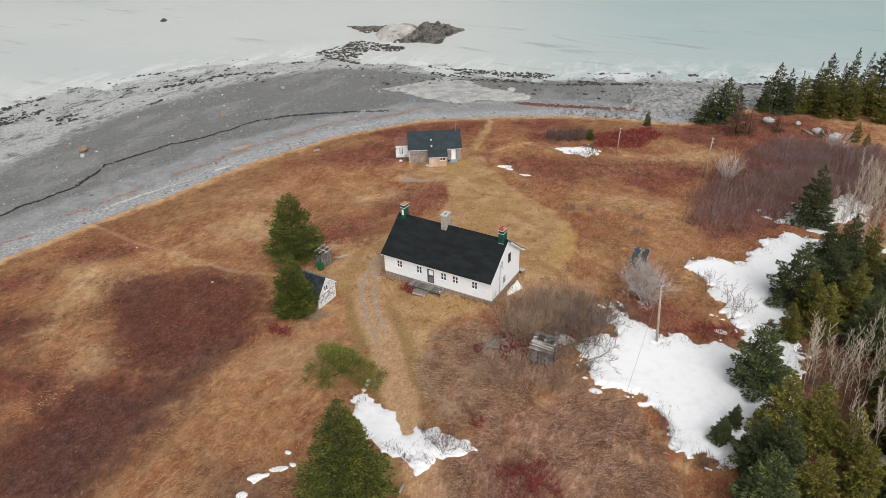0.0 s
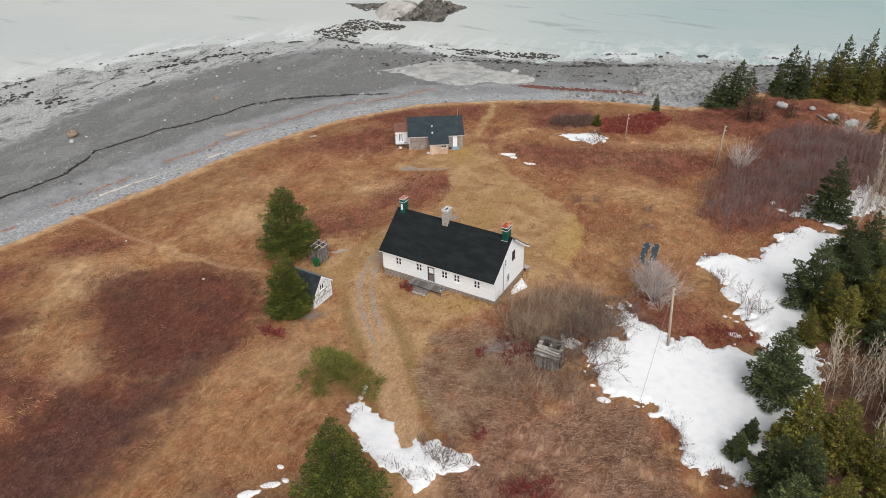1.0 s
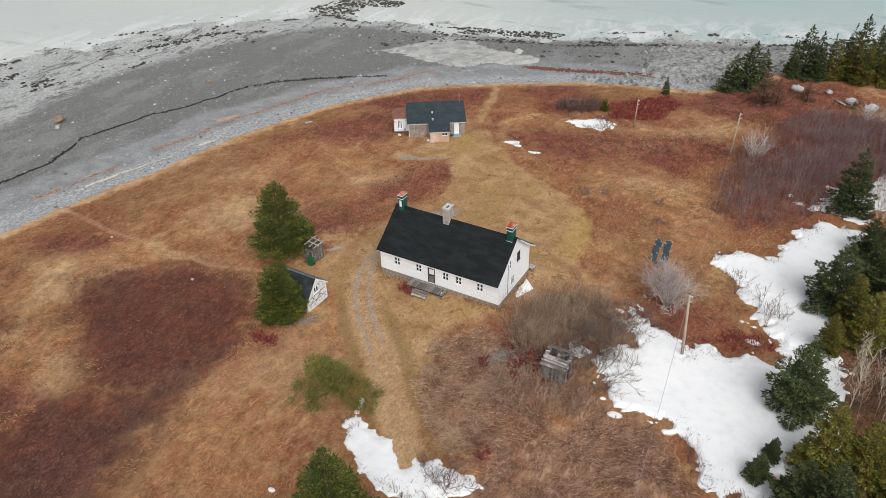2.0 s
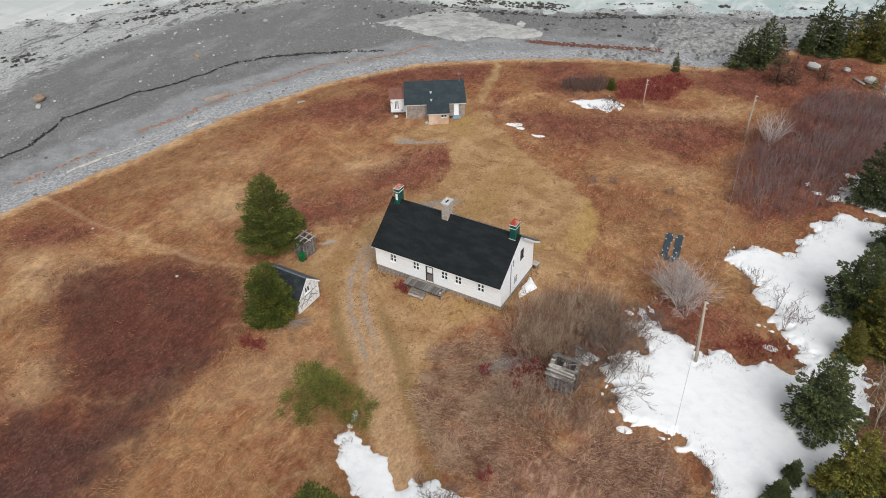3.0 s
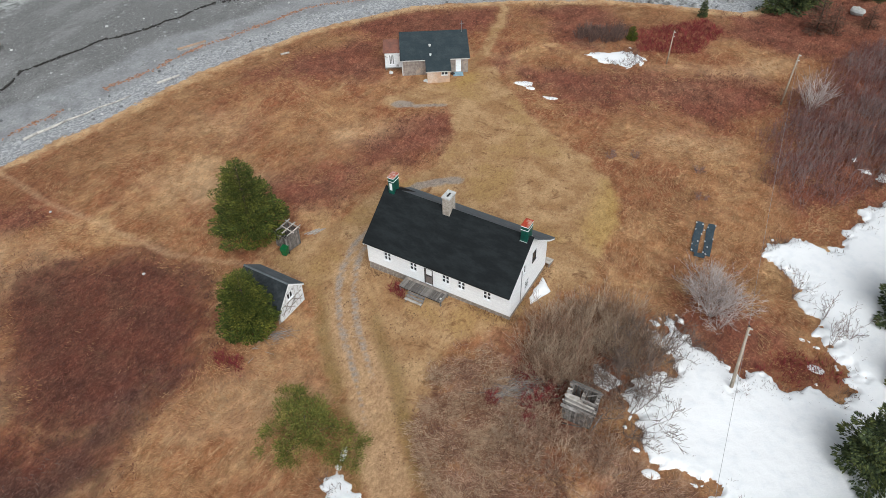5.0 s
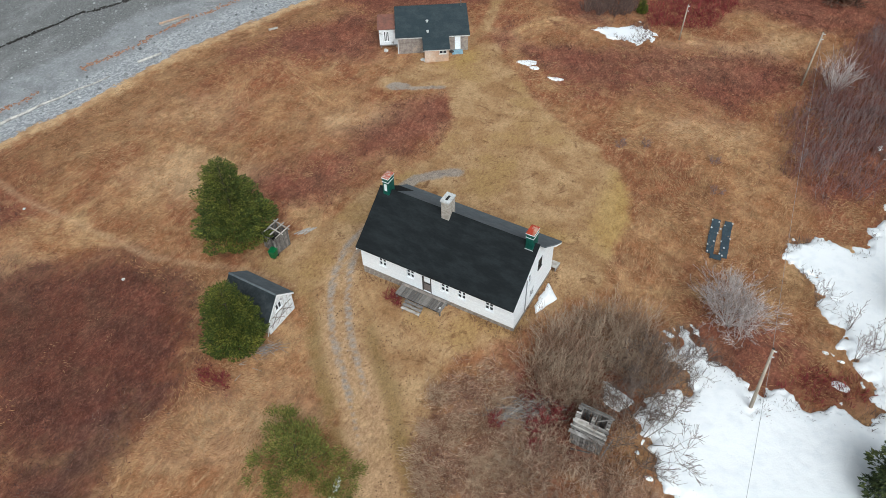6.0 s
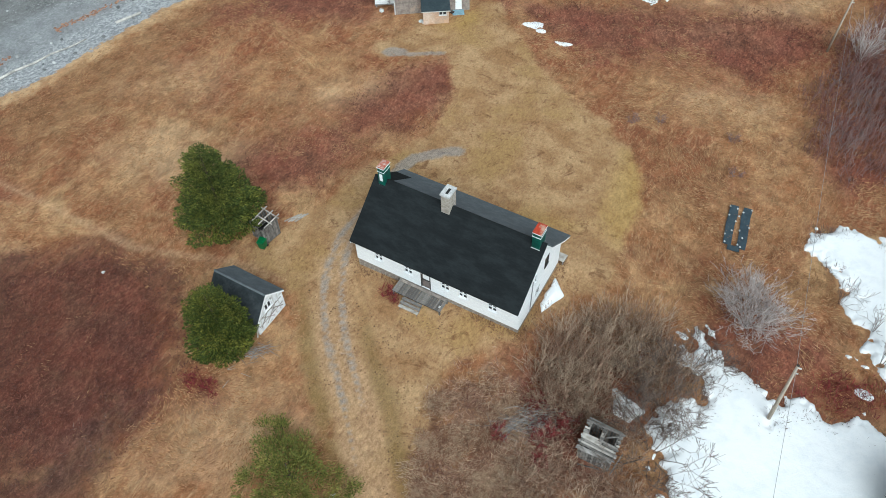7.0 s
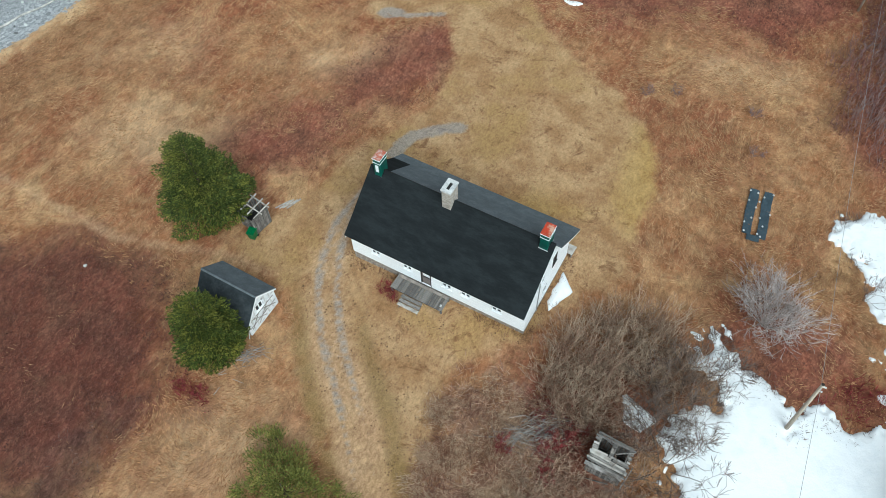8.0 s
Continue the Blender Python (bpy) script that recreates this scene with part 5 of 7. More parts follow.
def plank_side(parent, a, b, z0, z1, n, rng, material, gap=0.0):
    """Upright boards between two points of the plan."""
    a, b = Vector((*a, 0)), Vector((*b, 0))
    ang = math.degrees(math.atan2(b.y - a.y, b.x - a.x))
    w = (b - a).length / n
    for k in range(n):
        if rng.random() < gap:
            continue
        m = pose(*(a + (b - a) * ((k + 0.5) / n)), rng.uniform(-2, 2), 0, ang)
        part("board", box(-w / 2 + 0.01, -0.015, z0, w / 2 - 0.01, 0.015, z1 + rng.uniform(-0.08, 0.08), m=m), material, parent)


def build_ruin():
    s = empty("ruined_hut", -23.35, 62.35, 0, 1, "collapsing dark grey plank hut with black holes in its roof", "hut")
    rng = random.Random(12)
    w, d = 1.2, 0.95
    plank_side(s, (-w, -d), (w, -d), -0.2, 1.72, 12, rng, M["hut_wood"])
    plank_side(s, (w, -d), (w, d), -0.2, 2.1, 9, rng, M["hut_wood"], 0.08)
    plank_side(s, (-w, -d), (-w, d), -0.2, 2.1, 9, rng, M["hut_wood"])
    plank_side(s, (-w, d), (w, d), -0.2, 2.35, 12, rng, M["hut_wood"])
    # floor coloured black to paint in the darkness seen through the roof holes
    part("floor", box(-w, -d, -0.2, w, d, 0.05), M["soot"], s)
    rise = math.degrees(math.atan2(0.65, 2 * d))
    for k, y in enumerate(np.arange(-d - 0.16, d + 0.12, 0.15)):
        z = 1.82 + (y + d) * 0.37
        if 0.0 < y < 0.78:
            spans = [(-w - 0.15, -w + rng.uniform(0.12, 0.3)), (-0.12, rng.uniform(0.0, 0.2)), (w - rng.uniform(0.08, 0.2), w + 0.12)]
        elif rng.random() < 0.35:
            c = rng.uniform(-0.5, 0.5)
            spans = [(-w - rng.uniform(0.05, 0.25), c - rng.uniform(0.02, 0.14)), (c + 0.02, w + rng.uniform(0.0, 0.2))]
        else:
            spans = [(-w - rng.uniform(0.05, 0.25), w + rng.uniform(0.0, 0.22))]
        for a, b in spans:
            part("roof_board", box(a, -0.07, -0.012, b, 0.07, 0.012, m=pose(0, y, z + rng.uniform(0, 0.03), rise + rng.uniform(-7, 7), rng.uniform(-2.5, 2.5), rng.uniform(-3.5, 3.5))), M["wood_pale" if rng.random() < 0.2 else "hut_wood"], s)
    for x in (-0.95, 0.1, 1.0):
        part("rafter", tube((x, -d, 1.72), (x + rng.uniform(-0.1, 0.1), d + 0.15, 2.42), 0.05, 0.05, 6), M["hut_wood"], s)
    for a, b in (((-1.3, 1.05, 2.46), (0.15, 0.5, 2.5)), ((0.3, 0.2, 2.4), (1.35, 0.85, 2.5)), ((-0.9, -1.5, 0.12), (0.6, -1.2, 0.2)), ((1.4, -1.2, 0.1), (1.7, 0.6, 0.35))):
        part("fallen_board", tube(a, b, 0.055, 0.045, 5), M["hut_wood"], s)


build_ruin()


def build_roofless():
    s = empty("roofless_privy", -57.3, 67.35, 0, -8, "roofless grey plank outhouse with bare roof beams", "outhouse")
    rng = random.Random(15)
    for a, b, n, z in (((-0.95, -0.8), (0.85, -0.8), 8, 1.5), ((0.85, -0.8), (0.85, 0.9), 8, 1.75), ((0.85, 0.9), (-0.95, 0.9), 8, 1.8), ((-0.95, 0.9), (-0.95, -0.8), 8, 1.65)):
        plank_side(s, a, b, -0.2, z, n, rng, M["hut_wood"])
    # black floor: the outhouse's inner shade is put into its colour
    part("floor", box(-0.93, -0.78, -0.2, 0.83, 0.88, 0.1), M["soot"], s)
    for x in (-0.8, 0.0, 0.75):
        part("beam", tube((x, -0.55, 1.72), (x + 0.05, 1.3, 1.98), 0.07, 0.06, 6), M["wood_pale"], s)
    for y, z in ((0.95, 1.9), (0.1, 1.86)):
        part("beam", tube((-1.1, y, z), (1.1, y, z + 0.03), 0.06, 0.06, 6), M["wood_pale"], s)


build_roofless()


def build_bin():
    b = empty("green_bin", -56.75, 66.1, z_at(-56.75, 66.1), 12, "green plastic wheeled bin beside the roofless outhouse", "bin")
    bm = bmesh.new()
    lo = [bm.verts.new(p) for p in ((-0.24, -0.26, 0.12), (0.24, -0.26, 0.12), (0.24, 0.26, 0.12), (-0.24, 0.26, 0.12))]
    hi = [bm.verts.new(p) for p in ((-0.32, -0.36, 1.0), (0.32, -0.36, 1.0), (0.32, 0.36, 1.0), (-0.32, 0.36, 1.0))]
    bm.faces.new(lo[::-1])
    bm.faces.new(hi)
    for k in range(4):
        bm.faces.new((lo[k], lo[(k + 1) % 4], hi[(k + 1) % 4], hi[k]))
    part("body", bm, M["plastic_green"], b)
    part("lid", box(-0.35, -0.4, 1.004, 0.35, 0.4, 1.07, bevel=0.03), M["plastic_green"], b)
    for x in (-0.28, 0.28):
        part("wheel", tube((x - 0.03, 0.3, 0.1), (x + 0.03, 0.3, 0.1), 0.12, 0.12, 10), M["soot"], b)


build_bin()


def build_planks():
    rng = random.Random(3)
    for k in range(4):
        x, y = -56.6 + 0.26 * k, 70.1 + 0.16 * k
        e = part("loose_plank", box(-0.07, -0.75, 0, 0.07, 0.75, 0.03, bevel=0.005), M["wood_pale"], None)
        e.matrix_basis = pose(x, y, z_at(x, y) + 0.05, 0, 0, -22 + rng.uniform(-12, 12))
        tagged(e, "bleached plank lying in the cut grass", "plank", "planks in the grass")


build_planks()


def build_cabin():
    at, turn = (-65.6, 102.6), 33.0
    z0 = z_at(-61, 106) + 0.12
    c = empty("beach_cabin", at[0], at[1], z0, turn, "low shingled beach cabin with a dark flat-pitched roof", "cabin")
    W, D, hf, hb = 9.0, 5.4, 2.25, 3.25
    top = lambda y: hf + (hb - hf) * y / D
    fp = lambda u, n, z: (u, n, z)
    part("front_wall", wall(0, W, -0.3, lambda u: top(0), [], [(W - 1.75, 0.05, W - 0.9, 2.05)], 0.12, fp), M["cedar"], c)
    part("rear_wall", box(0, D - 0.12, -0.3, W, D, hb), M["cedar"], c)
    for x in (0, W - 0.12):
        part("side_wall", wall(0.12, D - 0.12, -0.3, top, [], [], 0.12, lambda u, n, z, x=x: (x + n, u, z)), M["cedar"], c)
    part("roof", roof_slab([(-0.3, top(-0.3) + 0.1), (D + 0.3, top(D + 0.3) + 0.1)], -0.25, W + 0.25, 0.09), M["slate_roof"], c, "dark grey-green roll roofing")
    part("fascia", box(-0.2, -0.28, top(-0.3) - 0.14, W + 0.2, -0.25, top(-0.3) + 0.0), M["cap"], c)
    part("corner_board", box(-0.02, -0.02, -0.2, 0.1, -0.003, hf - 0.1), M["cap"], c)
    dr = part("door", box(W - 1.7, 0.03, 0.07, W - 0.95, 0.08, 2.0), M["white"], c, "white panelled cabin door")
    part("door_handle", tube((W - 1.62, 0.03, 1.0), (W - 1.62, -0.05, 1.0), 0.03, 0.03), M["metal"], dr)
    for k in range(3):
        part("step", box(W - 2.1, (-1.05, -1.35, -1.65)[k], -0.5, W - 0.7, (-0.02, -1.053, -1.353)[k], 0.04 - 0.14 * k, bevel=0.01), M["blue"], c, "pale blue painted step")
    # lean-to at the front
    a0, a1, ay = 3.35, 6.35, -2.5
    part("lean_to_wall", wall(a0, a1, -0.3, lambda u: 1.78, [], [(5.2, 1.05, 6.1, 1.55)], 0.1, lambda u, n, z: (u, ay + n, z)), M["plywood"], c, "tan plywood lean-to wall")
    for x in (a0, a1 - 0.1):
        part("lean_to_side", wall(ay + 0.1, -0.01, -0.3, lambda y: 1.78 + (2.2 - 1.78) * (y - ay) / -ay, [], [], 0.1, lambda u, n, z, x=x: (x + n, u, z)), M["plywood"], c)
    window(c, lambda u, n, z: (u, ay + n, z), 5.2, 1.05, 6.1, 1.55, 0.1, M["cap"], (2, 1), "small lean-to window")
    part("lean_to_roof", roof_slab([(ay - 0.25, 1.84), (-0.32, 2.28)], a0 - 0.2, a1 + 0.2, 0.07), M["slate_roof"], c)
    part("fascia", box(a0 - 0.2, ay - 0.24, 1.66, a1 + 0.2, ay - 0.21, 1.76), M["cap"], c)
    # white side annex
    part("annex", wall(-2.35, -0.02, 0.1, lambda u: 2.35, [], [(-1.75, 0.55, -1.1, 2.0)], 0.1, lambda u, n, z: (u, 1.9 + n, z)), M["peeling"], c, "white boarded side annex on posts")
    part("annex_side", box(-2.35, 2.0, 0.1, -2.25, 4.9, 2.35), M["peeling"], c)
    part("annex_rear", box(-2.25, 4.8, 0.1, -0.02, 4.9, 2.35), M["peeling"], c)
    part("annex_floor", box(-2.4, 1.8, 0.0, -0.02, 4.95, 0.097), M["wood"], c)
    for x in (-2.2, -0.2):
        for y in (2.0, 4.7):
            part("post", box(x - 0.07, y - 0.07, -0.6, x + 0.07, y + 0.07, -0.003), M["wood"], c)
    part("annex_roof", roof_slab([(1.7, 2.41), (5.1, 2.7)], -2.55, -0.27, 0.06), M["brown_roof"], c, "faded brown annex roof")
    window(c, lambda u, n, z: (u, 1.9 + n, z), -1.75, 0.55, -1.1, 2.0, 0.1, M["white"], (3, 1), "tall annex window")
    for y in (0.45, 2.4):
        v = part("roof_vent", tube((3.9, y, top(y)), (3.9, y, top(y) + 0.3), 0.12, 0.12, 8), M["cap"], c, "white roof vent")
        part("vent_cap", tube((3.9, y, top(y) + 0.303), (3.9, y, top(y) + 0.36), 0.2, 0.16, 8), M["cap"], v)
    part("mast", tube((W - 0.5, D - 0.2, hb), (W - 0.5, D - 0.2, hb + 1.7), 0.045, 0.035, 6), M["metal"], c, "thin antenna mast")
    part("crossbar", tube((W - 0.75, D - 0.2, hb + 1.3), (W - 0.2, D - 0.2, hb + 1.3), 0.02, 0.02, 5), M["metal"], c)
    for k, (x, y, r) in enumerate(((3.05, -1.9, 0.3), (3.35, -2.15, 0.25), (-1.6, 0.9, 0.35), (6.85, -0.5, 0.3))):
        q = c.matrix_basis @ Vector((x, y, 0))
        boulder(q.x, q.y, r * 2, M["cap"] if k < 3 else M["wood_dark"], "pale block lying beside the cabin wall", 70 + k)


build_cabin()


# ---- poles, wires, tarpaulin ----
def utility_pole(x, y, h, r, lean, label):
    z = z_at(x, y) - 0.2
    p = empty("utility_pole", x, y, z, 0, label, "utility pole")
    part("shaft", tube((0, 0, 0), (lean[0], lean[1], h), r, r * 0.65, 10), M["pole"], p, smooth_shade=True)
    part("cap", tube((lean[0], lean[1], h), (lean[0], lean[1], h + 0.05), r * 0.7, r * 0.3, 8), M["wood_dark"], p)
    for dz in (0.25, 0.9):
        a = Vector((lean[0], lean[1], h - dz))
        part("insulator", tube(a, a + Vector((r + 0.14, 0, 0.03)), 0.05, 0.06, 6), M["cap"], p)
    return Vector((x + lean[0], y + lean[1], z + h))


def cable(a, b, sag, label, r=0.014):
    pts = []
    for k in range(17):
        u = k / 16
        q = Vector(a).lerp(Vector(b), u)
        q.z -= sag * 4 * u * (1 - u)
        pts.append(q - Vector(a))
    bm = bmesh.new()
    rings = []
    for q in pts:
        rings.append([bm.verts.new(q + r * Vector((math.cos(t * math.tau / 4), 0, math.sin(t * math.tau / 4)))) for t in range(4)])
    for p, q in zip(rings, rings[1:]):
        for t in range(4):
            bm.faces.new((p[t], p[(t + 1) % 4], q[(t + 1) % 4], q[t]))
    ob = part("overhead_cable", bm, M["wire"], None)
    ob.location = a
    return tagged(ob, label, "cable")


top_a = utility_pole(-13.3, 70.85, 8.0, 0.16, (-0.45, -0.1), "pale wooden utility pole standing in the snow")
top_b = utility_pole(-18.9, 118.8, 7.2, 0.13, (0.2, 0.3), "weathered utility pole at the edge of the thicket")
utility_pole(-34.9, 122.6, 5.2, 0.1, (0.15, 0.1), "slim grey pole in the red shrubs")
cable(top_a - Vector((0, 0, 0.3)), top_b - Vector((0, 0, 0.3)), 0.7, "thin grey overhead cable between two poles")
cable(top_a - Vector((0, 0, 0.3)), (-9.5, 30, 7.0), 0.6, "thin grey overhead cable leaving a pole")
part_pit = boulder(-13.0, 70.3, 0.5, M["wood_dark"], "dark clod of earth at the pole's foot", 55)


def build_tarp():
    t = empty("garden_tarpaulin", -20.4, 88.2, z_at(-20.4, 88.2), 8, "blue-grey tarpaulin strips weighted with pale stones", "tarpaulin")

    def sheet(x0, x1, y0, y1, seed):
        n, m = 8, 24
        x, y, f = grid_mesh(np.linspace(x0, x1, n), np.linspace(y0, y1, m))
        z = 0.1 + 0.14 * fractal(x + seed, y, 0.9, 3) - 0.05
        x = x + 0.16 * (vnoise(x, y, 1.3, seed) - 0.5)
        me_v = np.concatenate([np.stack([x, y, z], 1), np.stack([x, y, z - 0.03], 1)])
        np_part("sheet", me_v, np.concatenate([f, f[:, ::-1] + len(x)]), M["tarp"], t, smooth_shade=True)

    sheet(-1.05, -0.28, -2.3, 2.55, 1)
    sheet(0.12, 0.95, -2.5, 2.6, 2)
    sheet(-0.6, 0.5, -2.9, -2.3, 5)
    rng = random.Random(8)
    v, f = lump(5, 4, 6)
    for x, y in ((-1.0, 2.3), (-0.95, 1.2), (-1.0, -1.2), (-0.9, -2.1), (-0.35, 2.2), (-0.3, 0.6), (-0.1, 1.3), (0.2, 1.9), (0.15, -0.4), (0.5, -1.2), (0.9, 2.4), (0.9, 0.2), (0.45, -2.3), (0.2, -2.1), (-0.5, -0.6)):
        np_part("weight_stone", v * 0.2 + np.array([x, y, 0.16]), f, M["cap"], t, "pale weight stone")


build_tarp()


# ---- plants ----
def unit(v):
    return v / np.maximum(np.linalg.norm(v, axis=-1, keepdims=True), 1e-9)


def kites(p, d, length, width, fold=0.25, seed=0):
    """Folded leaf shapes: from p along d, as corners and triangles."""
    rng = np.random.RandomState(seed)
    n = len(p)
    s = unit(np.cross(d, rng.randn(n, 3) * 0.45 + np.array([0, 0, 1.0])))
    up = np.cross(s, d)
    L, W = length[:, None], width[:, None]
    mid = p + d * L * 0.45
    V = np.stack([p, mid + s * W - up * W * fold, p + d * L - up * L * 0.08, mid - s * W - up * W * fold], 1).reshape(-1, 3)
    i = np.arange(n)[:, None] * 4
    F = np.concatenate([i + np.array([[0, 1, 2]]), i + np.array([[0, 2, 3]])], 1).reshape(-1, 3)
    return V, F


def conifer_crown(height, radius, sprays, seed, start=0.06, shape=0.85, droop=0.25, size=0.5, gaps=0.25, round_top=0.0, foot=0.55, tiers=0.42, loose=0.35, whorl=7, lumps=0.52, slim=0.24):
    """Needle sprays laid as flat fans along whorled branches, with an uneven outline and dark gaps between the tiers."""
    rng = np.random.RandomState(seed)
    levels = np.arange(start * height, height * 0.985, tiers)
    zb = np.repeat(levels, whorl)
    nb = len(zb)
    zb = zb + rng.randn(nb) * tiers * loose
    az = np.arange(nb) * 2.39996 + rng.rand(nb) * 0.8
    u = np.clip((zb - start * height) / (height * (1 - start)), 0, 0.995)
    prof = (1 - u) ** shape * (1 - round_top) + np.sqrt(np.clip(1 - u ** 2.2, 0, 1)) * round_top
    prof *= np.clip(foot + u * 5, 0, 1)
    lump_k = 1.0 - 0.5 * lumps + lumps * vnoise(az * 1.6 + seed, zb, 1.1, seed)
    lb = np.maximum(radius * prof * lump_k * (0.92 - 0.46 * lumps + 0.9 * lumps * rng.rand(nb)), 0.14)
    lb *= np.where(rng.rand(nb) < gaps * 0.4, 0.5, 1.0)
    w = lb ** 1.3 / (lb ** 1.3).sum()
    k = rng.choice(nb, sprays, p=w)
    t = 0.1 + 0.92 * rng.rand(sprays) ** 0.6
    out = np.stack([np.cos(az[k]), np.sin(az[k]), np.zeros(sprays)], 1)
    side = np.stack([-np.sin(az[k]), np.cos(az[k]), np.zeros(sprays)], 1)
    rise = 0.6 * u[k] - droop * (1 - u[k])
    half = lb[k] * 0.36 * np.sin(np.pi * np.clip(0.12 + 0.8 * t, 0, 1)) + 0.04
    off = half * rng.uniform(-1, 1, sprays)
    p = out * (lb[k] * t)[:, None] + side * off[:, None]
    p[:, 2] = zb[k] + lb[k] * (rise * t - 0.16 * t * t + 0.1 * t ** 4) - 0.18 * np.abs(off) + rng.randn(sprays) * 0.045
    d = unit(out * (0.8 + 0.3 * rng.rand(sprays, 1)) + side * (np.sign(off) * 0.6 + rng.randn(sprays) * 0.3)[:, None] + np.array([0, 0, 1.0]) * (rise * 0.9 + 0.08 + 0.22 * rng.randn(sprays))[:, None])
    L = size * (0.5 + 0.8 * rng.rand(sprays)) * (0.7 + 0.4 * (1 - u[k]))
    return kites(p, d, L, L * slim, 0.35, seed + 1)


def needles_top(height, seed, size):
    rng = np.random.RandomState(seed)
    n = 40
    p = np.stack([rng.randn(n) * 0.05, rng.randn(n) * 0.05, height * (0.93 + 0.08 * rng.rand(n))], 1)
    d = unit(np.stack([rng.randn(n) * 0.5, rng.randn(n) * 0.5, 0.7 + rng.rand(n)], 1))
    return kites(p, d, np.full(n, size * 0.6), np.full(n, size * 0.16), 0.3, seed)


def make_conifer(name, height, radius, sprays, seed, needles, label, category="tree", group="", **kw):
    t = empty(name, 0, 0, 0, 0, label, category, group)
    v1, f1 = conifer_crown(height, radius, sprays, seed, **kw)
    v2, f2 = needles_top(height, seed + 3, kw.get("size", 0.5))
    np_part("crown", np.concatenate([v1, v2]), np.concatenate([f1, f2 + len(v1)]), needles, t)
    part("trunk", tube((0, 0, -0.4), (0, 0, height * 0.96), 0.018 * height + 0.03, 0.02, 8), M["bark"], t, smooth_shade=True)
    rng = random.Random(seed)
    for k in range(10):
        a, z = k * 2.4, height * (0.1 + 0.07 * k)
        r = radius * 0.75 * (1 - z / height)
        part("limb", tube((0, 0, z), (r * math.cos(a), r * math.sin(a), z - 0.1 * r + rng.uniform(-0.1, 0.2)), 0.05, 0.015, 5), M["bark"], t)
    return t


def stand(ob, x, y, scale=1.0, turn=0.0, lean=0.0, tall=1.0):
    return pose(x, y, z_at(x, y) - 0.05, lean, 0, turn) @ Matrix.Diagonal((scale, scale, scale * tall, 1))


fir_a = make_conifer("fir_tree", 10.2, 4.3, 42000, 11, M["fir"], "tall dense dark green fir on its own in the meadow", start=0.14, shape=0.66, droop=-0.05, size=0.23, gaps=0.25, foot=0.7, loose=0.7, whorl=11, lumps=0.34, slim=0.19)
fir_a.matrix_basis = stand(fir_a, -61.2, 66.4, 1.0, 20)
fir_b = make_conifer("round_fir_tree", 7.3, 3.0, 30000, 12, M["fir_bright"], "bushy rounded green fir growing against the shed", start=0.1, shape=0.7, round_top=0.3, droop=-0.06, size=0.22, gaps=0.1, foot=0.7, loose=0.8, whorl=11, lumps=0.3, slim=0.19)
fir_b.matrix_basis = stand(fir_b, -53.0, 56.6, 1.0, 70)
fir_c = make_conifer("fir_tree", 11.4, 4.5, 28000, 14, M["fir"], "tall fir standing by the snow at the drive's end", start=0.08, shape=0.92, droop=0.04, size=0.25, gaps=0.3, foot=0.8, loose=0.5, whorl=10, lumps=0.4, slim=0.2)
fir_c.matrix_basis = stand(fir_c, -30.9, 36.6, 1.0, 140)

# the young open pine: several rising limbs with loose tufts
def make_pine():
    t = empty("young_pine", -41.5, 50.0, z_at(-41.5, 50.0), 0, "low sprawling yellow-green young pine beside the drive", "tree")
    rng = np.random.RandomState(31)
    V, F, base = [], [], 0
    for k in range(96):
        a, r = rng.rand() * math.tau, 4.4 * math.sqrt(rng.rand())
        r *= 0.75 + 0.35 * math.sin(3 * a + 1)
        c = np.array([1.2 * r * math.cos(a), r * 0.85 * math.sin(a), (0.3 + 3.2 * (1 - r / 4.5) ** 1.3) * (0.4 + 0.65 * rng.rand())])
        n = 150
        o = rng.randn(n, 3) * np.array([0.3, 0.3, 0.2])
        d = unit(o * np.array([1, 1, 0.6]) + np.array([c[0] * 0.12, c[1] * 0.12, 0.28]))
        L = 0.11 + 0.14 * rng.rand(n)
        v, f = kites(c + o * 0.95, d, L, L * 0.18, 0.3, 31 + k)
        V.append(v)
        F.append(f + base)
        base += len(v)
        if k % 5 == 0:
            part("limb", tube((0, 0, 0.1), tuple(c), 0.05, 0.015, 5), M["bark"], t)
    np_part("crown", np.concatenate(V), np.concatenate(F), M["pine"], t)
    part("trunk", tube((0, 0, -0.2), (0.1, 0, 3.0), 0.11, 0.04, 7), M["bark"], t)


make_pine()

# the wood along the snow: five kinds, repeated
DARK_LABEL, SLIM_LABEL, OLIVE_LABEL = "dark blue-green spruce at the edge of the wood", "slim dark spruce of the wood", "olive green fir of the wood"
dark_a = make_conifer("spruce_tree", 8.0, 3.6, 11500, 51, M["spruce"], DARK_LABEL, "tree", "spruces of the wood", shape=0.8, start=0.07, droop=0.16, size=0.32, gaps=0.4)
dark_b = make_conifer("spruce_tree", 8.0, 2.6, 9000, 52, M["spruce"], SLIM_LABEL, "tree", "spruces of the wood", shape=0.85, start=0.07, droop=0.22, size=0.32, gaps=0.4)
olive_a = make_conifer("olive_fir_tree", 8.0, 2.8, 9500, 53, M["olive"], OLIVE_LABEL, "tree", "firs of the wood", shape=0.85, droop=0.1, size=0.3, gaps=0.4, loose=0.5)
olive_b = make_conifer("olive_fir_tree", 8.0, 2.5, 8500, 54, M["olive"], OLIVE_LABEL, "tree", "firs of the wood", shape=0.75, round_top=0.12, droop=0.05, size=0.3, loose=0.5)
far_a = make_conifer("spruce_tree", 8.0, 3.4, 4500, 61, M["spruce"], "dark spruce on the point above the sea", "tree", "spruces of the point", shape=0.85, start=0.05, droop=0.16, size=0.5, gaps=0.5)
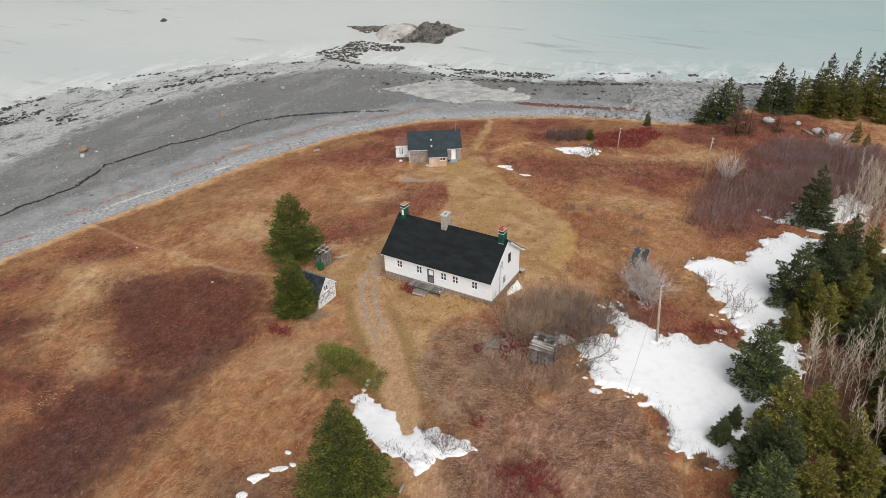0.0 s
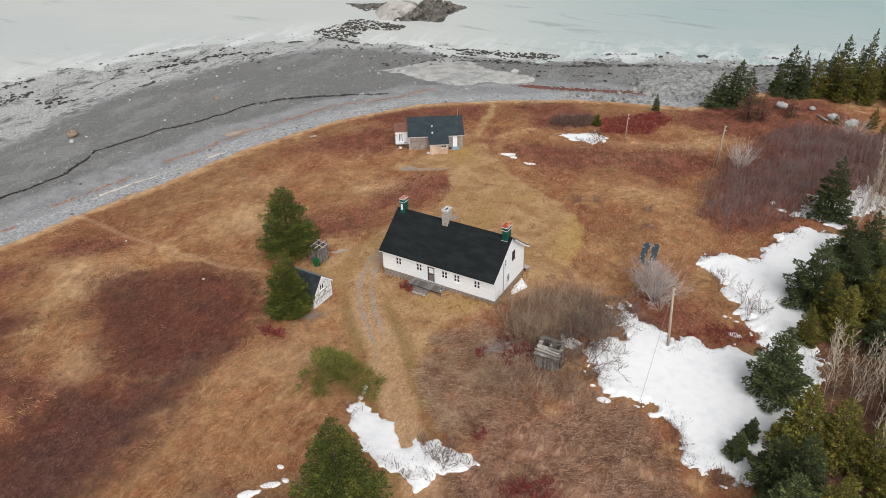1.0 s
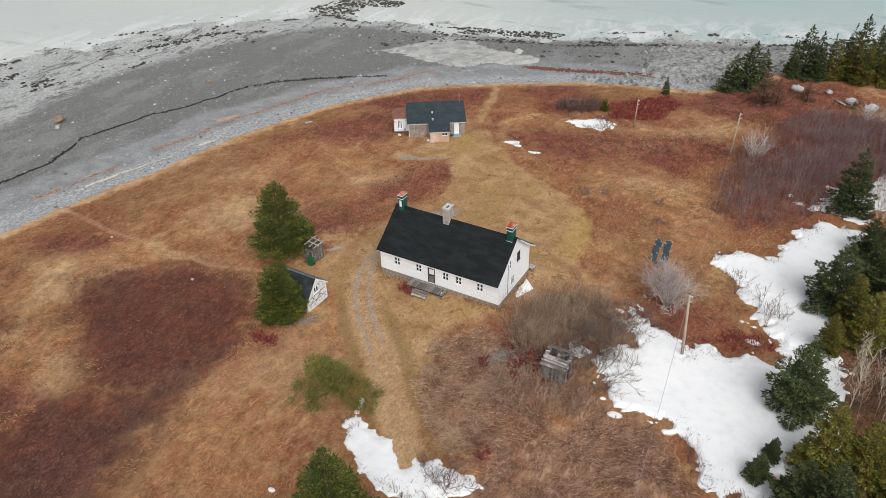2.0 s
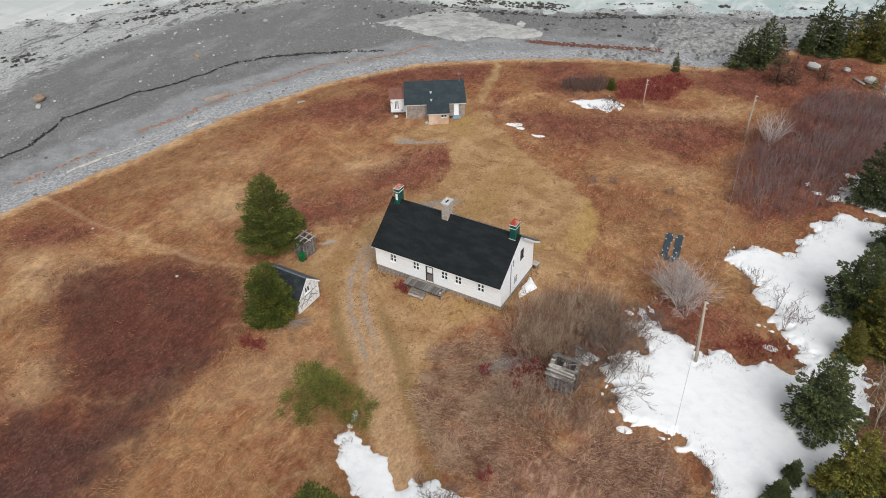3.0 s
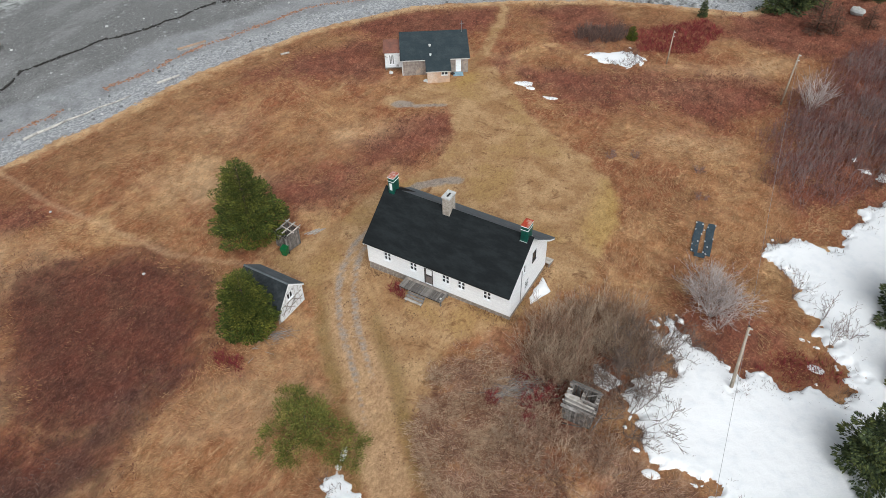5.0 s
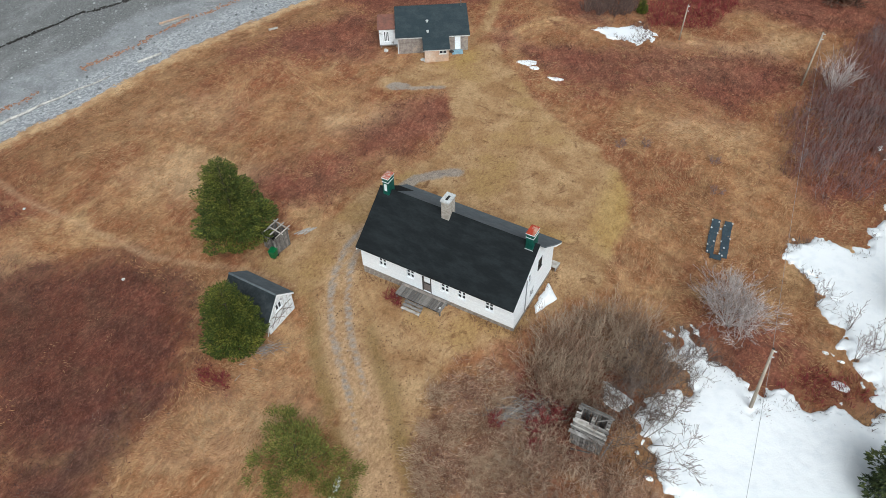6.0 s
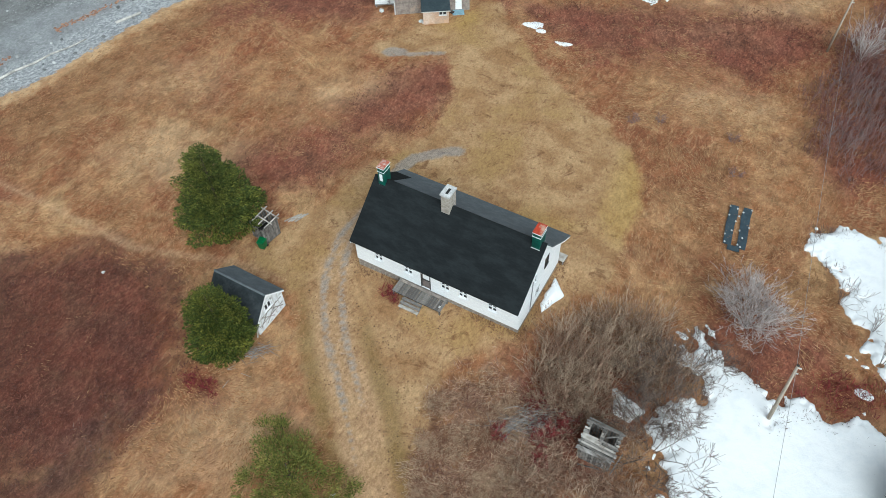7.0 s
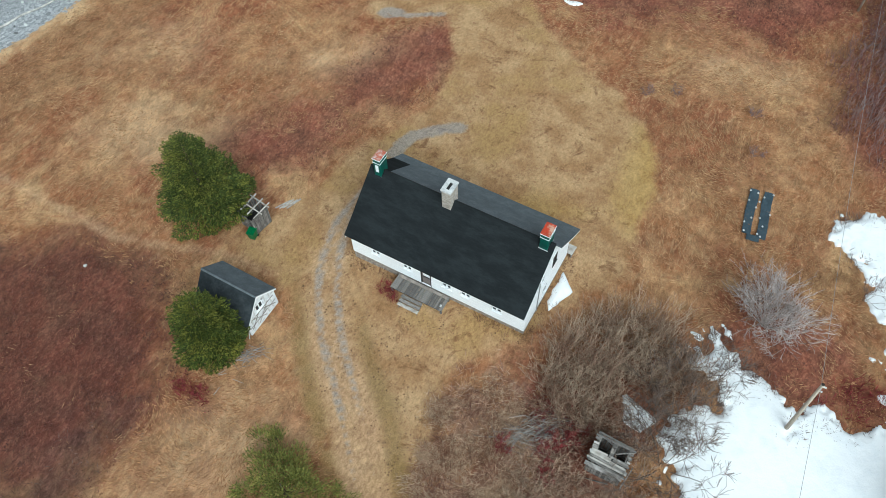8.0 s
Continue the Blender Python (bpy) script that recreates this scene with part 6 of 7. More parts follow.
far_b = make_conifer("spruce_tree", 8.0, 2.4, 3200, 62, M["spruce"], "slim dark spruce on the point above the sea", "tree", "spruces of the point", shape=0.9, start=0.05, droop=0.22, size=0.5, gaps=0.5)
far_c = make_conifer("olive_fir_tree", 8.0, 2.8, 3800, 63, M["olive"], "yellow-green fir on the point above the sea", "tree", "firs of the point", shape=0.8, round_top=0.1, droop=0.08, size=0.48, gaps=0.4, loose=0.5)
ragged = make_conifer("ragged_spruce_tree", 9.0, 1.7, 1600, 55, M["spruce"], "ragged wind-bent spruce above the sea", "tree", "spruces of the point", shape=0.9, droop=0.2, size=0.5, gaps=0.9)
WOOD = [
    (dark_a, -1.2, 86.2, 1.05, 1.0), (dark_a, -2.4, 68.4, 0.9, 1.1), (dark_b, -1.8, 109.0, 1.1, 1.05), (dark_b, -3.9, 58.6, 0.45, 0.8), (dark_b, -3.2, 61.4, 0.34, 0.9),
    (olive_a, 0.7, 61.8, 1.0, 1.0), (olive_b, 3.5, 62.0, 0.95, 1.0), (olive_b, 2.2, 80.6, 0.95, 1.0), (olive_a, 4.8, 86.0, 0.95, 1.0), (olive_b, 9.0, 72.6, 0.9, 1.0), (dark_a, -0.6, 56.8, 0.72, 1.0),
]
INNER_WOOD = [
    (olive_a, 4.3, 53.0, 0.95, 1.0), (dark_b, 3.2, 95.6, 0.95, 1.0), (dark_a, 1.2, 98.6, 0.66, 1.0), (olive_a, 5.7, 97.6, 0.9, 1.0), (olive_b, -0.9, 78.3, 0.65, 1.0), (dark_a, 2.2, 91.0, 0.85, 1.0),
    (dark_b, 1.4, 56.0, 0.85, 1.0), (dark_a, 1.0, 51.4, 0.9, 1.0), (olive_b, 7.8, 57.5, 0.8, 1.0), (olive_a, 9.5, 81, 1.0, 1.0), (dark_b, 8.6, 91, 1.05, 1.0), (olive_b, 10.5, 70, 0.9, 1.0),
    (olive_b, 6.4, 61.6, 0.85, 1), (dark_b, 9.6, 67.2, 0.85, 1), (dark_a, 12, 76, 1.0, 1), (olive_a, 11.6, 64.6, 0.9, 1), (olive_b, 0.5, 84, 0.85, 1), (dark_b, 6.6, 80.5, 0.9, 1), (olive_a, 12, 94, 1, 1), (dark_a, 13, 62, 1, 1), (olive_b, 9, 66, 0.8, 1), (dark_b, 11, 58, 0.9, 1), (olive_a, 7.6, 51, 0.9, 1), (olive_b, 14, 84, 1, 1),
]
first = {fir_b}
for k, (kind, x, y, s, tall) in enumerate(WOOD + INNER_WOOD):
    m = stand(kind, x, y, s, 47 * k, 0, tall)
    if kind in first:
        copy_thing(kind, m)
    else:
        kind.matrix_basis = m
        first.add(kind)
POINT = [
    (ragged, -17.0, 162.4, 0.62, 10, 6), (far_a, -14.6, 161.2, 1.0, 40, 0), (far_b, -12.6, 162.8, 0.85, 80, 0), (ragged, -10.7, 165.1, 0.95, 10, 8), (ragged, -8.7, 168.1, 1.12, 60, 7), (far_c, -6.6, 161.9, 0.85, 0, 0),
    (far_c, -9.4, 161.0, 0.75, 30, 0), (far_b, -2.6, 171.8, 1.15, 60, 4), (ragged, -0.6, 176.5, 1.25, 100, 8), (ragged, 1.0, 173.5, 1.0, 10, 6), (far_c, 1.6, 165.9, 0.9, 120, 0), (far_c, -1.4, 163.2, 0.8, 20, 0), (far_b, -3.8, 168.2, 0.9, 30, 3),
]
SHORE_TREES = [
    (far_b, -11.7, 159.4, 0.7, 10, 0), (far_a, 3.6, 174.5, 1.1, 45, 0), (far_a, -23.0, 151.0, 0.95, 40, 10), (far_a, -25.6, 148.6, 0.7, 130, 8), (far_a, -20.4, 152.6, 0.7, 200, 4),
    (far_b, -34.9, 141.4, 0.42, 20, 3), (fir_b, -41.6, 127.6, 0.3, 20, 0), (far_c, -4.4, 146.4, 0.24, 0, 0), (far_c, 1.2, 147.0, 0.45, 60, 0), (far_c, 3.0, 142.4, 0.4, 90, 0), (far_a, 6, 168, 1.1, 9, 0), (far_c, 8, 162, 1, 9, 0), (far_c, -4.4, 159.6, 0.8, 9, 0), (far_a, -6, 165.5, 0.95, 9, 0), (far_c, -0.4, 160.4, 0.75, 50, 0), (far_b, -16.2, 159.6, 0.6, 9, 5), (far_c, 4.6, 160.5, 0.85, 150, 0),
]
for k, (kind, x, y, s, turn, lean) in enumerate(POINT + SHORE_TREES):
    m = stand(kind, x, y, s, turn, lean, 1.22 if y > 157 else 1.0)
    if kind in first:
        copy_thing(kind, m)
    else:
        kind.matrix_basis = m
        first.add(kind)


larch = make_conifer("larch_tree", 7.0, 2.6, 1500, 57, M["larch"], "ragged red-brown tree at the wood's edge", "tree", "brown trees of the point", shape=0.8, droop=0.0, size=0.42, gaps=0.9)
larch.matrix_basis = stand(larch, -18.6, 142.6, 0.95, 30)
for x, y, s, turn in ((-16.4, 143.6, 0.7, 100), (-12.0, 147.5, 0.6, 200)):
    copy_thing(larch, stand(larch, x, y, s, turn))


# bare bushes and trees
def grow(stems, height, spread, depth, kids, r0, seed, lift=0.35, bend=0.35):
    """Branch pieces (from, to, radius, radius) of a bare bush."""
    rng = random.Random(seed)
    out = []

    def branch(p, d, length, r, left):
        steps = 3
        for k in range(steps):
            d = (d + Vector((rng.gauss(0, bend), rng.gauss(0, bend), rng.gauss(0, bend) + lift * 0.3)) * 0.35).normalized()
            q = p + d * (length / steps)
            out.append((p.copy(), q.copy(), r, r * 0.78))
            r *= 0.8
            if left and (k > 0 or rng.random() < 0.5):
                for _ in range(kids if k == steps - 1 else max(1, kids - 1)):
                    e = (d + Vector((rng.gauss(0, 0.7), rng.gauss(0, 0.7), rng.gauss(0.12, 0.5)))).normalized()
                    branch(q, e, length * rng.uniform(0.45, 0.72), r * 0.72, left - 1)
            p = q

    for k in range(stems):
        a = math.tau * (k + rng.random() * 0.7) / stems
        s = spread * rng.uniform(0.35, 1.1)
        branch(Vector((0.25 * s * math.cos(a), 0.25 * s * math.sin(a), -0.1)), Vector((s * math.cos(a), s * math.sin(a), 1)).normalized(), height * rng.uniform(0.5, 0.68), r0 * rng.uniform(0.7, 1.1), depth)
    return np.array([[*a, *b, ra, rb] for a, b, ra, rb in out])


def branch_mesh(seg, least=0.012):
    a, b = seg[:, :3], seg[:, 3:6]
    ra, rb = np.maximum(seg[:, 6], least), np.maximum(seg[:, 7], least)
    d = unit(b - a)
    u = unit(np.cross(d, np.where(np.abs(d[:, 2:]) > 0.9, np.array([[1.0, 0, 0]]), np.array([[0, 0, 1.0]]))))
    v = np.cross(d, u)
    rings = []
    for c, r in ((a, ra), (b, rb)):
        for k in range(3):
            t = k * math.tau / 3
            rings.append(c + r[:, None] * (u * math.cos(t) + v * math.sin(t)))
    V = np.stack(rings, 1).reshape(-1, 3)
    i = np.arange(len(seg))[:, None] * 6
    F = np.concatenate([i + np.array([[k, (k + 1) % 3, 3 + (k + 1) % 3, 3 + k]]) for k in range(3)], 1).reshape(-1, 4)
    return V, F


def bush(name, x, y, seg, material, label, category="bush", scale=1.0, turn=0.0, least=0.012, lean=0.0):
    V, F = branch_mesh(seg, least)
    ob = new(name, np_mesh(name, V, F, material))
    ob.matrix_basis = pose(x, y, z_at(x, y), lean, 0, turn) @ Matrix.Scale(scale, 4)
    return tagged(ob, label, category)


def spots_in(areas_, n, seed, apart, bad=None):
    rng = np.random.RandomState(seed)
    pts = []
    a = np.concatenate([np.array(q) for q in areas_])
    lo, hi = a.min(0), a.max(0)
    for _ in range(n * 30):
        p = lo + rng.rand(2) * (hi - lo)
        if max(area_dist(p[:1], p[1:], q)[0] for q in areas_) < 0 or (bad and bad(*p)):
            continue
        if all((p[0] - q[0]) ** 2 + (p[1] - q[1]) ** 2 > apart ** 2 for q in pts):
            pts.append(tuple(p))
            if len(pts) == n:
                break
    return pts


def feathered(seg, per, length, seed):
    """The same bush with a tuft of fine straight twigs at its thin ends."""
    rng = np.random.RandomState(seed)
    thin = seg[seg[:, 7] < np.quantile(seg[:, 7], 0.7)]
    thin = np.repeat(thin, per, 0)
    n = len(thin)
    k = rng.rand(n, 1)
    a = thin[:, :3] * (1 - k) + thin[:, 3:6] * k
    d = unit(unit(thin[:, 3:6] - thin[:, :3]) + rng.randn(n, 3) * 0.4 + np.array([0, 0, 0.55]))
    b = a + d * (length * (0.5 + rng.rand(n, 1)))
    return np.concatenate([seg, np.concatenate([a, b, np.full((n, 2), 0.006)], 1)])


def wands(x, y, high, lean_x, lean_y, seed, side=6, r0=0.014, twig=0.007, fan=0.45):
    """Branch pieces of many upright stems at once: each a bent stem with rising side twigs."""
    rng = np.random.RandomState(seed)
    n = len(x)
    a = np.stack([x, y, ground_z(x, y) - 0.05], 1)
    d0 = unit(np.stack([lean_x, lean_y, np.ones(n)], 1) + rng.randn(n, 3) * 0.1)
    d1 = unit(d0 + rng.randn(n, 3) * 0.16 + np.array([0, 0, 0.12]))
    h = np.asarray(high)[:, None]
    mid = a + d0 * h * 0.5
    top = mid + d1 * h * 0.5
    one = np.ones((n, 1))
    segs = [np.concatenate([a, mid, one * r0, one * r0 * 0.75], 1), np.concatenate([mid, top, one * r0 * 0.7, one * twig], 1)]
    for k in range(side):
        t = 0.28 + 0.7 * rng.rand(n, 1)
        p = np.where(t < 0.5, a + (mid - a) * t * 2, mid + (top - mid) * (t * 2 - 1))
        d = unit(np.where(t < 0.5, d0, d1) + rng.randn(n, 3) * fan + np.array([0, 0, 0.2]))
        segs.append(np.concatenate([p, p + d * h * (0.14 + 0.26 * rng.rand(n, 1)) * (1.25 - 0.6 * t), one * twig, one * twig * 0.7], 1))
    return np.concatenate(segs)


def stuff_of(name, seg, material, label, least):
    V, F = branch_mesh(seg, least)
    return tagged(new(name, np_mesh(name, V, F, material)), label, "bushes", kind="stuff")


def clumps(spots, per, high, splay, seed, **kw):
    """Stems fanning out of clump centres."""
    rng = np.random.RandomState(seed)
    c = np.repeat(np.array(spots), per, 0)
    n = len(c)
    a, r = rng.rand(n) * math.tau, np.sqrt(rng.rand(n))
    tall = np.repeat(0.65 + 0.6 * rng.rand(len(spots)), per) * high * (0.7 + 0.5 * rng.rand(n))
    return wands(c[:, 0] + 0.3 * r * np.cos(a), c[:, 1] + 0.3 * r * np.sin(a), tall, splay * r * np.cos(a), splay * r * np.sin(a), seed + 1, **kw)


low = [grow(6, 1.7, 0.9, 2, 3, 0.03, 90 + k, 0.3) for k in range(4)]
ALDERS = [(-30.1, 65.6), (-30.5, 67.8), (-29.6, 70.6), (-28, 73.2), (-25.5, 74.2), (-22.6, 74.0), (-20.4, 72.6), (-19.6, 70.6), (-20.4, 67.6), (-23.4, 67.4), (-24.6, 64.0), (-28.2, 63.6)]
near_snow = lambda x, y: (-24.2 < x < -21.3 and 65.4 < y < 69.0) or (-25 < x < -21.8 and 61 < y < 63.9)
stuff_of("alder_thicket", clumps(spots_in([ALDERS], 120, 5, 0.55, near_snow), 18, 2.5, 0.8, 6, side=7), M["alder"], "broad thicket of bare grey-brown alders beside the house", 0.0095)
stuff_of("scrub", clumps(spots_in([[(-25.5, 64.8), (-21.4, 66.2), (-20.0, 62), (-19, 58.5), (-23, 56), (-28, 55.5), (-28.6, 59)]], 56, 7, 0.7, near_snow), 16, 1.35, 1.0, 8, side=6, fan=0.6), M["alder"], "low bare brown scrub around the ruined hut", 0.0095)
stuff_of("grey_scrub", clumps(spots_in([[(-30.5, 64.5), (-25.2, 64.2), (-24.8, 60.5), (-27, 57), (-30, 58)]], 26, 17, 0.8), 9, 0.9, 1.4, 18, side=5, fan=0.8), M["reed"], "low tangle of pale leafless stems beside the ruined hut", 0.0095)
rng_t = np.random.RandomState(9)
tx, ty = rng_t.uniform(-21, 12, 26000), rng_t.uniform(96, 148, 26000)
inside = np.maximum(area_dist(tx, ty, THICKET), area_dist(tx, ty, oval(-4, 128, 12, 12))) + 4 * (fractal(tx, ty, 5, 41) - 0.5)
thin = (ty < 119) & (tx > -13.5 + 0.75 * (ty - 103))
keep = (rng_t.rand(len(tx)) < smooth(inside, -1.2, 1.8) * np.where(thin, 0.2, 0.62) * (0.45 + 0.9 * vnoise(tx, ty, 3.2, 43)))
tx, ty = tx[keep], ty[keep]
th = 1.1 + 1.7 * fractal(tx, ty, 6, 44) * smooth(inside[keep], -1.5, 3) + 0.5 * rng_t.rand(len(tx))
rosy_part = fractal(tx, ty, 7, 45) + 0.035 * (-12.5 + 0.3 * (ty - 112) - tx) + 0.1 * rng_t.randn(len(tx)) > 0.62
for mask, seed, name, mat, label, k in ((~rosy_part, 10, "purple_thicket", "purple", "dense purple-grey thicket of bare shrubs at the wood's edge", 1.0), (rosy_part, 11, "rose_thicket", "rose", "dull red bare shrubs mixed into the grey thicket", 0.72)):
    m = int(mask.sum())
    stuff_of(name, wands(tx[mask], ty[mask], th[mask] * k, rng_t.randn(m) * 0.22, rng_t.randn(m) * 0.22, seed, side=6, r0=0.017, twig=0.012), M[mat], label, 0.012)
stuff_of("dark_bush", clumps(spots_in([oval(-45.8, 126.5, 3.9, 2.2, 30)], 34, 29, 0.55), 16, 1.5, 0.5, 30, side=5, r0=0.03, twig=0.02), M["dark_twigs"], "rounded dark purple-grey bush clump in the meadow", 0.018)
silver = feathered(grow(24, 4.8, 0.62, 2, 3, 0.05, 121, 0.35, 0.12), 1, 0.5, 171)
bush("bare_bush", -17.0, 78.2, silver, M["silver"], "large silver-grey bare bush alone in the rusty grass", scale=0.95, turn=40, least=0.011)
bush("bare_bush", -15.9, 77.0, grow(7, 2.4, 0.8, 3, 2, 0.03, 122, 0.2, 0.15), M["silver"], "spreading silver-grey bare bush", turn=90, least=0.011)
bush("bare_bush", -15.4, 118.6, grow(34, 5.4, 0.75, 1, 3, 0.035, 123, 0.25, 0.08), M["silver"], "pale fan-shaped bare bush in the purple thicket", turn=10, least=0.014)
bush("bare_bush", -1.6, 138.5, grow(30, 5.0, 0.75, 1, 3, 0.035, 124, 0.25, 0.08), M["silver"], "pale fan-shaped bare bush at the wood's edge", turn=80, least=0.014)
bush("bare_bush", -19.9, 64.2, feathered(grow(9, 4.0, 1.5, 3, 2, 0.04, 125, 0.1, 0.2), 1, 0.4, 225), M["branch"], "dark wide-spreading bare bush over the snow", scale=1.15, turn=15, least=0.0105)
bush("bare_bush", -20.6, 68.6, feathered(grow(8, 3.4, 1.4, 3, 2, 0.04, 126, 0.1, 0.2), 1, 0.4, 226), M["branch"], "dark wide-spreading bare bush over the snow", scale=1.1, turn=75, least=0.0105)
for k, (x, y) in enumerate([(-21.2, 66.2), (-19.5, 72.3)]):
    bush("bare_bush", x, y, feathered(grow(8, 2.8, 1.2, 3, 2, 0.032, 160 + k, 0.15, 0.2), 1, 0.35, 260 + k), M["branch"], "dark wide-spreading bare bush over the snow", scale=1.1, turn=60 * k, least=0.0105)
bush("bare_bush", -26.2, 45.2, grow(9, 2.6, 0.9, 3, 2, 0.04, 127, 0.3), M["dark_twigs"], "dark bare bush poking through the snow", turn=75, least=0.014)
bush("bare_bush", -10.9, 84.0, grow(5, 2.8, 0.35, 3, 1, 0.03, 128, 0.7, 0.12), M["dark_twigs"], "thin bare sapling standing in the snow", turn=5)
bush("bare_bush", -8.0, 82.5, grow(5, 3.0, 0.35, 3, 1, 0.03, 129, 0.7, 0.12), M["dark_twigs"], "thin bare sapling standing in the snow", turn=50)
bush("bare_bush", -6.9, 79.5, grow(6, 3.0, 0.4, 3, 1, 0.03, 130, 0.7, 0.12), M["dark_twigs"], "thin bare sapling standing in the snow", turn=150)
bush("bare_bush", -5.6, 81.2, grow(5, 3.0, 0.4, 3, 1, 0.03, 131, 0.7, 0.12), M["dark_twigs"], "thin bare sapling standing in the snow", turn=250)
bush("bare_bush", -17.6, 80.2, grow(9, 1.4, 0.9, 2, 2, 0.03, 132, 0.2), M["dead"], "small grey bare bush in the grass", turn=250)
for k, (x, y) in enumerate([(-33.5, 97.2), (-31.2, 98.5), (-24, 99), (-22.5, 94.5)]):
    bush("dwarf_shrub", x, y, low[k % 4], M["purple"], "low purple-grey dwarf shrub in the meadow", "bush", 0.55, 40 * k, 0.016)

for k, (x, y, s) in enumerate([(-43.9, 66.9, 0.5), (-43.3, 66.6, 0.4), (-26.6, 62.2, 0.8), (-26.0, 63.3, 0.7), (-27.4, 61.0, 0.7), (-26.7, 59.6, 0.6), (-28.6, 63.9, 0.6), (-18.8, 46, 0.6), (-17.0, 45.0, 0.7), (-53.2, 52.6, 0.5), (-51.6, 52.8, 0.5), (-24.8, 49.6, 0.6), (-30.2, 60, 0.6)]):
    bush("crimson_bush", x, y, low[k % 4], M["crimson"], "small crimson-twigged bare bush", "bush", s, 50 * k, 0.022)

# brushwood heaps
def brush_heap(x, y, n, size, seed, label, material):
    rng = np.random.RandomState(seed)
    c = rng.randn(n, 3) * np.array([size, size * 0.5, 0.12]) + np.array([0, 0, 0.3])
    d = unit(np.stack([1 + rng.randn(n) * 0.4, rng.randn(n) * 0.5, rng.randn(n) * 0.22], 1))
    L = (0.5 + rng.rand(n)) * size
    seg = np.concatenate([c - d * L[:, None] * 0.5, c + d * L[:, None] * 0.5, np.full((n, 1), 0.028), np.full((n, 1), 0.014)], 1)
    V, F = branch_mesh(seg, 0.012)
    ob = new("brushwood_heap", np_mesh("brushwood_heap", V, F, material))
    ob.matrix_basis = pose(x, y, z_at(x, y), 0, 0, 35 + seed)
    return tagged(ob, label, "brushwood", kind="stuff")


brush_heap(-27.7, 62.8, 120, 1.05, 3, "heap of cut grey branches among crimson shrubs", M["dead"])
brush_heap(-29.0, 61.8, 90, 1.0, 8, "tangle of grey fallen twigs beside the scrub", M["dead"])
brush_heap(-50.3, 57.0, 60, 0.7, 5, "heap of dead branches beside the rounded fir", M["dead"])
brush_heap(-50.6, 54.8, 5, 0.8, 6, "few bleached dead branches in the grass", M["wood_pale"])

# pale birches behind the snow
def birch(seed):
    rng = random.Random(seed)
    seg, p, d, r = [], Vector((0, 0, -0.1)), Vector((0, 0, 1)), 0.055
    for k in range(11):
        d = (d + Vector((rng.gauss(0, 0.06), rng.gauss(0, 0.06), 0.12))).normalized()
        q = p + d * 0.75
        seg.append((*p, *q, r, r * 0.9))
        if k > 2:
            for _ in range(3):
                a = rng.uniform(0, math.tau)
                e = Vector((math.cos(a), math.sin(a), rng.uniform(1.5, 3.2))).normalized()
                m = q + e * rng.uniform(0.5, 1.3) * (1.2 - 0.05 * k)
                seg.append((*q, *m, r * 0.4, r * 0.25))
                for _ in range(3):
                    w = (e + Vector((rng.gauss(0, 0.45), rng.gauss(0, 0.45), 0.2))).normalized()
                    o = q.lerp(m, rng.uniform(0.4, 1.0))
                    seg.append((*o, *(o + w * rng.uniform(0.3, 0.8)), r * 0.2, r * 0.12))
        p, r = q, r * 0.88
    return np.array(seg)


ux, uy = rng_t.uniform(-1, 16, 9000), rng_t.uniform(48, 104, 9000)
keep = rng_t.rand(9000) < 0.5 * smooth(-areas(ux, uy, SNOW["main"]), 0.3, 2.0) * smooth(fractal(ux, uy, 4, 47), 0.3, 0.6)
ux, uy = ux[keep], uy[keep]
stuff_of("understory", wands(ux, uy, 0.8 + 1.3 * rng_t.rand(len(ux)), rng_t.randn(len(ux)) * 0.3, rng_t.randn(len(ux)) * 0.3, 12, side=6, r0=0.014, twig=0.01, fan=0.6), M["dark_twigs"], "dark leafless undergrowth between the trees of the wood", 0.0105)
birches = [birch(140 + k) for k in range(3)]
made_birch = {}
rng_b = random.Random(77)
for k, (x, y) in enumerate(spots_in([[(-0.2, 68.5), (2.7, 66.3), (6.1, 67.5), (9.5, 71), (9, 77), (4, 76), (1, 74)], [(5.5, 63), (9.3, 65), (10, 60), (7, 58.5)], [(1, 102), (3, 120), (12, 130), (18, 112), (9, 99)]], 150, 19, 0.55)):
    kind = k % 3
    m = pose(x, y, z_at(x, y), rng_b.uniform(-5, 5), rng_b.uniform(-5, 5), rng_b.uniform(0, 360)) @ Matrix.Scale(rng_b.uniform(0.7, 1.05), 4)
    if kind not in made_birch:
        V, F = branch_mesh(birches[kind], 0.0125)
        made_birch[kind] = tagged(new("birch_tree", np_mesh("birch_tree", V, F, M["birch"])), "slender leafless pale birch in the wood", "tree", "birches of the wood")
        made_birch[kind].matrix_basis = m
    else:
        copy_thing(made_birch[kind], m)


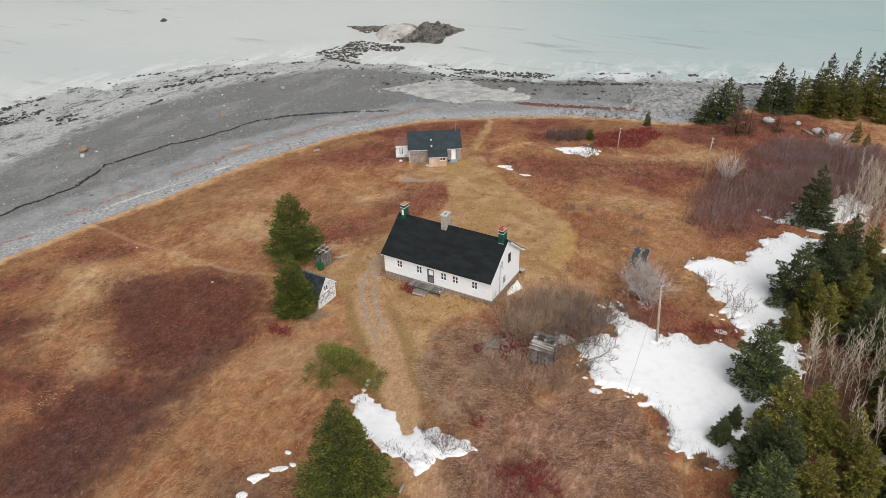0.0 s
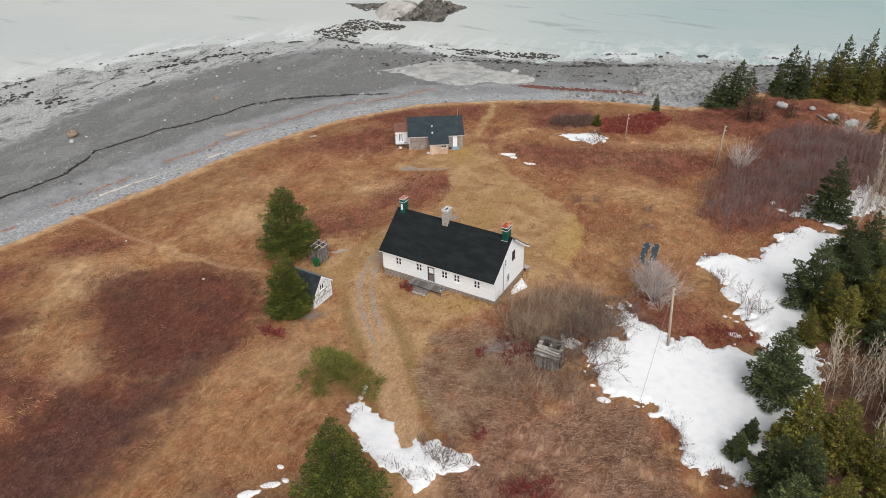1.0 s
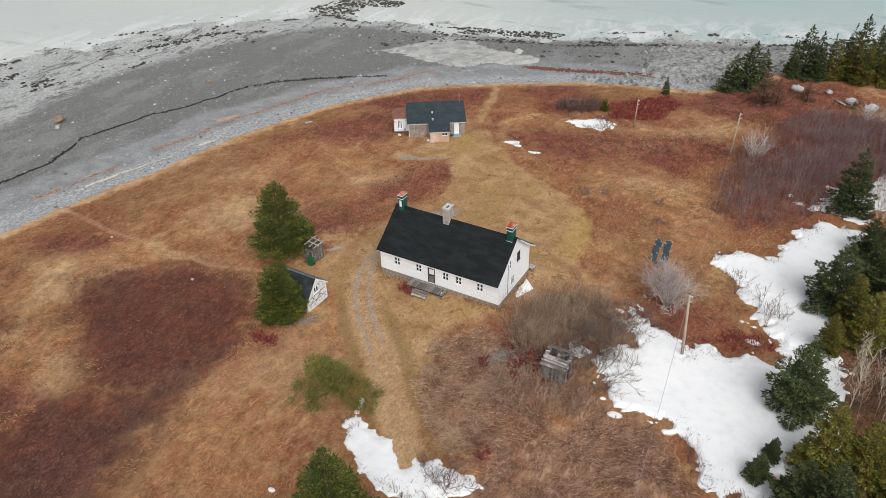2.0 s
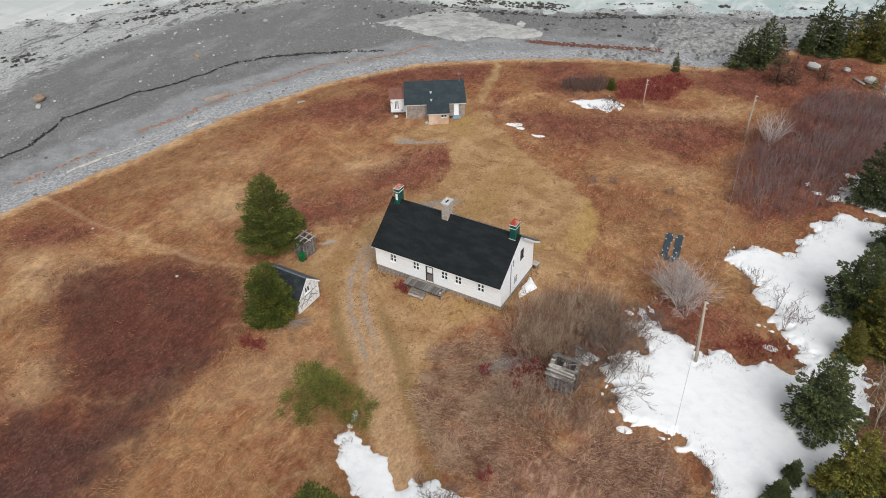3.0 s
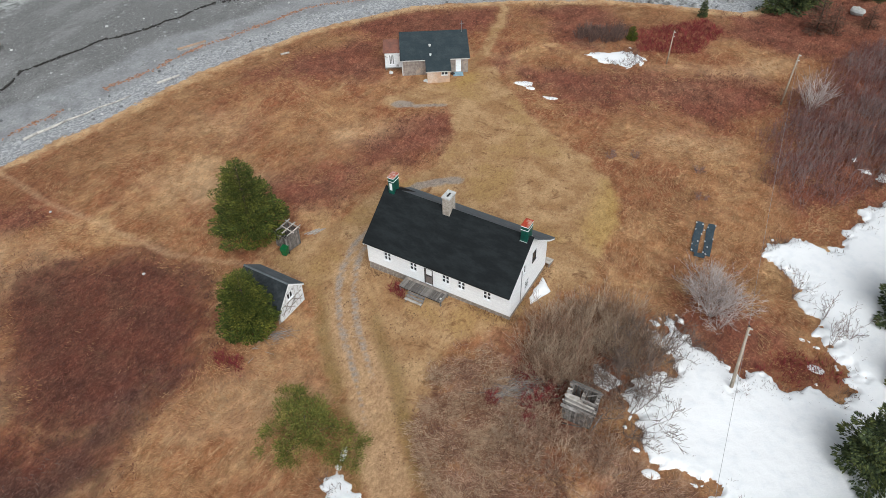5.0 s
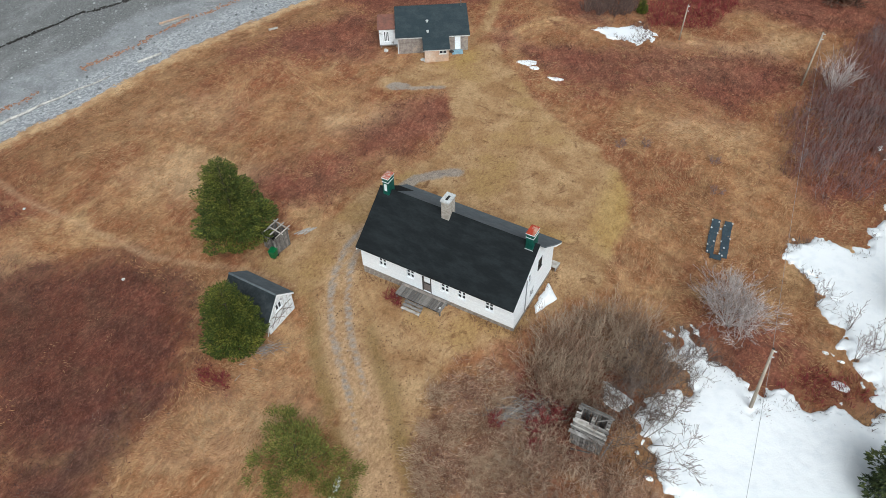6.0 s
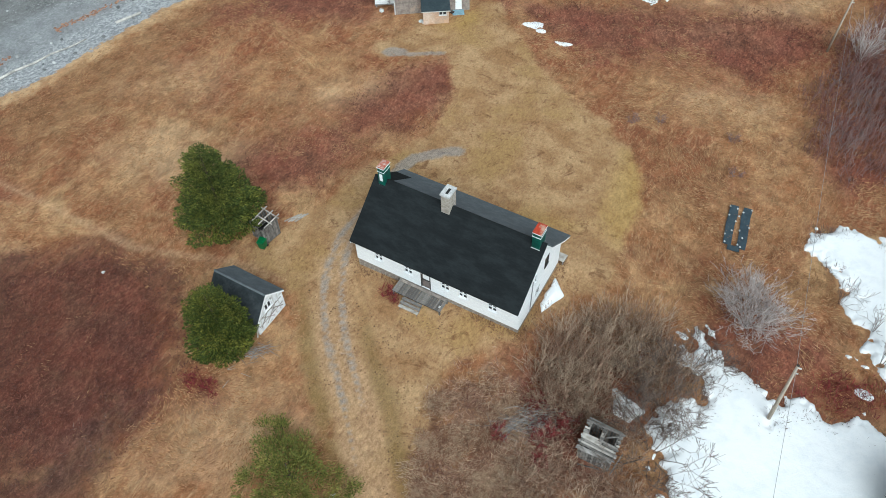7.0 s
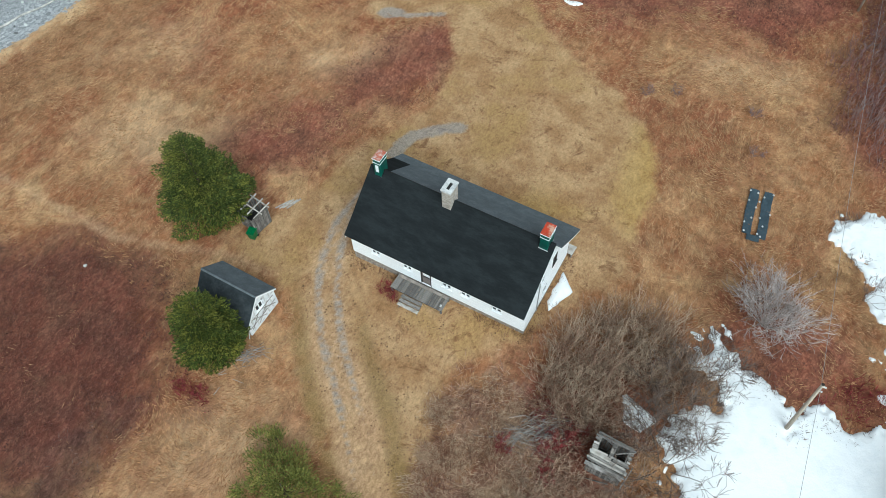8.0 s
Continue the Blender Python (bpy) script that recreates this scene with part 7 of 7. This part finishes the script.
# ---- grass, shrub and reed cover: uncountable stuff ----
def cover(name, n, x0, x1, y0, y1, weight, material, label, seed, length, width, lie, lift, clump=0.0, spread=0.16):
    rng = np.random.RandomState(seed)
    x, y = rng.uniform(x0, x1, n), rng.uniform(y0, y1, n)
    ok = rng.rand(n) < weight(x, y)
    x, y = x[ok], y[ok]
    if clump:
        k = int(clump)
        x = np.repeat(x, k) + rng.randn(len(x) * k) * spread
        y = np.repeat(y, k) + rng.randn(len(y) * k) * spread
    m = len(x)
    ang = math.tau * 1.5 * fractal(x, y, 13, seed) + rng.randn(m) * lie
    z = ground_z(x, y) - 0.02
    tilt = lift * (0.5 + rng.rand(m))
    d = unit(np.stack([np.cos(ang), np.sin(ang), tilt], 1))
    L = length * (0.55 + 0.9 * rng.rand(m))
    V, F = kites(np.stack([x, y, z], 1), d, L, width * (0.6 + 0.8 * rng.rand(m)), 0.2, seed)
    return tagged(new(name, np_mesh(name, V, F, material)), label, "grass" if "grass" in name else "shrubs", kind="stuff")


def open_ground(x, y):
    """1 where wild growth stands, 0 on lawn, tracks, snow, beach and under buildings."""
    g = smooth(shore_dist(x, y), 0.2, 1.5)
    g *= 1 - smooth(areas(x, y, LAWN, LANE, LANE_FAR), -0.5, 0.4)
    g *= 1 - smooth(np.maximum(0.9 - line_dist(x, y, FOOTPATH), 1.7 - np.minimum(line_dist(x, y, TRACK_A), line_dist(x, y, TRACK_B))), -0.3, 0.3)
    g *= 1 - smooth(areas(x, y, *SNOW.values()), -0.2, 0.5)
    g *= 1 - (area_dist(x, y, [(-65.8, 102.3), (-57.9, 107), (-60.8, 112), (-69.8, 106.5)]) > -0.4)
    g *= 1 - ((x > -56.3) & (x < -51) & (y > 58.5) & (y < 62.2))
    return g


def red_here(x, y):
    return smooth(np.maximum(areas(x, y, *RED), areas(x, y, *ROSY, THICKET) - 0.8) + 9 * (fractal(x, y, 8, 31) - 0.5), -1.6, 1.8)


def dark_here(x, y):
    return smooth(areas(x, y, *DARK) + 7 * (fractal(x, y, 7, 32) - 0.5), -1.6, 1.8)


def bright_here(x, y):
    return smooth(areas(x, y, *BRIGHT_RED), -0.4, 0.5)


def reeds_here(x, y):
    return smooth(area_dist(x, y, REEDS) + 3 * (fractal(x, y, 4, 33) - 0.5), -1.0, 1.0)


cover("dry_grass", 210000, -104, 4, 22, 146, lambda x, y: open_ground(x, y) * (1 - red_here(x, y)) * (1 - 0.8 * reeds_here(x, y)) * smooth(fractal(x, y, 3, 44), 0.25, 0.6), M["grass"],
      "wind-flattened straw and rust coloured meadow grass", 201, 0.42, 0.024, 0.5, 0.4, 2)
cover("red_shrubs", 130000, -104, 10, 22, 160, lambda x, y: open_ground(x, y) * red_here(x, y) * (1 - 0.8 * dark_here(x, y)) * smooth(fractal(x, y, 2.2, 45), 0.25, 0.55), M["red_twigs"],
      "knee-high leafless red-brown dwarf shrubs", 202, 0.38, 0.018, 2.5, 1.0, 4, 0.2)
cover("dark_shrubs", 4500, -70, -34, 16, 132, lambda x, y: open_ground(x, y) * dark_here(x, y), M["dark_twigs"], "knee-high dark grey leafless shrubs", 203, 0.4, 0.02, 2.5, 1.1, 4, 0.2)
cover("crimson_shrubs", 46000, -54, -4, 42, 142, lambda x, y: bright_here(x, y), M["crimson"], "bright crimson leafless dogwood-like shrubs", 204, 0.6, 0.03, 2.5, 1.6, 4, 0.2)
cover("dead_reeds", 46000, -38, -3, 36, 67, lambda x, y: open_ground(x, y) * reeds_here(x, y) * smooth(fractal(x, y, 2.4, 46), 0.3, 0.6), M["reed"], "tangled flattened dead reeds and weeds", 205, 0.7, 0.021, 0.9, 0.3, 2)

CANES = [(-36.4, 60.6), (-33.6, 64.2), (-29.8, 64.2), (-27.6, 60.5), (-26.5, 55), (-24, 50), (-29, 49.5), (-34, 53.5)]
cover("dead_canes", 30000, -38, -23, 48, 66, lambda x, y: smooth(area_dist(x, y, CANES) + 2.5 * (fractal(x, y, 3, 53) - 0.5), -0.6, 0.8) * smooth(fractal(x, y, 1.5, 54), 0.42, 0.6), M["cane"],
      "tangle of pale broken dead canes", 208, 0.6, 0.016, 1.3, 0.35, 4, 0.25)


cover("straw_tufts", 10000, -50, -6, 76, 122, lambda x, y: open_ground(x, y) * (1 - 0.8 * red_here(x, y)) * smooth(fractal(x, y, 3.5, 55), 0.46, 0.66), M["straw"],
      "wind-laid tufts of pale straw in the meadow", 209, 0.55, 0.015, 0.35, 0.25, 8, 0.3)
cover("straw_tufts", 12000, -100, -34, 22, 100, lambda x, y: open_ground(x, y) * (1 - 0.9 * red_here(x, y)) * smooth(fractal(x, y, 3.5, 56), 0.5, 0.7), M["straw"],
      "wind-laid tufts of pale straw in the meadow", 210, 0.5, 0.014, 0.35, 0.25, 8, 0.3)


def wall_foot(x, y):
    d = area_dist(x, y, [(-48.05, 68.45), (-32.65, 68.45), (-32.65, 76.35), (-48.05, 76.35)])
    return smooth(d, -1.0, -0.2) * (d < -0.04) * ~((x > -43.8) & (x < -38.9) & (y < 69)) * (0.35 + 0.65 * vnoise(x, y, 1.5, 71))


cover("wall_weeds", 7000, -50, -31, 66.5, 78, wall_foot, M["weeds"], "brown dead weeds along the foot of the house walls", 206, 0.3, 0.03, 2.5, 1.2, 3, 0.12)


def snow_rim(x, y):
    """1 in a band just inside the edge of the snow, in patches."""
    d = areas(x, y, *SNOW.values())
    return smooth(d, -0.6, 0.2) * (1 - smooth(d, 0.6, 2.4)) * smooth(fractal(x, y, 1.6, 48), 0.5, 0.64)


cover("snow_grass", 70000, -46, 4, 40, 126, snow_rim, M["dark_twigs"], "dark tufts of dead growth poking through the snow's edge", 207, 0.6, 0.022, 2.5, 1.3, 3, 0.14)


def build_lawn_clods():
    rng = np.random.RandomState(17)
    x, y = rng.uniform(-52, -32, 9000), rng.uniform(50, 68, 9000)
    track = np.minimum(line_dist(x, y, TRACK_A), line_dist(x, y, TRACK_B))
    ok = (area_dist(x, y, LAWN) > 0.2) & (rng.rand(9000) < 0.26 * smooth(fractal(x, y, 3, 57), 0.42, 0.66)) & (track > 0.25)
    x, y = x[ok], y[ok]
    scatter_lumps("lawn_clods", x, y, 0.05 + 0.1 * rng.rand(len(x)), M["clod"], "small dark clods and dead leaves strewn over the lawn", 18, 0.5, category="clods")


build_lawn_clods()
